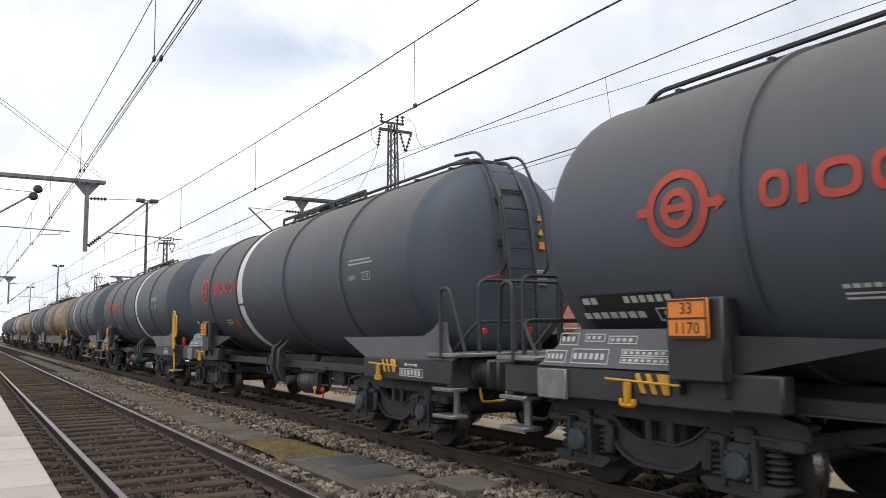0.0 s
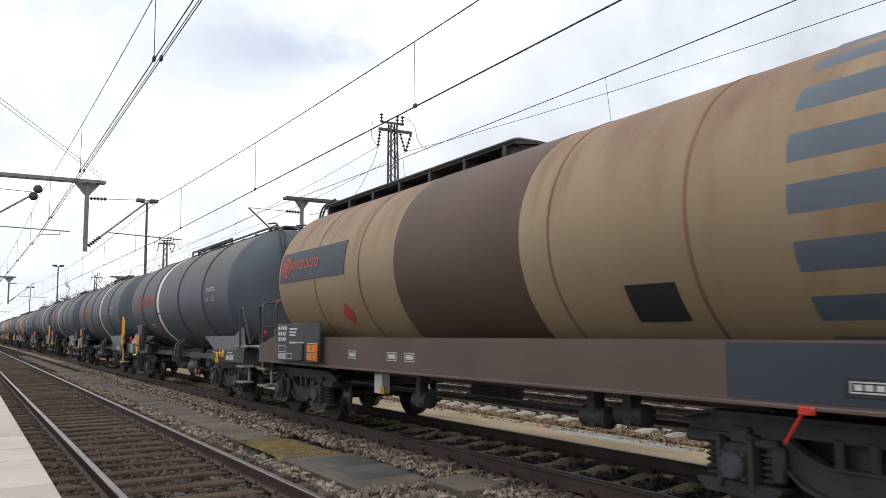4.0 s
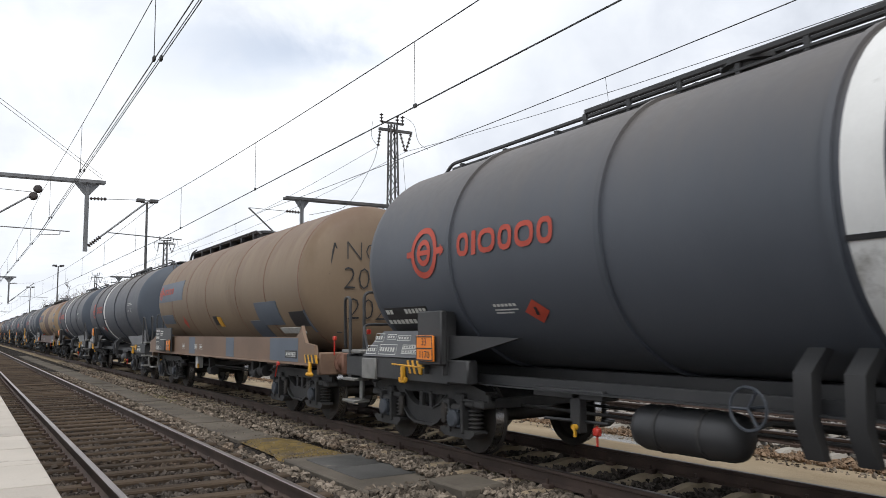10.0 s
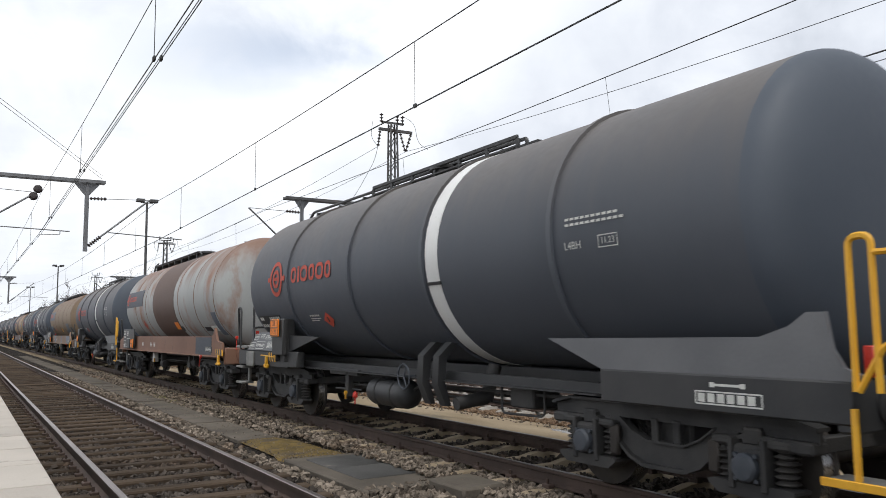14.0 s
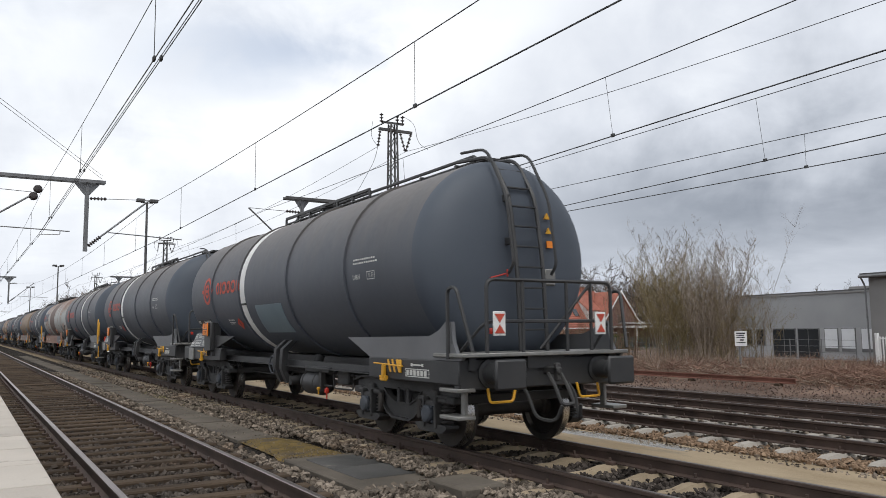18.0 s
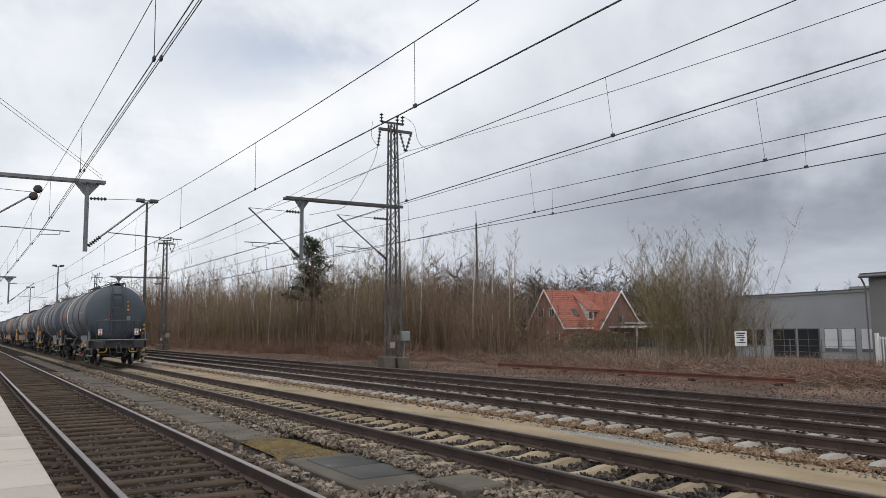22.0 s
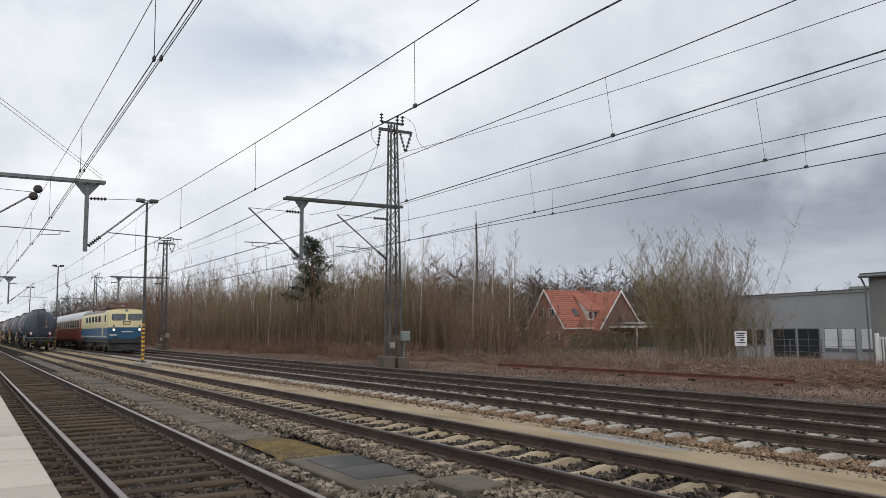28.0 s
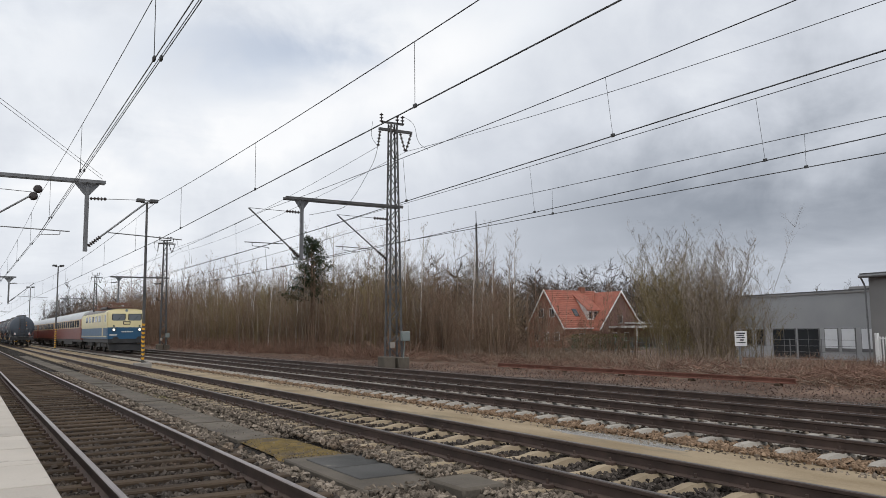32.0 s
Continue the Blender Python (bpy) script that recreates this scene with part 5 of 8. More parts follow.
# ---- overhead line: masts, arms, wires ----
def insulator(p, a, b, r=.07, n=5):
    a, b = Vector(a), Vector(b)
    d = (b - a)
    prof = []
    L = d.length
    for k in range(n):
        s = L * (k + .5) / n
        prof += [(s - .04, .03), (s - .015, r), (s + .015, r), (s + .04, .03)]
    part("insulator", Shape().lathe([(0, .025)] + prof + [(L, .025)], a, d, 10), INSULATOR, p, "dark ribbed insulator")


def lattice_mast(p, x, y, h, base, top):
    for sx in (-1, 1):
        for sy in (-1, 1):
            part("mast_leg", Shape().tube([(x + sx * base, y + sy * base * .8, .1), (x + sx * top, y + sy * top * .8, h)], [.062, .052], 4), MAST_DARK, p)
    n = int(h / .62)
    for sy in (-1, 1):
        z = Shape()
        for k in range(n):
            a, b = k / n, (k + 1) / n
            wa, wb = base + (top - base) * a, base + (top - base) * b
            s = 1 if k % 2 else -1
            z.tube([(x - s * wa, y + sy * wa * .8, .1 + (h - .1) * a), (x + s * wb, y + sy * wb * .8, .1 + (h - .1) * b)], .026, 4)
        part("lacing", z, MAST_DARK, p)
    for sx in (-1, 1):
        z = Shape()
        for k in range(n):
            a, b = k / n, (k + 1) / n
            wa, wb = base + (top - base) * a, base + (top - base) * b
            s = 1 if k % 2 else -1
            z.tube([(x + sx * wa, y - s * wa * .8, .1 + (h - .1) * a), (x + sx * wb, y + s * wb * .8, .1 + (h - .1) * b)], .022, 4)
        part("lacing", z, MAST_DARK, p)


def cantilever(p, foot, tip, stay, reg0, reg1, y, mat=GALVANISED):
    """Slanting tube, stay above it and registration arm below, each with its insulator."""
    foot, tip = Vector((foot[0], y, foot[1])), Vector((tip[0], y, tip[1]))
    d = (tip - foot)
    part("cantilever_tube", Shape().tube([foot + d * .2, tip], .038, 8), mat, p)
    insulator(p, foot, foot + d * .2, .085, 6)
    st = Vector((stay[0], y, stay[1]))
    e = (tip - st)
    insulator(p, st, st + e * .28, .075, 5)
    part("stay", Shape().tube([st + e * .28, tip], .014, 6), mat, p)
    a, b = Vector((reg0[0], y, reg0[1])), Vector((reg1[0], y, reg1[1]))
    part("registration_arm", Shape().tube([a, b], .024, 6), mat, p)
    s = (b - a).normalized()
    part("steady_arm", Shape().bent([b - s * .35, b - s * .35 + Vector((0, 0, -.16)), b - s * 1.1 + Vector((0, 0, -.20)), b - s * 1.15 + Vector((0, 0, -.28))], .016, .05), mat, p)


def wide_mast():
    p = thing("catenary_mast", "tall lattice steel mast with crossbeam over two tracks", "mast", "overhead line masts")
    y = 34.5
    lattice_mast(p, 18.14, y, 12.0, .33, .17)
    part("foundation", Shape().box(17.45, 18.05, y - .4, y + .4, -.45, .30, .04), DUCT_LID, p)
    part("foundation", Shape().box(18.20, 18.82, y - .4, y + .4, -.45, .26, .04), DUCT_LID, p)
    beam = Shape().box(12.45, 18.62, y - .20, y - .13, 7.68, 7.82, .01)
    part("crossbeam", beam, MAST_DARK, p)
    part("crossbeam", Shape().box(12.45, 18.62, y + .13, y + .20, 7.68, 7.82, .01), MAST_DARK, p)
    for k in range(6):
        x = 12.5 + k * 1.0
        part("beam_tie", Shape().box(x - .04, x + .04, y - .14, y + .14, 7.71, 7.79), MAST_DARK, p)
    part("drop_post", Shape().box(13.22, 13.38, y - .06, y + .06, 4.92, 7.70, .01), GALVANISED, p)
    part("drop_post_gusset", Shape().prism([(12.95, 7.66), (13.2, 7.3), (13.4, 7.3), (13.65, 7.66)], "y", y - .03, y + .03), GALVANISED, p)
    cantilever(p, (13.2, 5.03), (10.76, 7.17), (13.2, 7.12), (12.4, 5.60), (10.60, 5.60), y)
    cantilever(p, (17.8, 5.06), (15.10, 7.15), (17.8, 7.10), (17.0, 5.56), (15.05, 5.62), y)
    part("top_bracket", Shape().box(17.35, 19.25, y - .06, y + .06, 11.60, 11.74, .01).box(17.55, 18.75, y - .05, y + .05, 12.0, 12.1, .01), MAST_DARK, p)
    insulator(p, (17.42, y, 11.60), (17.30, y, 10.75), .08, 5)
    insulator(p, (18.55, y, 11.62), (18.85, y, 10.65), .08, 5)
    insulator(p, (19.20, y, 11.62), (18.88, y, 10.65), .08, 5)
    for x in (17.5, 18.4, 18.7):
        insulator(p, (x, y, 12.0), (x, y, 12.5), .10, 3)
    part("jumper_wire", Shape().bent([(17.30, y, 10.75), (17.1, y, 10.0), (16.2, y, 8.4), (15.3, y - .5, 7.4), (13.6, y - .2, 7.0)], .012, .5, 5), WIRE, p)
    part("jumper_wire", Shape().bent([(17.0, y, 12.0), (16.9, y, 11.2), (17.30, y, 10.75)], .012, .3, 5), WIRE, p)
    part("jumper_wire", Shape().bent([(18.7, y, 12.5), (19.4, y, 12.2), (19.6, y, 11.2), (20.2, y, 10.9)], .012, .3, 5), WIRE, p)
    cab = part("switch_box", Shape().box(18.30, 18.72, y - .65, y - .42, 1.05, 1.52, .02), CABINET_GREEN, p, "grey-green switch box on the mast")
    part("conduit", Shape().tube([(18.5, y - .5, 1.05), (18.45, y - .45, .2)], .03), CABINET_GREEN, cab)
    part("number_plate", Shape().box(17.72, 17.98, y - .46, y - .44, .72, 1.0, .005), PALE_SLEEPER, p)
    return p


def portal():
    p = thing("catenary_portal", "grey steel crossbeam with hanging post over the near tracks", "overhead line support", "overhead line masts")
    y = 34.5
    part("crossbeam", Shape().box(-6.8, 4.72, y - .18, y - .11, 7.68, 7.82, .01), GALVANISED, p)
    part("crossbeam", Shape().box(-6.8, 4.72, y + .11, y + .18, 7.68, 7.82, .01), GALVANISED, p)
    for k in range(9):
        x = -6 + k * 1.3
        part("beam_tie", Shape().box(x - .04, x + .04, y - .12, y + .12, 7.71, 7.79), GALVANISED, p)
    part("drop_post", Shape().box(3.96, 4.12, y - .07, y + .07, 4.88, 7.70, .01), GALVANISED, p)
    part("drop_post_gusset", Shape().prism([(3.55, 7.66), (3.93, 7.2), (4.14, 7.2), (4.52, 7.66)], "y", y - .03, y + .03), GALVANISED, p)
    cantilever(p, (4.14, 5.10), (6.47, 7.16), (4.14, 7.06), (4.90, 5.70), (7.85, 5.55), y)
    part("drop_post", Shape().box(-.86, -.66, y - .09, y + .09, 4.88, 7.66, .01), GALVANISED, p)
    cantilever(p, (-.66, 5.10), (2.2, 7.15), (-.66, 7.25), (.2, 5.75), (3.45, 5.66), y)
    for dz in (-.16, .14):
        part("wire_clamp", Shape().lathe([(-.1, .02), (-.09, .10), (0, .17), (.09, .10), (.1, .02)], (2.18 + dz * .5, y, 7.15 + dz), (0, 1, 0), 14), INSULATOR, p)
    part("mast", Shape().box(-6.9, -6.5, y - .2, y + .2, -.6, 7.9, .02), GALVANISED, p)
    return p


near_mast = wide_mast()
for dx, dy in ((1.0, 57.5), (1.7, 118.0)):
    copy_thing(near_mast, pose(dx, dy, 0))
near_portal = portal()
for dx, dy in ((-.13, 62.0), (-.9, 124.0)):
    copy_thing(near_portal, pose(dx, dy, 0))


def lamp_post():
    p = thing("yard_lamp", "tall grey yard lamp with black and yellow striped foot", "lamp post", "yard lamps")
    part("pole", Shape().tube([(0, 0, 0), (0, 0, 4.0), (0, 0, 8.55)], [.085, .075, .055], 10), MAST_DARK, p)
    part("base", Shape().box(-.42, .42, -.3, .3, -.45, .04, .04), CONCRETE, p)
    part("lamp_arm", Shape().tube([(-.3, 0, 8.50), (.3, 0, 8.50)], .03), MAST_DARK, p)
    for s in (-1, 1):
        part("lamp_head", Shape().box(s * .12 - .0, s * .55, -.16, .16, 8.52, 8.70, .03), MAST_DARK, p)
    for k in range(9):
        z = .25 + k * .22
        st = Shape()
        n = 12
        vs = []
        for j in range(n):
            a = 2 * math.pi * j / n
            for dz in (0, .11):
                vs.append((.090 * math.cos(a), .090 * math.sin(a), z + dz + .05 * math.sin(a)))
        st.add(vs, [(2 * j, (2 * j + 2) % (2 * n), (2 * j + 3) % (2 * n), 2 * j + 1) for j in range(n)])
        part("yellow_stripe", st, YELLOW, p)
    return p


lamp = lamp_post()
lamp.matrix_basis = pose(8.05, 43.5, -.02)
for x, y in ((8.02, 89.5), (8.2, 132.0)):
    copy_thing(lamp, pose(x, y, -.02))


def wires(name, xs, low, high, mid, r=.013, dx=0.0):
    """Contact wire, carrying cable and droppers of one track, span by span; xs: where it hangs at each row of masts; dx: how far the cable hangs aside at mid-span."""
    p = thing("overhead_line", name, "overhead wire", "overhead lines")
    for a, b, c0, c1 in zip(SPAN, SPAN[1:], xs, xs[1:]):
        n = 24 if b < 40 else 10
        at = [(c0 + (c1 - c0) * k / n, a + (b - a) * k / n) for k in range(n + 1)]
        part("contact_wire", Shape().tube([(px, py, low) for px, py in at], r, 5), WIRE, p)
        bow = [1 - (2 * k / n - 1) ** 2 for k in range(n + 1)]
        part("carrying_cable", Shape().tube([(px + dx * q, py, high + (mid - high) * q) for q, (px, py) in zip(bow, at)], r * .8, 5), WIRE, p)
        for k in range(7):
            u = (k + .5) / 7
            q = 1 - (2 * u - 1) ** 2
            px, py, z = c0 + (c1 - c0) * u, a + (b - a) * u, high + (mid - high) * q
            part("dropper", Shape().tube([(px, py, low), (px + dx * q, py, z)], .006, 4), WIRE, p)
            part("dropper_clamp", Shape().box(px - .02, px + .02, py - .05, py + .05, low - .02, low + .05, .005), WIRE, p)


wires("overhead contact wire and cable above the platform track", (1.87, 2.37, 1.9, 2.3, 1.9), 5.53, 7.15, 6.48, .009)
wires("second contact wire running beside the platform track wire", (2.0, 2.45, 2.0, 2.4, 2.0), 5.55, 5.66, 5.60, .008)
wires("overhead contact wire and cable above the freight track", (6.13, 6.80, 6.2, 6.7, 6.2), 5.45, 7.15, 6.58)
wires("overhead contact wire and cable above the first far track", (10.52, 11.63, 11.0, 11.4, 11.0), 5.50, 7.16, 6.68, dx=-.17)
wires("overhead contact wire and cable above the second far track", (15.2, 16.65, 15.0, 15.4, 14.8), 5.50, 7.25, 6.97, dx=-.25)
wires("outermost contact wire and cable beyond the far track", (20.45, 16.22, 16.4, 16.2, 16.4), 5.50, 6.45, 6.34)
feeder = thing("feeder_line", "two bare feeder wires strung between the mast tops", "overhead wire", "overhead lines")
for x, z in ((17.30, 10.75), (18.87, 10.65)):
    pts = []
    for a, b in zip((-29.5, 34.5, 91.5), (34.5, 91.5, 152.5)):
        if x < 18 and a < 0:
            continue
        for k in range(12):
            u = k / 12
            pts.append((x + (1.55 * (a + (b - a) * u - 34.5) / 57 if a > 30 else 0), a + (b - a) * u, z - 4 * u * (1 - u) * (1.25 if a < 0 else .6)))
    part("feeder_wire", Shape().tube(pts, .011, 5), WIRE, feeder)
span_wire = thing("cross_span_wire", "two thin wires crossing above the near tracks", "overhead wire", "overhead lines")
for dz in (0, .14):
    part("cross_wire", Shape().tube([(-9.0, 12.0, 11.3 + dz), (4.6, 34.5, 7.9 + dz)], .008, 5), WIRE, span_wire)


# ---- the waiting passenger train ----
CREAM = surface("cream_paint", (0.58, 0.50, 0.27), (0.66, 0.58, 0.33), 0.4, 0, 0.8, 20, 0.02, 0.4)
OCEAN = surface("ocean_blue_paint", (0.020, 0.085, 0.17), (0.03, 0.11, 0.21), 0.4, 0, 0.8, 20, 0.02, 0.4)
COACH_RED = surface("dark_red_paint", (0.16, 0.035, 0.025), (0.21, 0.05, 0.035), 0.4, 0, 0.8, 20, 0.02, 0.4)
COACH_CREAM = surface("coach_cream_paint", (0.52, 0.38, 0.22), (0.60, 0.45, 0.28), 0.4, 0, 0.8, 20, 0.02, 0.4)
COACH_ROOF = surface("silver_roof_paint", (0.45, 0.46, 0.47), (0.56, 0.57, 0.58), 0.5, 0.1, 0.6, 20, 0.03, 0.4)
ROOF_GREY = surface("dark_roof_paint", (0.10, 0.09, 0.085), (0.16, 0.145, 0.135), 0.6, 0.1, 0.8, 20, 0.05, 0.5)
CAB_GLASS = pane_glass("cab_glass", (0.20, 0.23, 0.26))
DARK_GLASS = pane_glass("dark_glass", (0.03, 0.035, 0.04))
HEADLIGHT = glowing("headlight_glow", (1.0, 0.95, 0.8), 1.6)


def rail_bogie(p, y, r=.5, half=1.5):
    f = part("bogie", Shape().box(-1.15, -1.0, y - half - .5, y + half + .5, .45, .75, .03).box(1.0, 1.15, y - half - .5, y + half + .5, .45, .75, .03).box(-1, 1, y - .3, y + .3, .4, .8, .02), BOGIE_DIRT, p)
    for e in (-1, 1):
        part("wheelset", Shape().lathe([(-.86, .06), (-.86, r), (-.74, r), (-.72, r + .03), (-.70, .1), (.70, .1), (.72, r + .03), (.74, r), (.86, r), (.86, .06)], (0, y + e * half, r), (1, 0, 0), 22), WHEEL_STEEL, f)
        for s in (-1, 1):
            part("axle_box", Shape().box(s * 1.02, s * 1.2, y + e * half - .16, y + e * half + .16, r - .16, r + .16, .03), BOGIE_DIRT, f)
    return f


def locomotive():
    p = thing("electric_locomotive", "cream and ocean-blue electric locomotive with lit headlights", "locomotive")
    L, w = 8.0, 1.46
    part("body", Shape().prism([(-w, 1.12), (w, 1.12), (w, 2.02), (-w, 2.02)], "y", -L, L - .12), OCEAN, p, "ocean-blue lower body")
    part("upper_body", Shape().prism([(-w, 2.02), (w, 2.02), (w, 3.12), (w - .1, 3.3), (-w + .1, 3.3), (-w, 3.12)], "y", -L, L - .12), CREAM, p, "cream upper body")
    part("roof", Shape().prism([(-w + .08, 3.28), (w - .08, 3.28), (w - .4, 3.50), (w - .9, 3.58), (-w + .9, 3.58), (-w + .4, 3.50)], "y", -L + .1, L - .35), ROOF_GREY, p, "grey-brown roof")
    part("roof_cowl", Shape().prism([(-w + .06, 3.27), (w - .06, 3.27), (w - .28, 3.46), (w - .8, 3.56), (-w + .8, 3.56), (-w + .28, 3.46)], "y", L - 2.2, L - .30), CREAM, p, "cream roof cowl above the cab")
    # cab front, leaning back above the waist
    part("cab_front", Shape().prism([(L - .14, 1.12), (L + .16, 1.12), (L + .18, 2.05), (L - .14, 2.05)], "x", -w + .03, w - .03), OCEAN, p)
    part("cab_front", Shape().prism([(L - .14, 2.03), (L + .18, 2.03), (L - .02, 3.15), (L - .18, 3.42), (L - .4, 3.42)], "x", -w + .06, w - .06), CREAM, p)
    for s in (-1, 1):
        lean = math.degrees(math.atan2(.20, 1.12))
        m = pose(s * .62, L + .085, 2.82, -lean, 0, 0)
        wn = part("cab_window", Shape().box(-.52, .52, -.04, .02, -.33, .33, .05, m), FRAME_BLACK, p)
        part("pane", Shape().box(-.46, .46, .0, .035, -.27, .27, .04, m), CAB_GLASS, wn)
        part("wiper", Shape().tube([m @ Vector((.1, .05, -.24)), m @ Vector((-.2, .05, .15))], .012, 4), PLATE_BLACK, wn)
        h = part("headlight", Shape().lathe([(0, .16), (.06, .16), (.07, .12)], (s * .98, L + .16, 1.86), (0, 1, 0), 16), FRAME_BLACK, p)
        part("lens", Shape().lathe([(0, .10), (.02, .08), (.03, 0)], (s * .98, L + .22, 1.86), (0, 1, 0), 14), HEADLIGHT, h)
        part("marker_lamp", Shape().lathe([(0, .07), (.05, .07), (.06, .0)], (s * .98, L + .14, 2.16), (0, 1, 0), 12), PLATE_BLACK, p)
        b = part("buffer", Shape().lathe([(0, .16), (.3, .12), (.5, .12)], (s * .9, L + .12, 1.05), (0, 1, 0), 14), FRAME_BLACK, p)
        part("buffer_plate", Shape().lathe([(0, .26), (.05, .26)], (s * .9, L + .62, 1.05), (0, 1, 0), 20), FRAME_BLACK, b)
        part("side_strip", Shape().box(s * (w + .004), s * (w + .012), -L, L - .2, 1.30, 1.36), CREAM, p)
    top = part("headlight", Shape().lathe([(0, .15), (.10, .15)], (0, L - .22, 3.42), (0, 1, 0), 14), CREAM, p)
    part("lens", Shape().lathe([(0, .11), (.02, 0)], (0, L - .115, 3.42), (0, 1, 0), 12), CAB_GLASS, top)
    part("front_badge", Shape().box(-.24, .24, L + .10, L + .17, 2.28, 2.52, .04), CREAM, p)
    part("badge_rim", Shape().box(-.28, .28, L + .06, L + .16, 2.24, 2.56, .06), PLATE_BLACK, p)
    me = flat_mesh([(-.40 + .13 * k, -.31 + .13 * k, -.055, .055) for k in range(7)], "bars")
    me.transform(Matrix(((-1, 0, 0, .0), (0, 0, 1, L + .20), (0, 1, 0, 1.70), (0, 0, 0, 1))))
    part("number_bar", me, STENCIL, p)
    part("front_grille", Shape().box(.72, 1.3, L + .15, L + .19, 1.45, 1.50).box(.72, 1.3, L + .15, L + .19, 1.38, 1.42), STENCIL, p)
    part("buffer_beam", Shape().box(-1.4, 1.4, L - .1, L + .14, .75, 1.14, .03), FRAME_BLACK, p)
    part("snow_plough", Shape().prism([(-1.3, .2), (1.3, .2), (1.35, .72), (-1.35, .72)], "y", L - .1, L + .06), FRAME_BLACK, p)
    part("underframe", Shape().box(-1.3, 1.3, -L, L, .8, 1.12, .02).box(-.9, .9, -2.0, 2.0, .35, .8, .05), FRAME_BLACK, p)
    for y in (-4.6, -3.9, -2.6, -1.9, -.6, .1, 1.4, 2.1, 3.4, 4.1):
        for s in (-1, 1):
            part("side_window", Shape().box(s * w, s * (w + .02), y - .30, y + .30, 2.55, 3.05, .02), DARK_GLASS, p)
    for y in (5.6, 6.9):
        for s in (-1, 1):
            part("cab_side_window" if y > 6 else "cab_door", Shape().box(s * w, s * (w + .02), y - .28, y + .28, 2.5 if y > 6 else 1.3, 3.05, .02), DARK_GLASS if y > 6 else CREAM, p)
    for y in (-4.2, 4.2):
        rail_bogie(p, y, .6, 1.7)
        pan = part("pantograph", Shape().tube([(-.8, y - 1.2, 3.75), (.8, y - 1.2, 3.75)], .04).tube([(-.8, y + 1.2, 3.75), (.8, y + 1.2, 3.75)], .04).tube([(-.7, y - 1.2, 3.78), (-.5, y + .9, 4.02), (.5, y + .9, 4.02), (.7, y - 1.2, 3.78)], .05)
                   .tube([(-.7, y + 1.2, 3.78), (-.5, y - .9, 4.05), (.5, y - .9, 4.05), (.7, y + 1.2, 3.78)], .05).tube([(-.9, y - .1, 4.12), (.9, y - .1, 4.15)], .06), BUFFER_RUST, p, "folded red-brown pantograph")
        for s in (-1, 1):
            part("roof_insulator", Shape().lathe([(0, .09), (.06, .05), (.1, .09), (.16, .05), (.2, .09), (.25, .04)], (s * .75, y - 1.2, 3.62), (0, 0, 1), 10), INSULATOR, pan)
    part("roof_box", Shape().box(-.7, .7, -1.6, 1.6, 3.7, 3.92, .05), ROOF_GREY, p)
    return p


def coach(first=False):
    p = thing("passenger_coach", "dark red and cream passenger coach with silver roof", "railway coach", "coaches of the waiting train")
    L, w = 13.0, 1.42
    part("lower_body", Shape().prism([(-w, 1.0), (w, 1.0), (w, 2.12), (-w, 2.12)], "y", -L, L), COACH_RED, p)
    part("window_band", Shape().prism([(-w, 2.12), (w, 2.12), (w, 3.02), (-w, 3.02)], "y", -L, L), COACH_CREAM, p)
    part("roof", Shape().prism([(-w, 3.02), (w, 3.02), (w - .08, 3.3), (w - .35, 3.62), (w - .85, 3.86), (-w + .85, 3.86), (-w + .35, 3.62), (-w + .08, 3.3)], "y", -L, L), COACH_ROOF, p)
    for k in range(11):
        y = -10.5 + k * 2.1
        for s in (-1, 1):
            part("window", Shape().box(s * w, s * (w + .015), y - .75, y + .75, 2.22, 2.92, .02), DARK_GLASS, p)
    for y in (-12.2, 12.2):
        for s in (-1, 1):
            part("door", Shape().box(s * w, s * (w + .02), y - .4, y + .4, 1.1, 3.0, .02), COACH_RED, p)
    part("underframe", Shape().box(-1.3, 1.3, -L, L, .75, 1.0, .02).box(-1.2, 1.2, -4, 4, .4, .8, .03), FRAME_BLACK, p)
    part("gangway", Shape().box(-.6, .6, L, L + .35, 1.1, 3.3, .03), HOSE, p)
    for y in (-9.2, 9.2):
        rail_bogie(p, y, .48, 1.25)
    return p


def stand_on(track_x, y):
    return pose(track_x, y, 0, 0, 0, 0 + 180)


loco = locomotive()
loco.matrix_basis = stand_on(TRACKS[2], 76.0)
one = coach()
one.matrix_basis = stand_on(TRACKS[2], 97.8)
copy_thing(one, stand_on(TRACKS[2], 124.5))
copy_thing(one, stand_on(TRACKS[2], 151.1))


# ---- ground pieces between the near tracks ----
ROOF_TILE = surface("red_roof_tile", (0.25, 0.075, 0.048), (0.35, 0.125, 0.085), 0.75, 0, 1.0, 12, 0.2, 0.5, whole=0.10)
BRICK_WALL = surface("red_brick_wall", (0.23, 0.10, 0.07), (0.31, 0.15, 0.11), 0.85, 0, 1.0, 14, 0.3, 0.6)
DARK_BRICK = surface("dark_brick_wall", (0.13, 0.075, 0.065), (0.19, 0.115, 0.10), 0.85, 0, 1.0, 14, 0.3, 0.6)
WHITE_TRIM = surface("white_trim", (0.66, 0.66, 0.65), (0.76, 0.76, 0.75), 0.5, 0, 2, 30, 0.02, 0.4)
CLADDING = surface("grey_cladding", (0.27, 0.28, 0.285), (0.33, 0.34, 0.345), 0.55, 0, 0.3, 12, 0.03, 0.4)
CLADDING_DARK = surface("dark_grey_cladding", (0.19, 0.185, 0.18), (0.24, 0.235, 0.23), 0.55, 0, 0.3, 12, 0.03, 0.4)
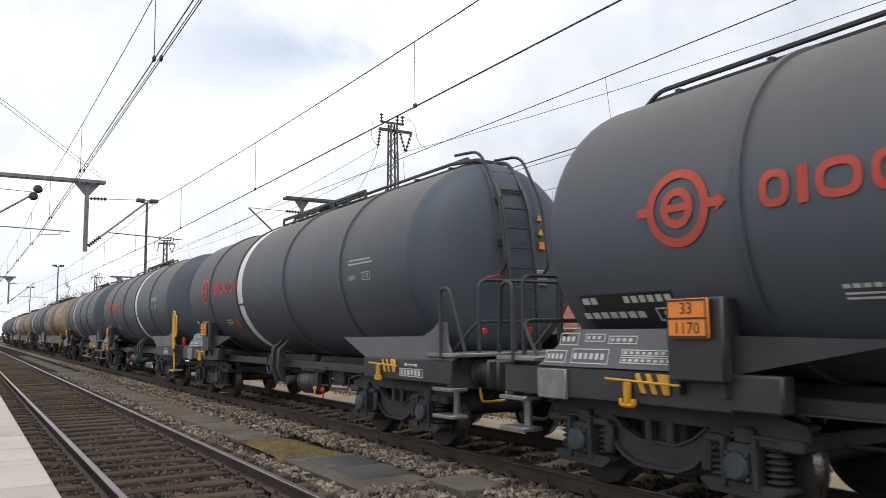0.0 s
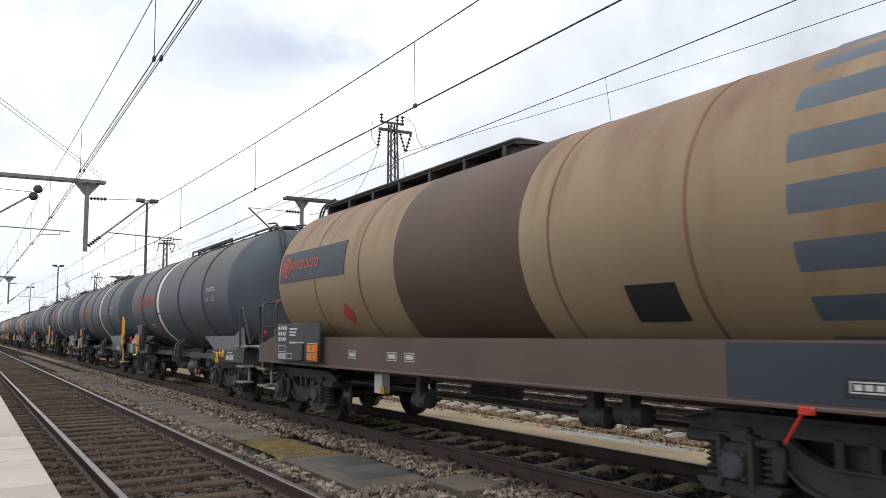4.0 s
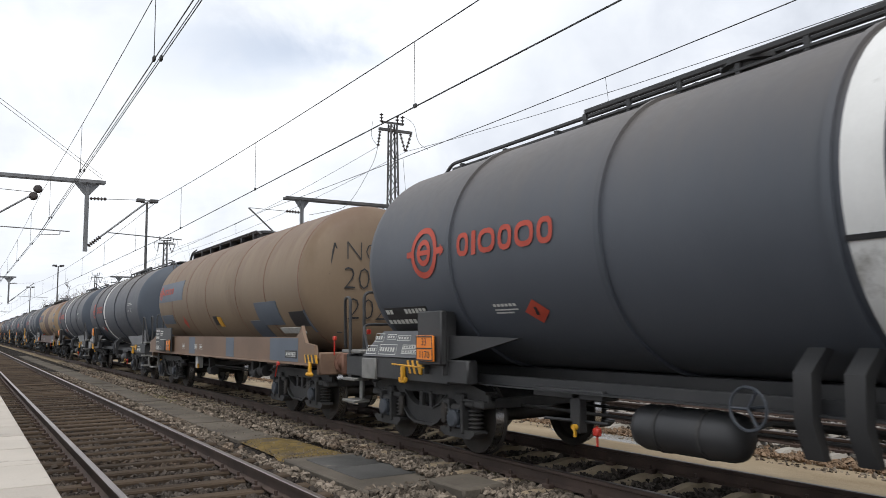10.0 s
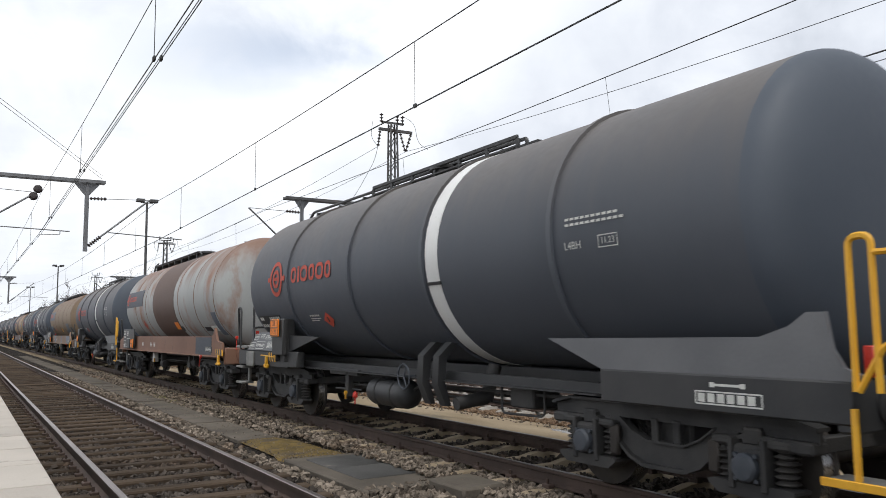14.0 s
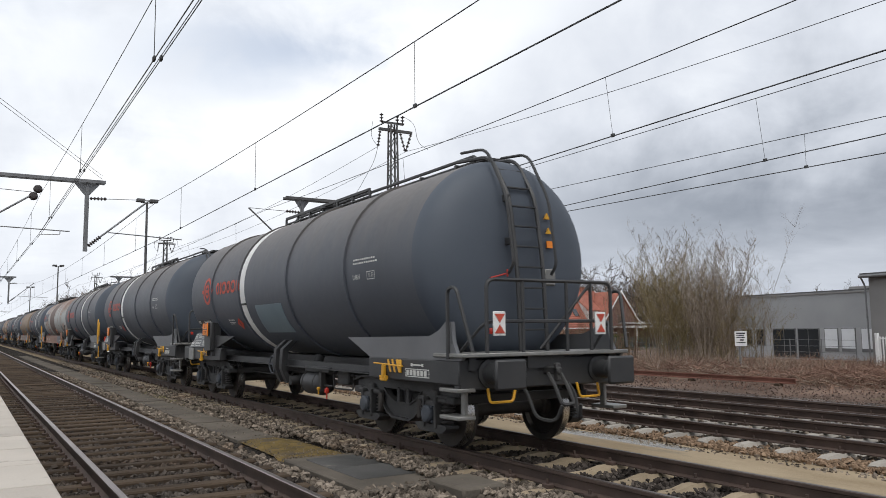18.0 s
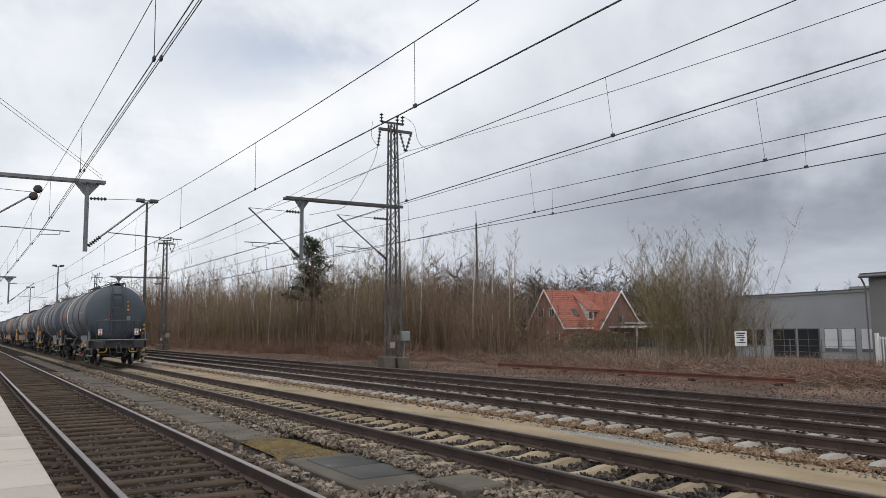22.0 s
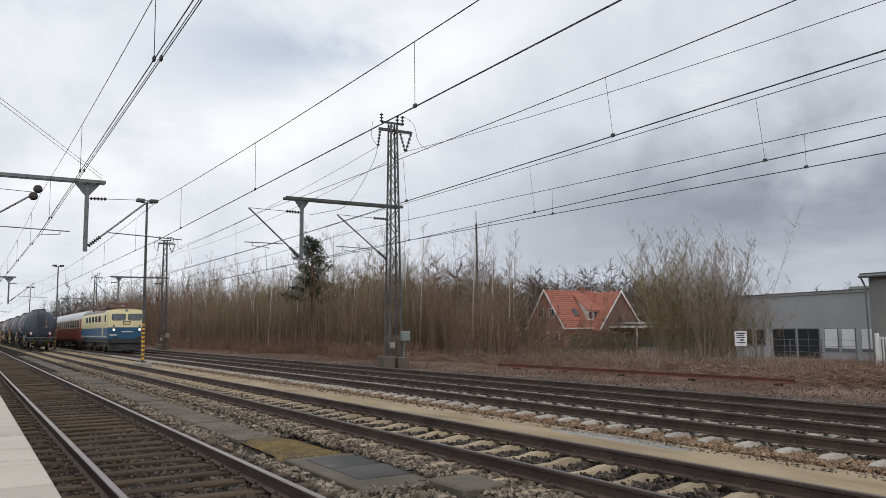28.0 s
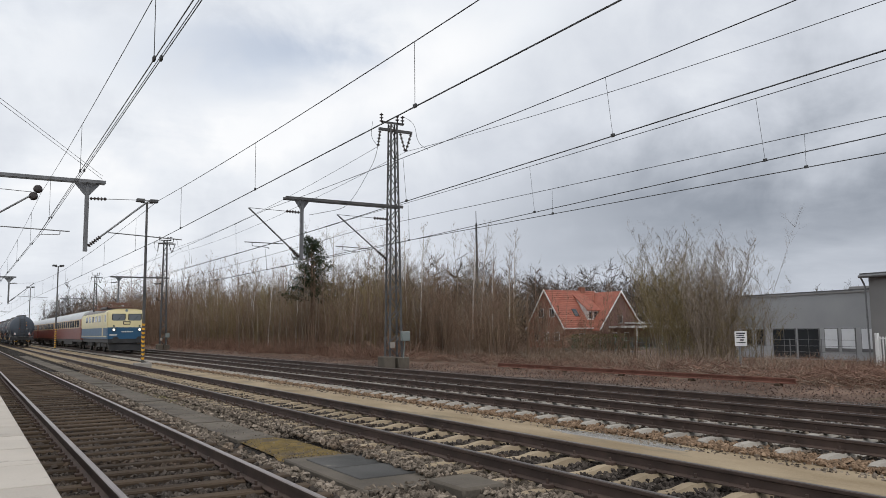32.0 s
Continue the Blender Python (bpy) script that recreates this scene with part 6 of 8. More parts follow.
RENDERED = surface("pale_grey_wall", (0.33, 0.335, 0.34), (0.41, 0.415, 0.42), 0.8, 0, 0.5, 20, 0.05, 0.5)
BLIND = surface("white_roller_blind", (0.62, 0.64, 0.66), (0.72, 0.74, 0.76), 0.6, 0, 1.0, 20, 0.03, 0.4)
FENCE_GREEN = surface("green_fence_wire", (0.06, 0.11, 0.09), (0.09, 0.15, 0.12), 0.6, 0.2, 1, 20, 0.03, 0.4)
HEDGE = surface("dull_green_hedge", (0.055, 0.07, 0.02), (0.10, 0.11, 0.035), 0.85, 0, 2, 20, 0.3, 0.6, island=0.4)
RUSTY_RAIL = surface("rusty_spare_rail", (0.12, 0.055, 0.042), (0.20, 0.095, 0.072), 0.85, 0.1, 2, 30, 0.2, 0.6)
TWIG_BROWN = surface("brown_twigs", (0.150, 0.098, 0.070), (0.27, 0.190, 0.135), 0.9, 0, 0.12, 4, 0.0, 0.5, (0.20, 0.155, 0.082), 0.55, 0.10, island=0.3)
TWIG_GREY = surface("grey_twigs", (0.20, 0.158, 0.120), (0.33, 0.27, 0.215), 0.9, 0, 0.2, 4, 0.0, 0.5, island=0.3)
TWIG_OLIVE = surface("olive_twigs", (0.165, 0.128, 0.064), (0.27, 0.215, 0.110), 0.9, 0, 0.2, 4, 0.0, 0.5, island=0.3)
BRAMBLE = surface("red_brown_bramble", (0.115, 0.062, 0.045), (0.29, 0.185, 0.138), 0.9, 0, 0.6, 6, 0.0, 0.7, (0.22, 0.17, 0.13), 0.6, 0.5, island=0.6)
BIRCH_BARK = surface("birch_bark", (0.54, 0.47, 0.42), (0.62, 0.59, 0.54), 0.8, 0, 1.5, 10, 0.1, 0.5, (0.10, 0.09, 0.08), 0.6, 2.5, (1, 1, 0.5))
DARK_WOOD = surface("far_wood_brown", (0.070, 0.056, 0.046), (0.130, 0.106, 0.088), 0.95, 0, 0.1, 3, 0.0, 0.5, island=0.3)
NEEDLES = surface("pine_needles", (0.020, 0.032, 0.016), (0.045, 0.06, 0.03), 0.85, 0, 1, 8, 0.0, 0.5, island=0.4)
PINE_BARK = surface("pine_bark", (0.10, 0.065, 0.045), (0.15, 0.10, 0.07), 0.9, 0, 2, 20, 0.2, 0.5)
PALE_LOG = surface("bare_wood", (0.36, 0.30, 0.23), (0.47, 0.41, 0.33), 0.85, 0, 2, 20, 0.2, 0.5)

def rough_slab(x0, x1, y0, y1, top, h=.12, bev=.02):
    return Shape().box(x0, x1, y0, y1, top - h, top, bev)


cover = thing("cable_pit_cover", "dark concrete pit cover of two slabs in a frame", "pit cover")
part("frame", rough_slab(3.98, 5.40, 8.22, 10.95, -.255, .14), DUCT_LID, cover)
part("lid", rough_slab(4.22, 5.14, 8.92, 9.80, -.242, .06, .010), DARK_SLAB, cover)
part("lid", rough_slab(4.22, 5.14, 9.82, 10.70, -.241, .06, .010), DARK_SLAB, cover)
kerb = tagged(new("concrete_slab", rough_slab(4.72, 5.30, 7.36, 8.12, -.165, .16, .03).mesh("concrete_slab")), "weathered loose concrete slab on the ballast", "slab")
kerb.data.materials.append(DUCT_LID)
kerb.matrix_basis = pose(0, 0, 0, 0, 0, 0)


def mound(name, x0, x1, y0, y1, z, mat, label, seed, n=26, hump=.03):
    """A low ragged patch on the ground."""
    rng = random.Random(seed)
    verts, faces = [], []
    rings = 5
    cx, cy = (x0 + x1) / 2, (y0 + y1) / 2
    verts.append((cx, cy, z + hump))
    edge = [1 + rng.uniform(-.16, .16) for _ in range(n)]
    for r in range(1, rings + 1):
        for k in range(n):
            a = 2 * math.pi * k / n
            q = r / rings * edge[k]
            sx = math.copysign(abs(math.cos(a)) ** .6, math.cos(a))
            sy = math.copysign(abs(math.sin(a)) ** .6, math.sin(a))
            px, py = cx + sx * q * (x1 - x0) / 2, cy + sy * q * (y1 - y0) / 2
            verts.append((px, py, z + hump * (1 - (r / rings) ** 2) + rng.uniform(-.006, .006) - (.03 if r == rings else 0)))
    faces += [(0, 1 + k, 1 + (k + 1) % n) for k in range(n)]
    for r in range(rings - 1):
        for k in range(n):
            a, b = 1 + r * n + k, 1 + r * n + (k + 1) % n
            faces.append((a, a + n, b + n, b))
    structure(name, quick_mesh(name, verts, faces, True), mat, label, "moss" if "moss" in name else "puddle")


mound("moss_1", 3.98, 5.02, 10.62, 13.6, -.262, MOSS, "yellow-brown moss growing over a cable duct", 4, hump=.012)
mound("moss_2", 4.75, 5.15, 20.5, 27.0, -.285, GREEN_MOSS, "thin green moss beside the cable duct", 8)
mound("puddle_1", 9.10, 9.68, 8.0, 11.8, -.270, WET, "shallow puddle on the sandy path", 6, hump=.006)

duct = thing("cable_duct", "row of weathered concrete cable duct lids", "cable duct")
LID = Shape().box(-.34, .34, .01, .99, -.36, -.255, .012).mesh("lid")
LID.materials.append(DUCT_LID)
y = 13.3
while y < 75:
    o = part("lid", LID, None, duct)
    o.matrix_basis = pose(4.36 + random.uniform(-.012, .012), y, random.uniform(-.015, .006), 0, 0, 0 + random.uniform(-.5, .5))
    y += 1.0

spare = thing("spare_rail", "long rusty spare rail lying on short supports beside the track", "rail")
half = [(0.07, -0.17), (0.07, -0.155), (0.016, -0.13), (0.014, -0.05), (0.038, -0.038), (0.036, 0.0)]
prof = [(a, z) for a, z in half] + [(-a, z) for a, z in half[::-1]]
part("rail", Shape().prism([(22.25 + a, z - .06) for a, z in prof], "y", 15.4, 31.4), RUSTY_RAIL, spare)
for y in (16.0, 19.5, 23.0, 26.5, 30.0):
    part("support", Shape().box(22.14, 22.36, y - .1, y + .1, -.42, -.23, .02), WOOD_SLEEPER, spare)

sign = thing("notice_board", "small white notice board on a post", "sign")
part("post", Shape().box(30.7, 30.78, 24.0, 24.08, -.6, .75, .01), GALVANISED, sign)
m = pose(30.74, 23.97, 1.03, 0, 0, -38)
part("board", Shape().box(-.27, .27, -.015, .015, -.34, .34, .01, m), WHITE_TRIM, sign)
me = flat_mesh([(-.2, .2, .22, .28), (-.2, .15, .12, .16), (-.2, .18, .03, .07), (-.05, .12, -.09, -.03), (-.2, .2, -.2, -.16)], "bars")
me.transform(m @ Matrix(((1, 0, 0, 0), (0, 0, 1, -.022), (0, 1, 0, 0), (0, 0, 0, 1))))
part("text_bars", me, PLATE_BLACK, sign)

post = thing("concrete_pole", "slim dark concrete pole standing in the scrub", "pole")
part("pole", Shape().tube([(34.9, 51.9, -.8), (34.5, 51.4, 10.0)], [.11, .08], 6), MAST_DARK, post)
part("tip", Shape().tube([(34.5, 51.4, 10.0), (34.46, 51.36, 11.0)], .03, 5), MAST_DARK, post)


# ---- buildings beyond the verge ----
def house():
    p = thing("house", "red-tiled brick house with steep gables and white trim", "house")
    W, L, EAVE, RIDGE = 7.9, 10.2, 3.43, 8.85        # gable width, ridge length, heights over the house's ground
    # walls: local x along the ridge, y away from the railway
    part("wall", Shape().prism([(0, 0), (W, 0), (W, EAVE), (W / 2, RIDGE - .25), (0, EAVE)], "x", 0, .3), BRICK_WALL, p, "brick gable wall")
    part("wall", Shape().prism([(0, 0), (W, 0), (W, EAVE), (W / 2, RIDGE - .25), (0, EAVE)], "x", L - .3, L), BRICK_WALL, p)
    part("wall", Shape().box(.3, L - .3, 0, .3, 0, EAVE), BRICK_WALL, p)
    part("wall", Shape().box(.3, L - .3, W - .3, W, 0, EAVE), BRICK_WALL, p)
    for s, y0 in ((1, -.45), (-1, W + .45)):
        y1 = W / 2
        z0 = EAVE - .45 * (RIDGE - EAVE) / (W / 2)
        rf = part("roof", Shape().prism([(y0, z0), (y1, RIDGE), (y1, RIDGE - .22), (y0, z0 - .22)], "x", -.4, L + .4), ROOF_TILE, p, "steep red tiled roof slope")
        if s > 0:
            rows = 20
            for k in range(rows):
                u = k / rows
                py, pz = y0 + (y1 - y0) * u, z0 + (RIDGE - z0) * u
                qy, qz = y0 + (y1 - y0) * (u + 1 / rows), z0 + (RIDGE - z0) * (u + 1 / rows)
                part("tile_course", Shape().prism([(py, pz + .012), (qy, qz + .012), (qy, qz + .02), (py - .01, pz + .075)], "x", -.38, L - .3), ROOF_TILE, rf)
        for x in (-.46, L + .38):
            part("barge_board", Shape().prism([(y0 - .02, z0 + .12), (y1, RIDGE + .12), (y1, RIDGE - .2), (y0 - .02, z0 - .2)], "x", x, x + .09), WHITE_TRIM, p)
    part("gutter", Shape().cyl((-.4, -.55, EAVE - .55), (L + .4, -.55, EAVE - .55), .09, n=8), WHITE_TRIM, p)
    ch = part("chimney", Shape().box(7.3, 8.2, W / 2 - .35, W / 2 + .35, RIDGE - .6, RIDGE + .55, .03), BRICK_WALL, p)
    part("chimney_cap", Shape().box(7.2, 8.3, W / 2 - .45, W / 2 + .45, RIDGE + .55, RIDGE + .65, .02), CONCRETE, ch)
    # dormer
    dx, dz = 6.6, 4.1
    dm = part("dormer", Shape().prism([(.50, dz), (.50, dz + 1.75), (W / 2 - .4, RIDGE - .55), (W / 2 - .4, RIDGE - .95), (.65, dz)], "x", dx - 1.2, dx + 1.2), WHITE_TRIM, p, "white dormer with two-light window")
    part("dormer_roof", Shape().prism([(.15, dz + 1.62), (W / 2 - .2, RIDGE - .38), (W / 2 - .2, RIDGE - .52), (.15, dz + 1.48)], "x", dx - 1.45, dx + 1.45), ROOF_TILE, dm)
    for x in (dx - .55, dx + .55):
        part("window_frame", Shape().box(x - .52, x + .52, .44, .52, dz + .10, dz + 1.44), WHITE_TRIM, dm)
        part("pane", Shape().box(x - .34, x + .34, .40, .45, dz + .28, dz + 1.28), DARK_GLASS, dm)
    slope = (RIDGE - EAVE) / (W / 2)
    part("roof_window", Shape().prism([(.9, EAVE + .9 * slope + .05), (1.7, EAVE + 1.7 * slope + .05), (1.66, EAVE + 1.7 * slope + .14), (.86, EAVE + .9 * slope + .14)], "x", 3.2, 4.1), DARK_GLASS, p)
    # windows in the gable towards the line
    for y, z in ((1.6, 1.0), (3.9, 1.0), (6.2, 1.0), (2.6, 4.6), (5.0, 4.6)):
        wn = part("window", Shape().box(-.05, .02, y - .55, y + .55, z, z + 1.4, .02), WHITE_TRIM, p)
        part("pane", Shape().box(-.07, -.05, y - .45, y - .03, z + .1, z + 1.3), DARK_GLASS, wn)
        part("pane", Shape().box(-.07, -.05, y + .03, y + .45, z + .1, z + 1.3), DARK_GLASS, wn)
    # cross wing with its own gable
    a, b, d = 5.8, 14.9, -1.6
    mid = (a + b) / 2
    part("wing_wall", Shape().prism([(a, 0), (b, 0), (b, EAVE - .3), (mid, RIDGE - .5), (a, EAVE - .3)], "y", d, d + .3), DARK_BRICK, p, "dark brick gable of the cross wing")
    part("wing_wall", Shape().box(b - .3, b, d + .3, W - .5, 0, EAVE - .4), DARK_BRICK, p)
    for s in (-1, 1):
        e = mid + s * (b - a + .8) / 2
        z0 = EAVE - .3 - .4 * (RIDGE - EAVE) / ((b - a) / 2)
        part("wing_roof", Shape().prism([(e, z0), (mid, RIDGE - .25), (mid, RIDGE - .45), (e, z0 - .22)], "y", d - .4, W / 2), ROOF_TILE, p)
        part("barge_board", Shape().prism([(e, z0 + .1), (mid, RIDGE - .13), (mid, RIDGE - .45), (e, z0 - .22)], "y", d - .47, d - .39), WHITE_TRIM, p)
    for x, z in ((mid - 1.4, .9), (mid + 1.3, .9), (mid, 3.6)):
        wn = part("window", Shape().box(x - .55, x + .55, d - .05, d + .02, z, z + 1.3, .02), WHITE_TRIM, p)
        part("pane", Shape().box(x - .45, x + .45, d - .07, d - .05, z + .1, z + 1.2), DARK_GLASS, wn)
    part("door", Shape().box(1.6, 2.6, -.05, .02, 0, 2.1, .02), DARK_GLASS, p)
    for x in (3.6, ):
        wn = part("window", Shape().box(x - .6, x + .6, -.05, .02, .9, 2.2, .02), WHITE_TRIM, p)
        part("pane", Shape().box(x - .5, x + .5, -.07, -.05, 1.0, 2.1), DARK_GLASS, wn)
    p.matrix_basis = pose(76.58, 90.91, -1.25, 0, 0, 3.3)
    return p


house()
carport = thing("carport", "low flat-roofed white-edged carport beside the house", "carport")
part("roof", Shape().box(84.5, 96.0, 84.0, 90.0, 1.62, 1.95, .02), WHITE_TRIM, carport)
part("roof_step", Shape().box(88.0, 97.5, 87.0, 93.0, 2.25, 2.55, .02), WHITE_TRIM, carport)
for x in (84.8, 90.0, 95.7):
    part("post", Shape().box(x - .07, x + .07, 84.2, 84.34, -1.4, 1.63), WHITE_TRIM, carport)
part("back_wall", Shape().box(84.6, 97.4, 92.7, 92.95, -1.4, 2.25), DARK_BRICK, carport)


def beam_between(a, b, z0, z1, thick, inward=1):
    """A wall panel on the line from a to b."""
    a, b = Vector((*a, 0)), Vector((*b, 0))
    d = (b - a).normalized()
    n = Vector((d.y, -d.x, 0)) * inward
    ring = [a, b, b + n * thick, a + n * thick]
    s = Shape()
    return s.add([(q.x, q.y, z) for z in (z0, z1) for q in ring], [(0, 1, 2, 3), (4, 5, 6, 7), (0, 1, 5, 4), (1, 2, 6, 5), (2, 3, 7, 6), (3, 0, 4, 7)])


def hall():
    p = thing("workshop_hall", "long grey-clad workshop hall with white roller blinds", "building")
    A, B = Vector((61.6, 48.6)), Vector((59.5, 33.4))
    d = (B - A)
    L = d.length
    at = lambda u: tuple(A + d * (u / L))
    part("fascia", beam_between(at(0), at(L), 1.45, 4.35, .3, -1), CLADDING, p, "broad plain grey fascia")
    part("roof_edge", beam_between(at(-.2), at(L), 4.35, 4.47, .5, -1), MAST_DARK, p)
    part("roof", Shape().prism([(59.4, 33.4), (61.5, 48.6), (75, 47), (73, 31.5)], "z", 4.2, 4.33), CLADDING_DARK, p)
    part("wall", beam_between(at(0), at(L), -1.2, 1.45, .25, -1).add(*[[], []]), RENDERED, p)
    edge = (Vector((d.y, -d.x)).normalized()) * .06
    def bay(name, u0, u1, z0, z1, mat, parent, lift=1.0):
        a, b = Vector(at(u0)) + edge * lift, Vector(at(u1)) + edge * lift
        return part(name, beam_between(tuple(a), tuple(b), z0, z1, .08, -1), mat, parent)
    for u0, u1 in ((.9, 2.1), (2.6, 3.6)):
        w = bay("window_frame", u0, u1, -.1, 1.4, GALVANISED, p)
        bay("pane", u0 + .08, u1 - .08, 0, 1.32, DARK_GLASS, w, 1.3)
    for u0, u1 in ((4.5, 7.0), (7.2, 9.4)):
        w = bay("glass_front", u0, u1, -1.1, 1.42, GALVANISED, p)
        bay("pane", u0 + .08, (u0 + u1) / 2 - .04, -1.05, 1.34, DARK_GLASS, w, 1.3)
        bay("pane", (u0 + u1) / 2 + .04, u1 - .08, -1.05, 1.34, DARK_GLASS, w, 1.3)
    for u0, u1 in ((9.9, 11.2), (11.5, 12.8), (13.3, 14.4), (14.6, 15.3)):
        w = bay("window_frame", u0, u1, -.45, 1.42, GALVANISED, p)
        bay("roller_blind", u0 + .06, u1 - .06, -.2, 1.36, BLIND, w, 1.3)
    part("roof_unit", Shape().box(63.0, 65.5, 35.5, 38.2, 4.3, 4.85, .04), CLADDING_DARK, p)
    part("roof_vent", Shape().cyl((62.5, 35.2, 4.3), (62.5, 35.2, 5.2), .12, n=8).cyl((62.5, 35.2, 5.1), (62.5, 35.2, 5.25), .25, n=10), GALVANISED, p)
    q = thing("side_hall", "taller dark grey hall with a gutter and downpipe", "building")
    part("wall", Shape().prism([(54.6, 31.6), (53.5, 18.0), (72.0, 16.6), (73.5, 31.0)], "z", -1.3, 5.05), CLADDING_DARK, q)
    part("roof", Shape().prism([(54.2, 32.0), (53.0, 17.6), (72.4, 16.2), (73.9, 31.4)], "z", 5.05, 5.28), MAST_DARK, q)
    part("gutter", Shape().cyl((54.1, 32.0, 5.05), (52.95, 17.6, 5.05), .12, n=8), GALVANISED, q)
    part("downpipe", Shape().bent([(54.15, 31.9, 5.0), (54.45, 31.8, 4.4), (54.5, 31.75, -1.0)], .06, .2, 8), GALVANISED, q)


hall()


def palisade():
    p = thing("white_gate", "white steel bar gate before the hall", "gate")
    a, b = Vector((44.7, 25.6, 0)), Vector((45.5, 20.6, 0))
    d = (b - a)
    for k in range(33):
        q = a + d * (k / 32)
        part("bar", Shape().box(q.x - .02, q.x + .02, q.y - .03, q.y + .03, -1.0, .95), WHITE_TRIM, p)
    for z in (-.75, .85):
        part("gate_rail", Shape().tube([(a.x, a.y, z), (b.x, b.y, z)], .035, 4), WHITE_TRIM, p)
    for q in (a, b):
        part("gate_post", Shape().box(q.x - .09, q.x + .09, q.y - .09, q.y + .09, -1.2, 1.15, .01), WHITE_TRIM, p)
    f = thing("wire_fence", "grey wire mesh fence with slim posts", "fence")
    for k in range(12):
        x, y = 46.6 + k * .50, 28.0 + k * 2.6
        part("fence_post", Shape().tube([(x, y, -1.3), (x, y, .75)], .035, 6), GALVANISED, f)
    for z in (-.9, -.5, -.1, .3, .7):
        part("fence_wire", Shape().tube([(46.6, 28.0, z), (52.1, 56.6, z)], .012, 4), GALVANISED, f)
    g = thing("garden_fence", "green mesh garden fence before the house", "fence")
    for k in range(9):
        x, y = 62.0 + k * 2.0, 74.0 - k * .5
        part("fence_post", Shape().tube([(x, y, -1.4), (x, y, .6)], .04, 6), FENCE_GREEN, g)
        if k < 8:
            mesh = Shape().box(x + .05, x + 1.95, y - .28, y - .24, .38, .42)
            for n in range(16):
                mesh.box(x + .1 + n * .12, x + .125 + n * .12, y - .27, y - .25, -1.2, .4)
            part("mesh_panel", mesh, FENCE_GREEN, g)


palisade()


# ---- bare trees and scrub ----
class Blades:
    """Fine upright twig ends, one thin blade each."""

    def __init__(self, seed):
        self.rng = np.random.default_rng(seed)
        self.v = []

    def fill(self, base, top, length, width, lean=.35):
        """Blades at random heights between the ground points and their tops."""
        rng = self.rng
        n = len(base)
        s = rng.beta(1.0, 1.6, n)
        c = base.copy()
        c[:, 2] += top * s * rng.uniform(.7, 1.2, n)
        d = np.stack([rng.normal(0, lean, n), rng.normal(0, lean, n), rng.uniform(.35, 1.0, n)], 1)
        d *= (length * rng.uniform(.4, 1.3, n))[:, None]
        self.blades(c, d, np.full(n, width) * rng.uniform(.5, 1.4, n))
        return self

    def blades(self, start, way, width):
        """One thin triangle from each start along its way."""
        side = np.cross(way, self.rng.normal(size=way.shape))
        side *= (width / np.maximum(np.linalg.norm(side, axis=1), 1e-6))[:, None]
        self.v.append(np.stack([start - side, start + side, start + way], 1))

    def trees(self, base, h, branches, twigs, ends, spread, width, lean=.05, rise=.9, clear=.22, trunk=.008):
        """Bare trees: a leaning trunk, branches, twigs on them, and fine ends on those."""
        rng = self.rng
        n = len(base)
        tilt = np.clip(rng.normal(0, 1, (n, 2)), -1.5, 1.5) * lean * h[:, None]
        bow = rng.normal(0, .02, (n, 2)) * h[:, None]

        def at(i, s):
            p = base[i].copy()
            p[:, :2] += tilt[i] * (s ** 1.6)[:, None] + bow[i] * np.sin(s * 6.0)[:, None]
            p[:, 2] += h[i] * s
            return p
        every = np.arange(n)
        levels = (0.0, .3, .6, 1.0)
        for lo, hi in zip(levels, levels[1:]):
            a, b = at(every, np.full(n, lo)), at(every, np.full(n, hi))
            ra, rb = h * trunk * (1.05 - lo), h * trunk * (1.05 - hi)
            for k in range(3):
                u, w = 2.094 * k, 2.094 * (k + 1)
                pu, pw = np.array([math.cos(u), math.sin(u), 0]), np.array([math.cos(w), math.sin(w), 0])
                self.v.append(np.stack([a + pu * ra[:, None], a + pw * ra[:, None], b + pu * rb[:, None]], 1))
                self.v.append(np.stack([a + pw * ra[:, None], b + pw * rb[:, None], b + pu * rb[:, None]], 1))
        i = np.repeat(every, branches)
        m = len(i)
        s = clear + (1 - clear) * rng.random(m) ** .8
        ang = rng.uniform(0, 2 * np.pi, m)
        reach = np.sqrt(np.clip(1 - ((s - .62) / .46) ** 2, .04, 1)) * .55 if rise < .6 else 1.12 - s      # round heads or pointed ones
        ln = h[i] * spread * reach * rng.uniform(.5, 1.2, m) + .03 * h[i]
        out = rng.uniform(.4, .8, m)
        way = np.stack([np.cos(ang) * out, np.sin(ang) * out, rise * rng.uniform(.5, 1.1, m)], 1) * ln[:, None]
        start = at(i, s)
        self.blades(start, way, width * 1.5 * rng.uniform(.7, 1.3, m))
        for count, share, fine in ((twigs, .5, .75), (ends, .6, .5)):
            if not count:
                break
            j = np.repeat(np.arange(len(start)), count)
            q = rng.uniform(.2, 1.0, len(j))
            start2 = start[j] + way[j] * q[:, None]
            size = np.linalg.norm(way[j], axis=1) * share * rng.uniform(.4, 1.2, len(j))
            turn = way[j] / np.maximum(np.linalg.norm(way[j], axis=1), 1e-6)[:, None] * .7 + rng.normal(0, .42, (len(j), 3)) + np.array([0, 0, .30])
            way2 = turn * size[:, None]
            self.blades(start2, way2, np.full(len(j), width * fine) * rng.uniform(.6, 1.2, len(j)))
            start, way = start2, way2
        return self

    def thing(self, name, mat, label):
        v = np.concatenate(self.v).reshape(-1, 3)
        me = quick_mesh(name, v.tolist(), np.arange(len(v)).reshape(-1, 3).tolist())
        me.materials.append(mat)
        return tagged(new(name, me), label, "thicket", kind="stuff")


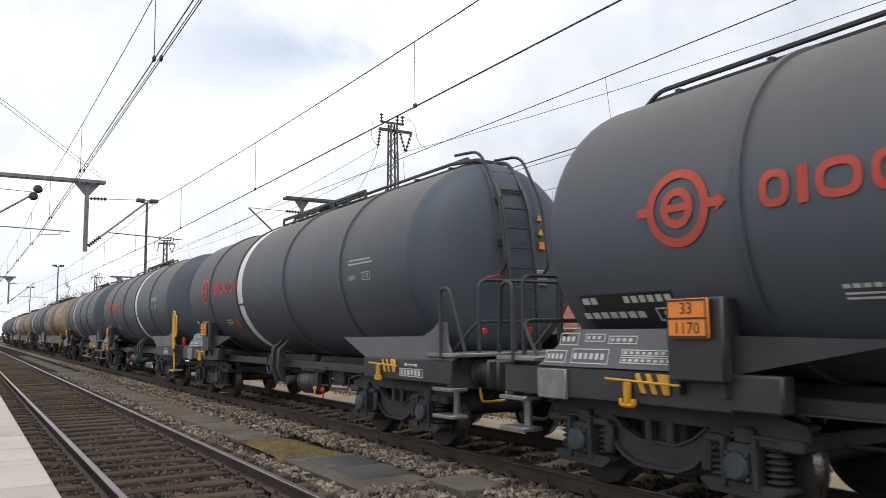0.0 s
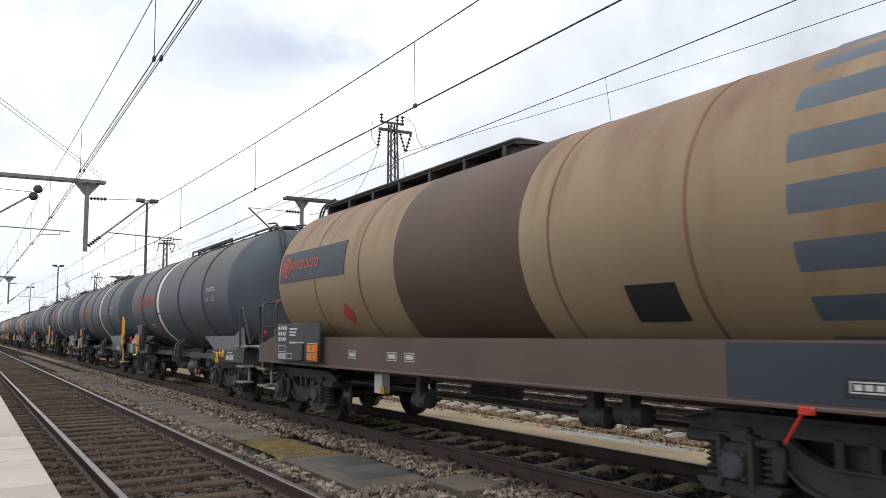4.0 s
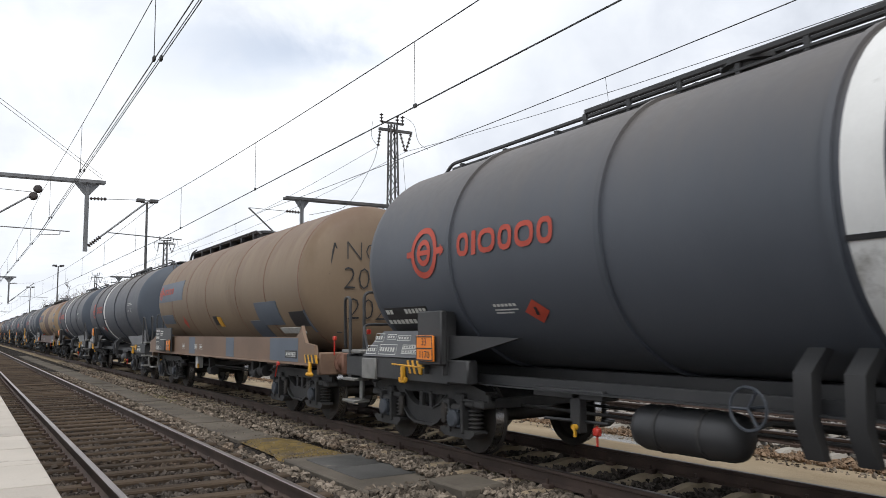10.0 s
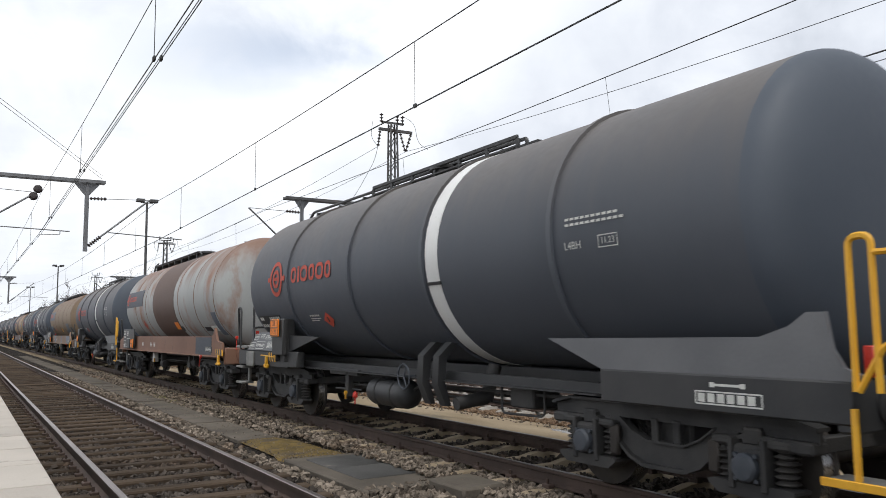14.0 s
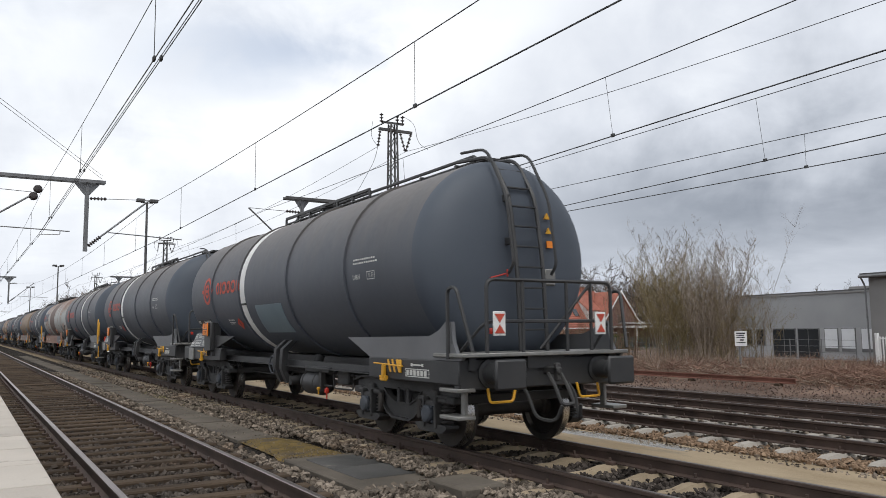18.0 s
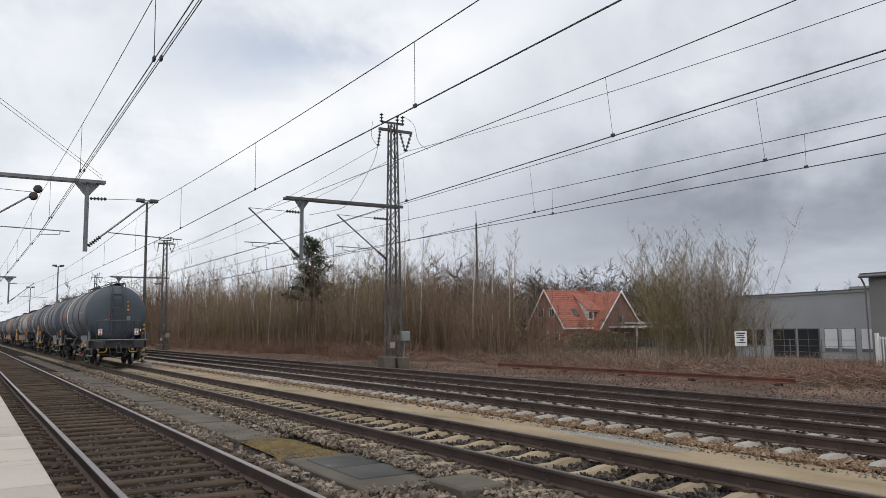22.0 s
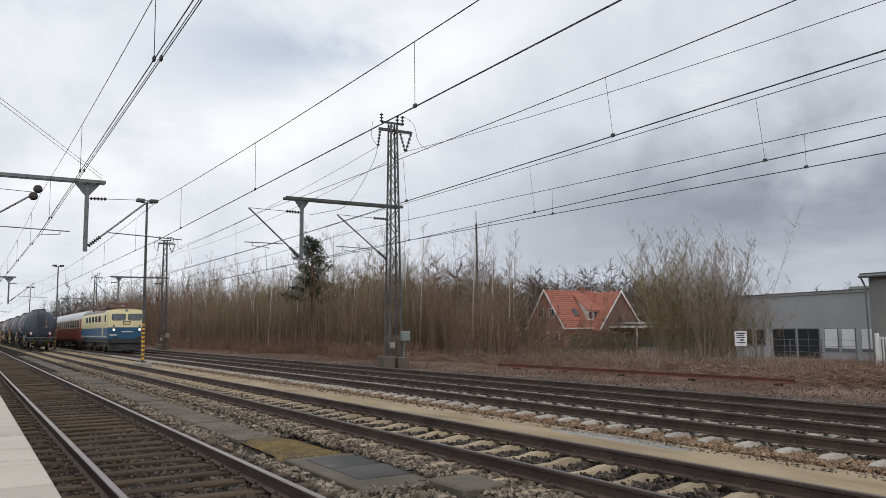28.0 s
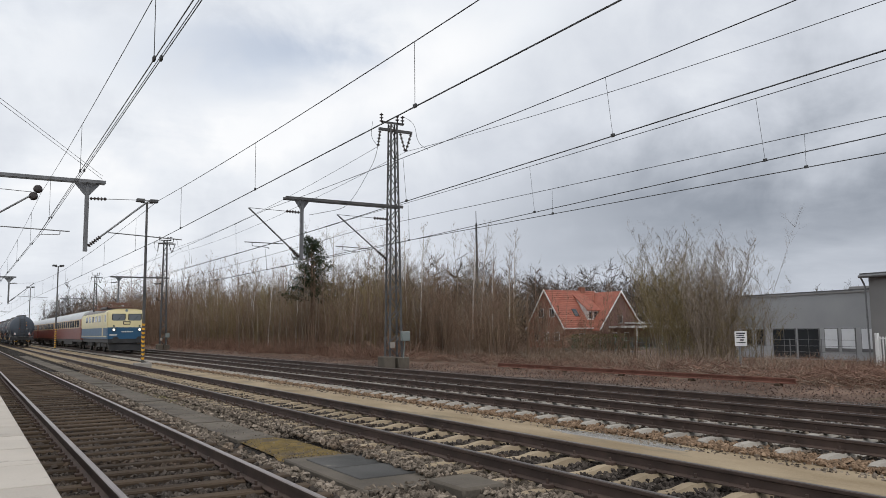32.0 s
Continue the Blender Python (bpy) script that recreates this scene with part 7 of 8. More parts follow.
def spots(seed, count, x0, x1, y0, y1, front=1.3):
    """Places on the verge, their ground and a rolling height between 0 and 1."""
    rng = np.random.default_rng(seed)
    y = rng.uniform(y0, y1, count)
    x = x0 + (x1 - x0) * rng.random(count) ** front
    z = np.interp(x, [g[0] for g in GROUND_X], [g[1] for g in GROUND_X]) - .1
    far = np.hypot(x, y)
    keep = (x < .745 * y) | (x > 60) | (y < 39)
    keep &= ~((x > .70 * y) & (x < 1.2 * y) & (far > 66) & (far < 135))   # garden, house and car park stay free
    x, y, z = x[keep], y[keep], z[keep]
    roll = .5 + .22 * np.sin(x * .55 + y * .31 + 1) + .18 * np.sin(y * .83 - x * .4) + .10 * np.sin(y * 2.1 + x * 1.3)
    return np.stack([x, y, z], 1), roll


class Wood:
    """Many tapered three-sided stems in one mesh, gathered as arrays."""

    def __init__(self):
        self.v, self.f = [], []

    def stem(self, pts, radii):
        k = len(self.v)
        for i, (p, r) in enumerate(zip(pts, radii)):
            for j in range(3):
                a = 2.094 * j + i * .3
                self.v.append((p[0] + r * math.cos(a), p[1] + r * math.sin(a), p[2]))
        for i in range(len(pts) - 1):
            for j in range(3):
                a, b = k + i * 3 + j, k + i * 3 + (j + 1) % 3
                self.f.append((a, b, b + 3, a + 3))

    def mesh(self, name):
        return quick_mesh(name, self.v, self.f)


def sapling(w, rng, x, y, z, h, twigs, r0, lean=.12, spread=.35, up=.9):
    """One stem with side twigs that point up and out."""
    n = 5
    dx, dy = rng.gauss(0, lean) * h, rng.gauss(0, lean) * h
    cx, cy = rng.gauss(0, .05) * h, rng.gauss(0, .05) * h
    pts = []
    for i in range(n + 1):
        s = i / n
        pts.append((x + dx * s * s + cx * math.sin(s * 3.1), y + dy * s * s + cy * math.sin(s * 3.1), z + h * s))
    w.stem(pts, [r0 * (1 - .85 * i / n) for i in range(n + 1)])
    for k in range(twigs):
        s = rng.uniform(.22, .98)
        i = min(int(s * n), n - 1)
        t = s * n - i
        b = [pts[i][c] + (pts[i + 1][c] - pts[i][c]) * t for c in range(3)]
        ln = h * spread * (1.15 - s) * rng.uniform(.5, 1.2) + .15
        a = rng.uniform(0, 6.283)
        u = rng.uniform(.55, 1.0) * up
        e = (b[0] + math.cos(a) * ln * .6, b[1] + math.sin(a) * ln * .6, b[2] + ln * u)
        m = [(b[c] + e[c]) / 2 + rng.uniform(-.06, .06) * ln for c in range(3)]
        rr = max(r0 * .34 * (1.1 - s), .006)
        w.stem([b, m, e], [rr, rr * .7, rr * .25])


def scatter_wood(name, label, mat, count, region, height, twigs, radius, seed, spread=.35, lean=.10, cleared=False):
    rng = random.Random(seed)
    w = Wood()
    for _ in range(count):
        x, y = region(rng)
        if cleared and x > .745 * y:
            continue
        h = height(rng, x, y)
        sapling(w, rng, x, y, ground_height(x, y) - .1, h, twigs, rng.uniform(*radius), lean, spread)
    me = w.mesh(name)
    me.materials.append(mat)
    ob = new(name, me)
    return tagged(ob, label, "thicket", kind="stuff")


def along(x0, x1, y0, y1, front=1.4):
    def region(rng):
        y = rng.uniform(y0, y1)
        return x0 + (x1 - x0) * rng.random() ** front, y
    return region


def grown(lo, hi, wave=.25, low_bias=1.0):
    def height(rng, x, y):
        return (lo + (hi - lo) * rng.random() ** low_bias) * (1 + wave * noise.noise((x * .11, y * .11, 3)) + wave * .6 * noise.noise((x * .5, y * .5, 9)))
    return height


def grove(name, label, mat, seed, count, box, low, high, kind, spread, width, lean=.05, rise=.9, trunk=.008, front=1.3, clear=.22, bias=1.4):
    """A stand of bare trees; kind: branches to a tree, twigs to a branch, ends to a twig."""
    base, roll = spots(seed, count, *box, front)
    grow = np.random.default_rng(seed + 500)
    h = (low + (high - low) * grow.random(len(base)) ** bias) * (.72 + .56 * roll)
    Blades(seed).trees(base, h, *kind, spread, width, lean, rise, clear, trunk).thing(name, mat, label)


grove("thicket_front", "dense brown thicket of bare saplings along the line", TWIG_BROWN, 1, 900, (23.8, 32, 46, 112), 3.0, 7.2, (11, 5, 2), .26, .009, .05, 1.2)
grove("thicket_poles", "slim grey bare stems standing in the thicket", TWIG_GREY, 2, 420, (23.6, 31, 46, 112), 3.8, 8.0, (9, 5, 3), .24, .008, .08, 1.0, .0052, clear=.45)
grove("thicket_far", "bare brown thicket farther down the line", TWIG_BROWN, 3, 620, (24, 40, 108, 230), 6.0, 12.0, (12, 5, 2), .26, .022, .05, 1.1)
grove("thicket_olive", "olive-brown willow saplings in the thicket", TWIG_OLIVE, 4, 560, (24.6, 33, 48, 108), 3.0, 7.0, (14, 6, 2), .28, .009, .06, 1.3)
grove("thicket_near", "dense bare thicket beside the mast", TWIG_BROWN, 5, 720, (26.5, 38, 37, 56), 2.0, 6.2, (11, 5, 2), .27, .007, .06, 1.2)
grove("thicket_near_poles", "slim grey bare stems beside the mast", TWIG_GREY, 6, 150, (27.0, 38, 38, 56), 3.4, 7.0, (9, 5, 3), .24, .007, .08, 1.0, .0052, clear=.45)
grove("tall_trees", "tall bare trees rising behind the thicket", TWIG_GREY, 7, 46, (31.0, 42.0, 60, 150), 8.0, 12.0, (26, 8, 4), .42, .012, .03, .5, .010, clear=.35)
grove("thicket_middle", "bare scrub in front of the house garden", TWIG_GREY, 8, 190, (34, 48, 50, 66), 1.2, 3.2, (12, 6, 2), .5, .008, .15, .9)
grove("verge_shrub_stems", "tangled arching stems of bare shrubs on the verge", TWIG_OLIVE, 9, 150, (35.0, 40.0, 29.0, 35.0), 3.0, 7.8, (15, 7, 3), .28, .006, .20, .8, .0024, 1.0, .15)
grove("verge_shrub_grey", "grey bare twigs of tall shrubs on the verge", TWIG_GREY, 10, 120, (35.2, 40.5, 29.0, 34.5), 3.4, 8.4, (13, 6, 3), .28, .006, .21, .8, .0024, 1.0, .15)
def dense(name, label, mat, seed, count, box, low, high, length, width, lean=.35):
    base, roll = spots(seed, count, *box)
    Blades(seed).fill(base, low + (high - low) * roll, length, width, lean).thing(name, mat, label)


dense("thicket_brown_mass", "hazy brown twigs low in the thicket", TWIG_BROWN, 32, 100000, (24.6, 32.0, 46, 112), 2.6, 6.0, .55, .009, .9)
dense("thicket_olive_mass", "hazy olive-brown twigs inside the thicket", TWIG_OLIVE, 31, 50000, (25.5, 33.0, 46, 112), 3.2, 7.2, .55, .009, .9)
dense("thicket_base", "red-brown undergrowth at the foot of the thicket", BRAMBLE, 33, 45000, (22.8, 28.0, 44, 118), .7, 1.9, .5, .012, .5)
dense("thicket_brown_near", "hazy brown twigs beside the mast", TWIG_BROWN, 35, 90000, (27.5, 38.0, 37, 56), 2.0, 5.8, .42, .008, .9)
dense("thicket_distance", "hazy brown twigs of the far thicket", TWIG_BROWN, 36, 60000, (25.0, 40.0, 110, 260), 5.0, 11.5, 1.0, .028, .8)
dense("garden_scrub", "hazy grey-brown twigs before the garden", DARK_WOOD, 37, 12000, (40.0, 54.0, 50, 66), .4, 1.5, .5, .012, .6)
grove("far_wood", "distant bare wood behind the houses", DARK_WOOD, 38, 560, (62.0, 150.0, 112, 215), 10.0, 14.0, (18, 7, 2), .46, .055, .03, .42, .010, 1.0, .3, .7)
dense("far_wood_haze", "hazy dark crowns of the distant wood", DARK_WOOD, 43, 150000, (64.0, 140.0, 116, 200), 8.0, 13.8, .9, .055, 1.0)
grove("far_wood_low", "distant undergrowth of the wood", DARK_WOOD, 39, 420, (64, 140, 100, 200), 4.0, 8.5, (16, 7, 2), .5, .035, .08, .7, front=1.0, clear=.08)
grove("far_wood_right", "distant bare trees behind the halls", DARK_WOOD, 40, 340, (110, 170, 50, 112), 6.5, 9.2, (15, 6, 2), .46, .045, .04, .6, front=1.0, clear=.2)
grove("line_end_wood", "distant bare trees beside the far end of the line", DARK_WOOD, 42, 260, (24, 60, 200, 330), 9.0, 14.0, (14, 5, 2), .38, .06, .04, .7)
dense("verge_tangle", "tangled red-brown bramble canes and dead grass on the verge", BRAMBLE, 51, 70000, (23.6, 47.0, 12, 56), .10, .75, .38, .010, 1.6)
dense("verge_litter", "grey-brown litter of twigs on the verge", TWIG_GREY, 52, 26000, (23.4, 46.0, 12, 52), .04, .6, .34, .009, 2.0)
scatter_wood("brush_heaps", "grey-brown heaps of cut brush on the verge", TWIG_GREY, 1400, along(25.0, 40.0, 20, 44, 1.0), grown(.3, 1.0), 6, (.010, .020), 14, .9, .9)
scatter_wood("bramble_verge", "low red-brown brambles and dead stalks on the verge", BRAMBLE, 2500, along(23.4, 44.0, 12, 54, 1.0), grown(.2, .75), 5, (.009, .019), 6, .9, .8)
scatter_wood("bramble_right", "low red-brown brambles before the halls", BRAMBLE, 1500, along(30.0, 47.0, 8, 32, .9), grown(.3, 1.05), 6, (.009, .019), 7, .8, .7)
scatter_wood("bramble_line", "dead stalks along the edge of the grit strip", BRAMBLE, 1600, along(18.7, 24.0, 12, 110, .8), grown(.08, .32), 4, (.005, .010), 8, .7, .5)


def bare_tree(label, x, y, h, stems, twigs, r, seed, bark, twig, lean=.12, spread=.42, name="bare_tree"):
    rng = random.Random(seed)
    p = thing(name, label, "tree" if name != "shrub" else "shrub", "bare trees on the verge")
    z = ground_height(x, y) - .15
    for k in range(stems):
        a = 2 * math.pi * k / max(stems, 1) + rng.uniform(-.4, .4)
        off = .12 * (stems > 1)
        hh = h * rng.uniform(.72, 1.0) if stems > 1 else h
        dx, dy = (math.cos(a) * lean + rng.gauss(0, .03)) * hh, (math.sin(a) * lean + rng.gauss(0, .03)) * hh
        n = 7
        pts = [(x + math.cos(a) * off + dx * (i / n) ** 1.3 + rng.uniform(-.04, .04), y + math.sin(a) * off + dy * (i / n) ** 1.3 + rng.uniform(-.04, .04), z + hh * i / n) for i in range(n + 1)]
        part("trunk", Shape().tube(pts, [r * (1 - .88 * i / n) for i in range(n + 1)], 6), bark, p)
        w = Wood()
        for _ in range(twigs):
            s = rng.uniform(.25, .99)
            i = min(int(s * n), n - 1)
            t = s * n - i
            b = [pts[i][c] + (pts[i + 1][c] - pts[i][c]) * t for c in range(3)]
            ln = hh * spread * (1.12 - s) * rng.uniform(.5, 1.1) + .25
            ang, u = rng.uniform(0, 6.283), rng.uniform(.55, 1.0)
            e = [b[0] + math.cos(ang) * ln * .55, b[1] + math.sin(ang) * ln * .55, b[2] + ln * u]
            m = [(b[c] + e[c]) / 2 + rng.uniform(-.06, .06) * ln for c in range(3)]
            rr = max(r * .35 * (1.1 - s), .008)
            w.stem([b, m, e], [rr, rr * .7, rr * .25])
            for _ in range(5):
                q = rng.uniform(.3, 1)
                c0 = [b[c] + (e[c] - b[c]) * q for c in range(3)]
                l2, a2 = ln * .38 * rng.uniform(.5, 1.2), rng.uniform(0, 6.283)
                c1 = [c0[0] + math.cos(a2) * l2 * .5, c0[1] + math.sin(a2) * l2 * .5, c0[2] + l2 * rng.uniform(.3, .95)]
                w.stem([c0, c1], [max(rr * .45, .006), .003])
        me = w.mesh("crown")
        me.materials.append(twig)
        part("crown", me, twig, p)
    return p


BIRCHES = [(27.0, 47.5, 9.5, 21), (29.8, 45.0, 8.8, 22), (32.0, 47.6, 10.2, 23), (34.0, 46.2, 9.6, 24), (26.0, 57.0, 9.0, 25), (25.0, 66.0, 9.0, 26), (25.5, 80.0, 9.5, 27), (24.5, 72.0, 8.0, 28), (28.5, 52.0, 9.8, 29),
           (25.0, 92.0, 9.5, 30), (31.0, 42.5, 7.5, 33), (29.0, 41.5, 6.6, 34)]
for x, y, h, seed in BIRCHES:
    bare_tree("slender bare birch with pale bark in the thicket", x, y, h, 1, 44, .075, seed, BIRCH_BARK, TWIG_GREY, .04, .34, "birch_tree")
for x, y, h, n, seed, twig in ((37.2, 33.5, 8.8, 13, 41, TWIG_OLIVE), (35.4, 30.0, 7.9, 11, 42, TWIG_GREY), (38.2, 30.8, 8.0, 12, 43, TWIG_GREY), (35.6, 33.6, 7.4, 10, 44, TWIG_OLIVE), (39.5, 37.0, 8.0, 9, 45, TWIG_OLIVE), (42.5, 52.5, 4.6, 5, 46, TWIG_GREY)):
    bare_tree("tall many-stemmed bare shrub on the verge", x, y, h, n, 34, .022, seed, TWIG_GREY, twig, .24, .32, "shrub")


bare_tree("small round-headed bare tree before the house", 49.6, 62.8, 5.6, 1, 90, .10, 47, TWIG_GREY, DARK_WOOD, .02, .62)


def pine(x, y, h, seed):
    rng = random.Random(seed)
    p = thing("pine_tree", "dark green pine standing above the thicket", "tree")
    z = ground_height(x, y) - .2
    part("trunk", Shape().tube([(x, y, z), (x + .1, y, z + h * .5), (x, y, z + h)], [.16, .11, .03], 8), PINE_BARK, p)
    for k in range(26):
        s = .45 + .53 * k / 25
        a = k * 2.4 + rng.uniform(-.4, .4)
        ln = ((1.05 - s) * h * .36 + .4) * rng.uniform(.6, 1.25)
        bz = z + h * s
        tip = (x + math.cos(a) * ln, y + math.sin(a) * ln, bz + ln * .25)
        lb = part("limb", Shape().tube([(x, y, bz), tip], [.04, .015], 5), PINE_BARK, p)
        w = Wood()
        for _ in range(190):
            q = rng.uniform(.25, 1.05)
            c = [x + (tip[0] - x) * q + rng.gauss(0, .2), y + (tip[1] - y) * q + rng.gauss(0, .2), bz + (tip[2] - bz) * q + rng.gauss(0, .22)]
            e = [c[0] + rng.gauss(0, .11), c[1] + rng.gauss(0, .11), c[2] + rng.uniform(.02, .2)]
            w.stem([c, e], [.045, .008])
        me = w.mesh("needles")
        me.materials.append(NEEDLES)
        part("needles", me, NEEDLES, lb)


pine(24.6, 61.5, 9.8, 3)

rng = random.Random(77)
w = Wood()
for _ in range(5000):
    x, y = rng.uniform(70.5, 80.0), 82.0 + rng.gauss(0, .5)
    z = rng.uniform(-1.2, .75)
    w.stem([(x, y, z), (x + rng.gauss(0, .1), y + rng.gauss(0, .1), z + rng.uniform(.02, .15))], [.08, .02])
hm = w.mesh("garden_hedge")
hm.materials.append(HEDGE)
tagged(new("garden_hedge", hm), "clipped dull green garden hedge before the house", "hedge")

for k, (x, y, a, L) in enumerate(((31.5, 24.5, 60, 3.2), (29.6, 22.8, 75, 2.2), (25.5, 62.0, 20, 2.4), (36.0, 18.5, 40, 2.0))):
    lg = tagged(new("dead_branch", Shape().tube([(-L / 2, 0, 0), (0, .12, .1), (L / 2, 0, .05)], [.05, .045, .02], 6).mesh("dead_branch")), "pale bare dead branch lying in the brambles", "branch")
    lg.data.materials.append(PALE_LOG)
    lg.matrix_basis = pose(x, y, ground_height(x, y) + .25, 0, 0, a)


# ---- pieces of floors and track beds ----
def concrete_sleeper(mat):
    prof = [(-1.3, -0.40), (-1.3, -0.215), (-1.22, -0.185), (-1.05, -0.174), (-0.52, -0.174), (-0.3, -0.215), (0.3, -0.215), (0.52, -0.174), (1.05, -0.174), (1.22, -0.185),
            (1.3, -0.215), (1.3, -0.40)]
    vs, fs = [], []
    n = len(prof)
    for y, k in ((-0.115, 1), (-0.066, 0), (0.066, 0), (0.115, 1)):
        for x, z in prof:
            vs.append((x, y, z - (0.075 if k and z > -0.3 else 0)))
    for j in range(3):
        for i in range(n - 1):
            fs.append((j * n + i, j * n + i + 1, (j + 1) * n + i + 1, (j + 1) * n + i))
    fs += [tuple(range(n)), tuple(range(3 * n, 4 * n))[::-1]]
    me = Shape().add(vs, fs).mesh("sleeper", 30)
    me.materials.append(mat)
    return me


def wooden_sleeper():
    s = Shape().box(-1.3, 1.3, -0.11, 0.11, -0.36, -0.168, 0.02)
    me = s.mesh("sleeper", 30)
    me.materials.append(WOOD_SLEEPER)
    return me


def lay_sleepers(number, me, first, gap, count):
    for k in range(count):
        y = first + gap * k
        ob = new("sleeper", me)
        ob.parent = tracks[number]
        ob.matrix_basis = pose(TRACKS[number] + random.uniform(-0.015, 0.015), y + random.uniform(-0.01, 0.01), random.uniform(-0.012, 0.0), 0, 0,
                               0 + random.uniform(-0.5, 0.5))
    rest = Shape()
    src = [tuple(v.co) for v in me.vertices], [tuple(p.vertices) for p in me.polygons]
    for k in range(count, count + 130):
        y = first + gap * k
        m = pose(TRACKS[number], y, 0, 0, 0, 0)
        rest.add([m @ Vector(v) for v in src[0]], src[1])
    ob = new("far_sleepers", quick_mesh("far_sleepers", rest.v, rest.f))
    ob.data.materials.append(me.materials[0])
    ob.parent = tracks[number]
    tagged(ob, kind="stuff")
    # chairs and clips that hold the rails
    clips = Shape()
    for k in range(min(count, 70)):
        y = first + gap * k
        for s in (-1, 1):
            for e in (-1, 1):
                x = TRACKS[number] + s * HALF_GAUGE + e * 0.105
                clips.box(x - 0.045, x + 0.045, y - 0.06, y + 0.06, -0.19, -0.135, 0.01)
                clips.cyl((x + e * 0.01, y, -0.14), (x + e * 0.01, y, -0.085), 0.018, n=6)
    ob = part("rail_clips", clips.mesh("rail_clips", 0), RAIL_SIDE, tracks[number], "rusty rail chairs and bolts")
    tagged(ob, kind="stuff")


lay_sleepers(0, wooden_sleeper(), -1.2, 0.66, 150)
lay_sleepers(1, concrete_sleeper(CONCRETE_SLEEPER), SLEEPER_PHASE, 0.69, 140)
lay_sleepers(2, concrete_sleeper(PALE_SLEEPER), 0.35, 0.69, 140)
lay_sleepers(3, concrete_sleeper(PALE_SLEEPER), 0.6, 0.69, 140)


def platform_slabs():
    k, y = 0, -10.0
    shapes = {}
    while y < 115:
        long = 1.0
        for x0, x1 in ((-0.433, PLATFORM_X), (-1.43, -0.44), (-2.43, -1.44)):
            key = (x0, x1)
            if key not in shapes:
                me = Shape().box(x0, x1, 0.009, long - 0.009, PLATFORM_Z - 0.085, PLATFORM_Z, 0.008).mesh("slab")
                me.materials.append(PLATFORM_SLAB)
                shapes[key] = me
            if y < 60 or x1 > 0:
                ob = new("slab", shapes[key])
                ob.parent = platform
                ob.matrix_basis = pose(0, y, random.uniform(-0.002, 0.002), 0, 0, 0)
        y += long


platform_slabs()


def stones(name, count, place, low, high, mat, label, parent=None):
    """Loose broken stones: eight-sided lumps of random shape and turn."""
    rng = np.random.default_rng(len(name) + count)
    base = np.array([(1, 0, 0), (-1, 0, 0), (0, 1, 0), (0, -1, 0), (0, 0, 1), (0, 0, -1), (.62, .62, .5), (-.6, -.6, .55), (.6, -.62, -.5), (-.62, .6, -.5)], float)
    tri = np.array([(0, 2, 6), (2, 4, 6), (4, 0, 6), (1, 3, 7), (3, 4, 7), (4, 1, 7), (0, 3, 8), (3, 5, 8), (5, 0, 8), (1, 2, 9), (2, 5, 9), (5, 1, 9), (2, 1, 4), (3, 0, 4), (0, 5, 2), (1, 5, 3)])
    pts = np.array(place(rng, count))
    count = len(pts)
    size = rng.uniform(low, high, (count, 1)) * rng.uniform(0.75, 1.35, (count, 3))
    v = base[None] * rng.uniform(0.7, 1.15, (count, len(base), 1)) * size[:, None, :]
    q = rng.normal(size=(count, 4))
    q /= np.linalg.norm(q, axis=1, keepdims=True)
    w, x, y, z = q.T
    R = np.stack([np.stack([1 - 2 * (y * y + z * z), 2 * (x * y - z * w), 2 * (x * z + y * w)], -1),
                  np.stack([2 * (x * y + z * w), 1 - 2 * (x * x + z * z), 2 * (y * z - x * w)], -1),
                  np.stack([2 * (x * z - y * w), 2 * (y * z + x * w), 1 - 2 * (x * x + y * y)], -1)], 1)
    v = np.einsum("nij,nkj->nki", R, v) + pts[:, None, :]
    f = tri[None] + (np.arange(count) * len(base))[:, None, None]
    me = quick_mesh(name, v.reshape(-1, 3).tolist(), f.reshape(-1, 3).tolist())
    me.materials.append(mat)
    ob = new(name, me)
    return tagged(ob, label, "ballast", kind="stuff")


def strip_places(x0, x1, y0, y1, z, power=1.7, avoid=()):
    """Places on a strip along the line, thinning out with distance."""
    def place(rng, count):
        y = y0 + (y1 - y0) * rng.random(count) ** power
        x = rng.uniform(x0, x1, count)
        keep = np.ones(count, bool)
        for a0, a1, b0, b1 in avoid:
            keep &= ~((x > a0) & (x < a1) & (y > b0) & (y < b1))
        x, y = x[keep], y[keep]
        return np.stack([x, y, z + rng.uniform(-0.02, 0.02, len(x))], 1)
    return place


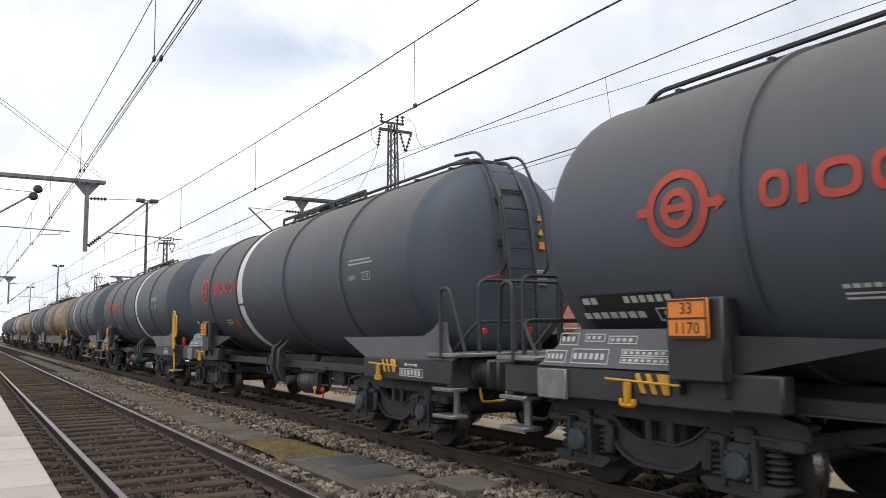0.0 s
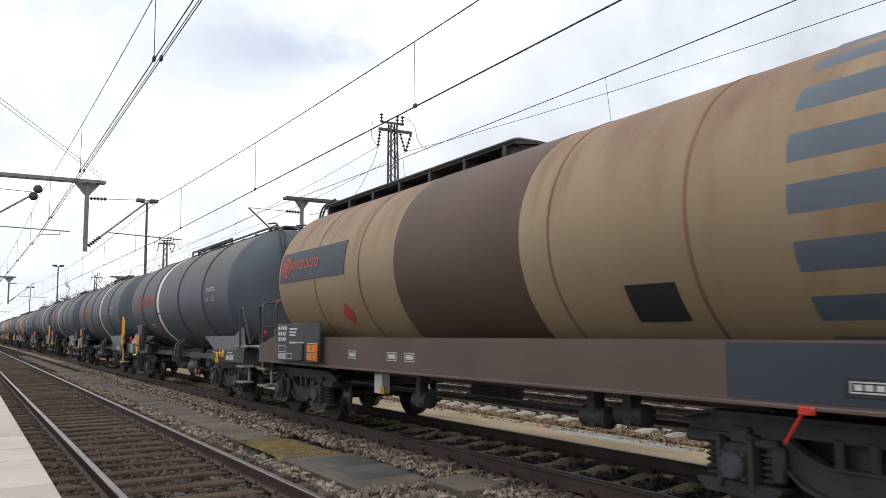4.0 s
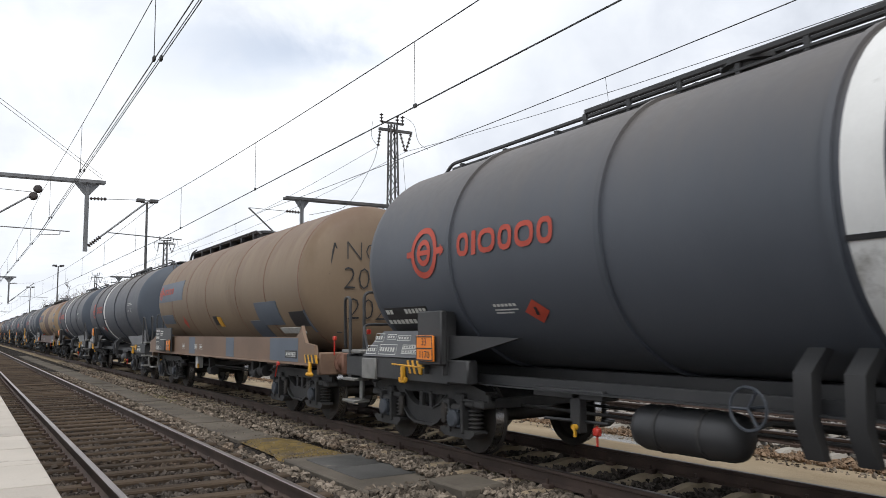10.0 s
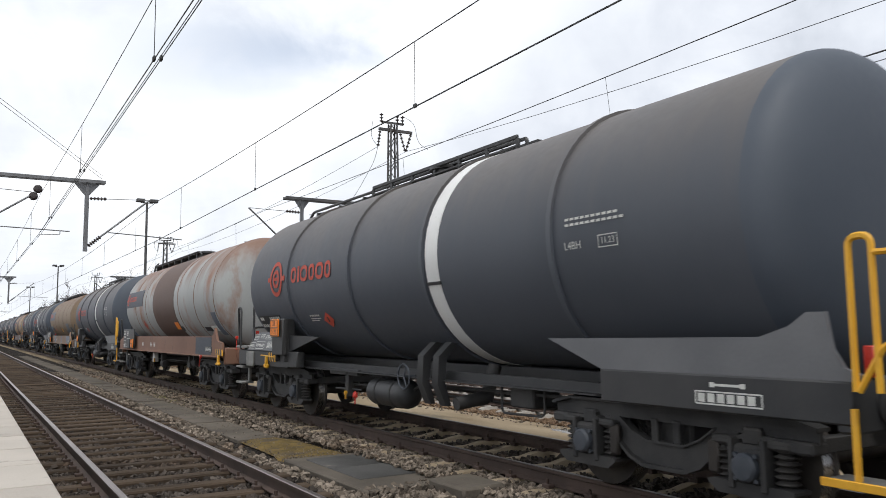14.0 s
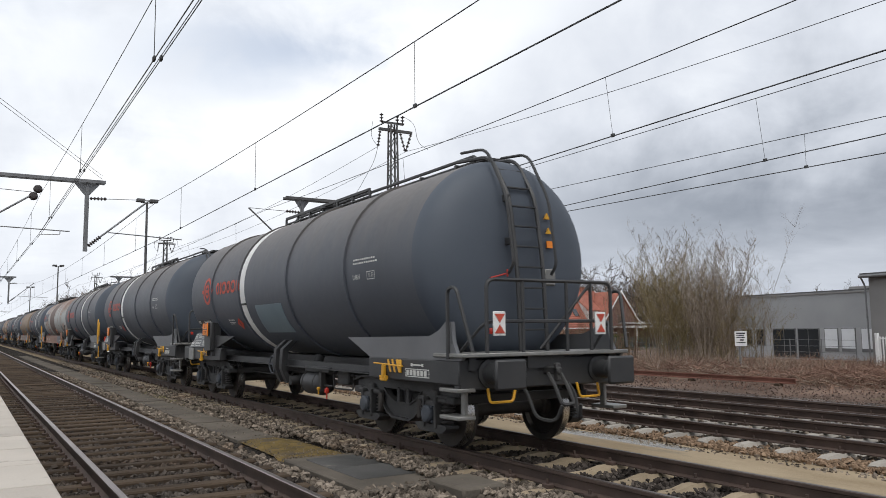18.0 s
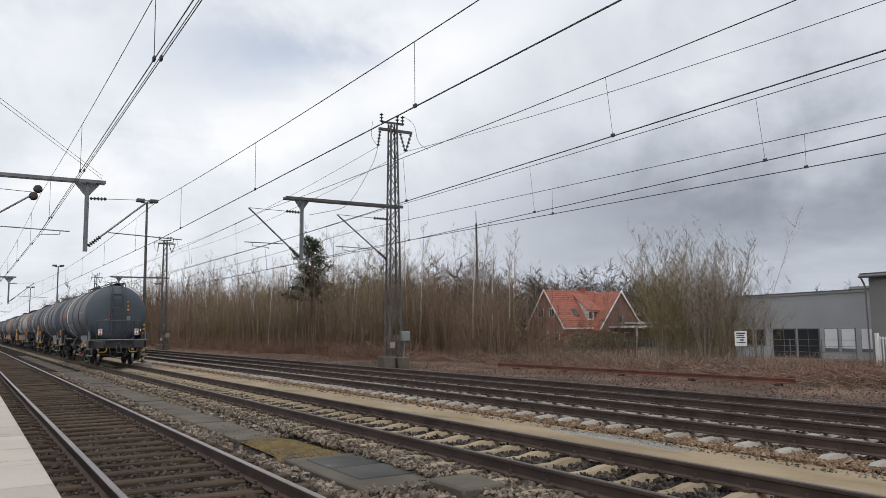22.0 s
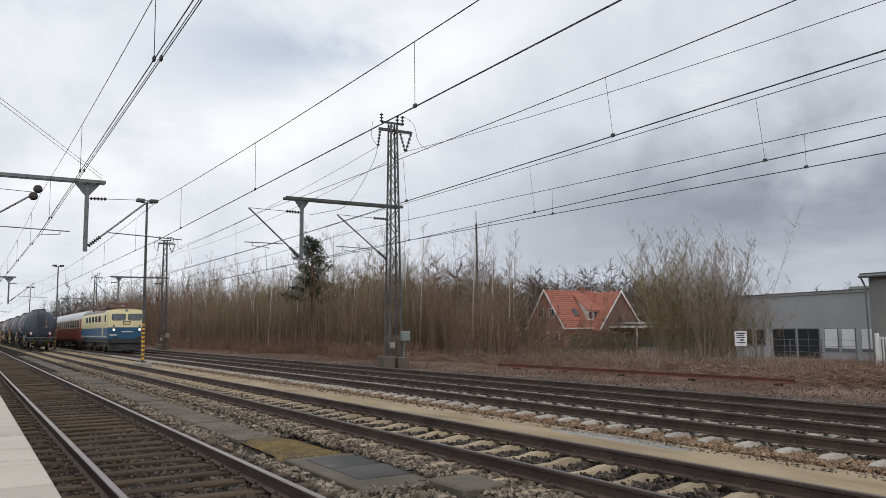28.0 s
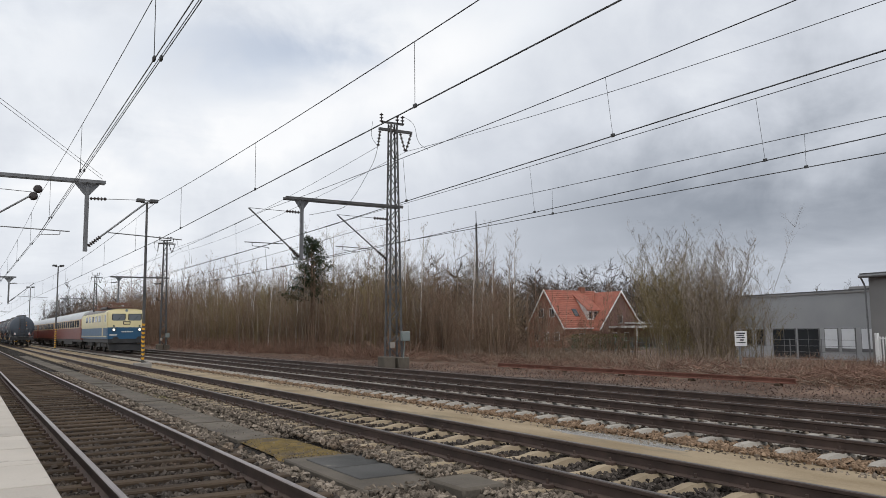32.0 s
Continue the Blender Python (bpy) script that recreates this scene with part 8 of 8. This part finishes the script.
KEEP_OUT = [(3.85, 5.18, 8.45, 13.5), (4.7, 5.35, 7.3, 8.15), (3.98, 4.72, 13.5, 90)]
stones("near_track_stones", 38000, strip_places(0.6, 3.5, 4.0, 50, -0.235, 1.9), 0.020, 0.046, DARK_STONES, "broken ballast stones between the wooden sleepers")
stones("strip_stones", 15000, strip_places(3.2, 5.35, 4.5, 42, -0.28, avoid=KEEP_OUT), 0.028, 0.055, STONES, "loose broken stones between the two near tracks")
stones("shoulder_stones", 12000, strip_places(4.95, 5.62, 3.0, 54, -0.212, 1.7), 0.020, 0.038, STONES, "ballast shoulder that half buries the sleeper ends")
stones("train_track_stones", 22000, strip_places(5.55, 7.8, 3.0, 54, -0.258, 1.7), 0.022, 0.044, DARK_STONES, "broken ballast stones between the concrete sleepers")
stones("scattered_grit", 1800, strip_places(3.95, 5.1, 10.9, 30, -0.256, 2.2), 0.004, 0.012, STONES, "scattered grit on the moss and the duct lids")
stones("path_edge_stones", 4200, lambda rng, n: np.concatenate([strip_places(7.72, 8.08, 4.0, 50, -0.275)(rng, n // 2), strip_places(9.35, 9.8, 4.0, 50, -0.280)(rng, n // 2)]), 0.010, 0.034, STONES, "stray stones along the edges of the sandy path")
stones("edge_stones", 11000, strip_places(9.72, 10.38, 4.0, 50, -0.255), 0.015, 0.042, RUSTY_STONES, "rust-stained ballast stones at the edge of the sandy path")
stones("far_track_stones", 12000, strip_places(10.2, 16.2, 4.0, 70, -0.235), 0.022, 0.045, STONES, "broken ballast stones of the far tracks")
stones("grit_stones", 6500, strip_places(16.2, 22.0, 8.0, 60, -0.25, 1.4), 0.012, 0.032, RED_STONES, "small red-brown stones on the verge beside the far track")
stones("pale_stones", 5000, strip_places(12.35, 13.5, 4.0, 50, -0.215), 0.022, 0.042, PALE_STONES, "pale fresh ballast stones between the far tracks")


# ---- what moves: the train rolls away, its wheels turn ----
def motions():
    ends = [k * 0.5 for k in range(65)]
    turns = [k / 15 for k in range(481)]
    rolled = [train_travel(t) / 0.462 for t in turns]
    for i, middle, w in TRAIN:
        walk(w, [(t, place_of(middle, t)) for t in ends])
        for b in w.children:
            for o in b.children:
                if o.name.startswith("wheelset"):
                    x, y, z = o.location
                    walk(o, [(t, Matrix.Translation((x, y, z)) @ Matrix.Rotation(-a, 4, "X")) for t, a in zip(turns, rolled)])


motions()
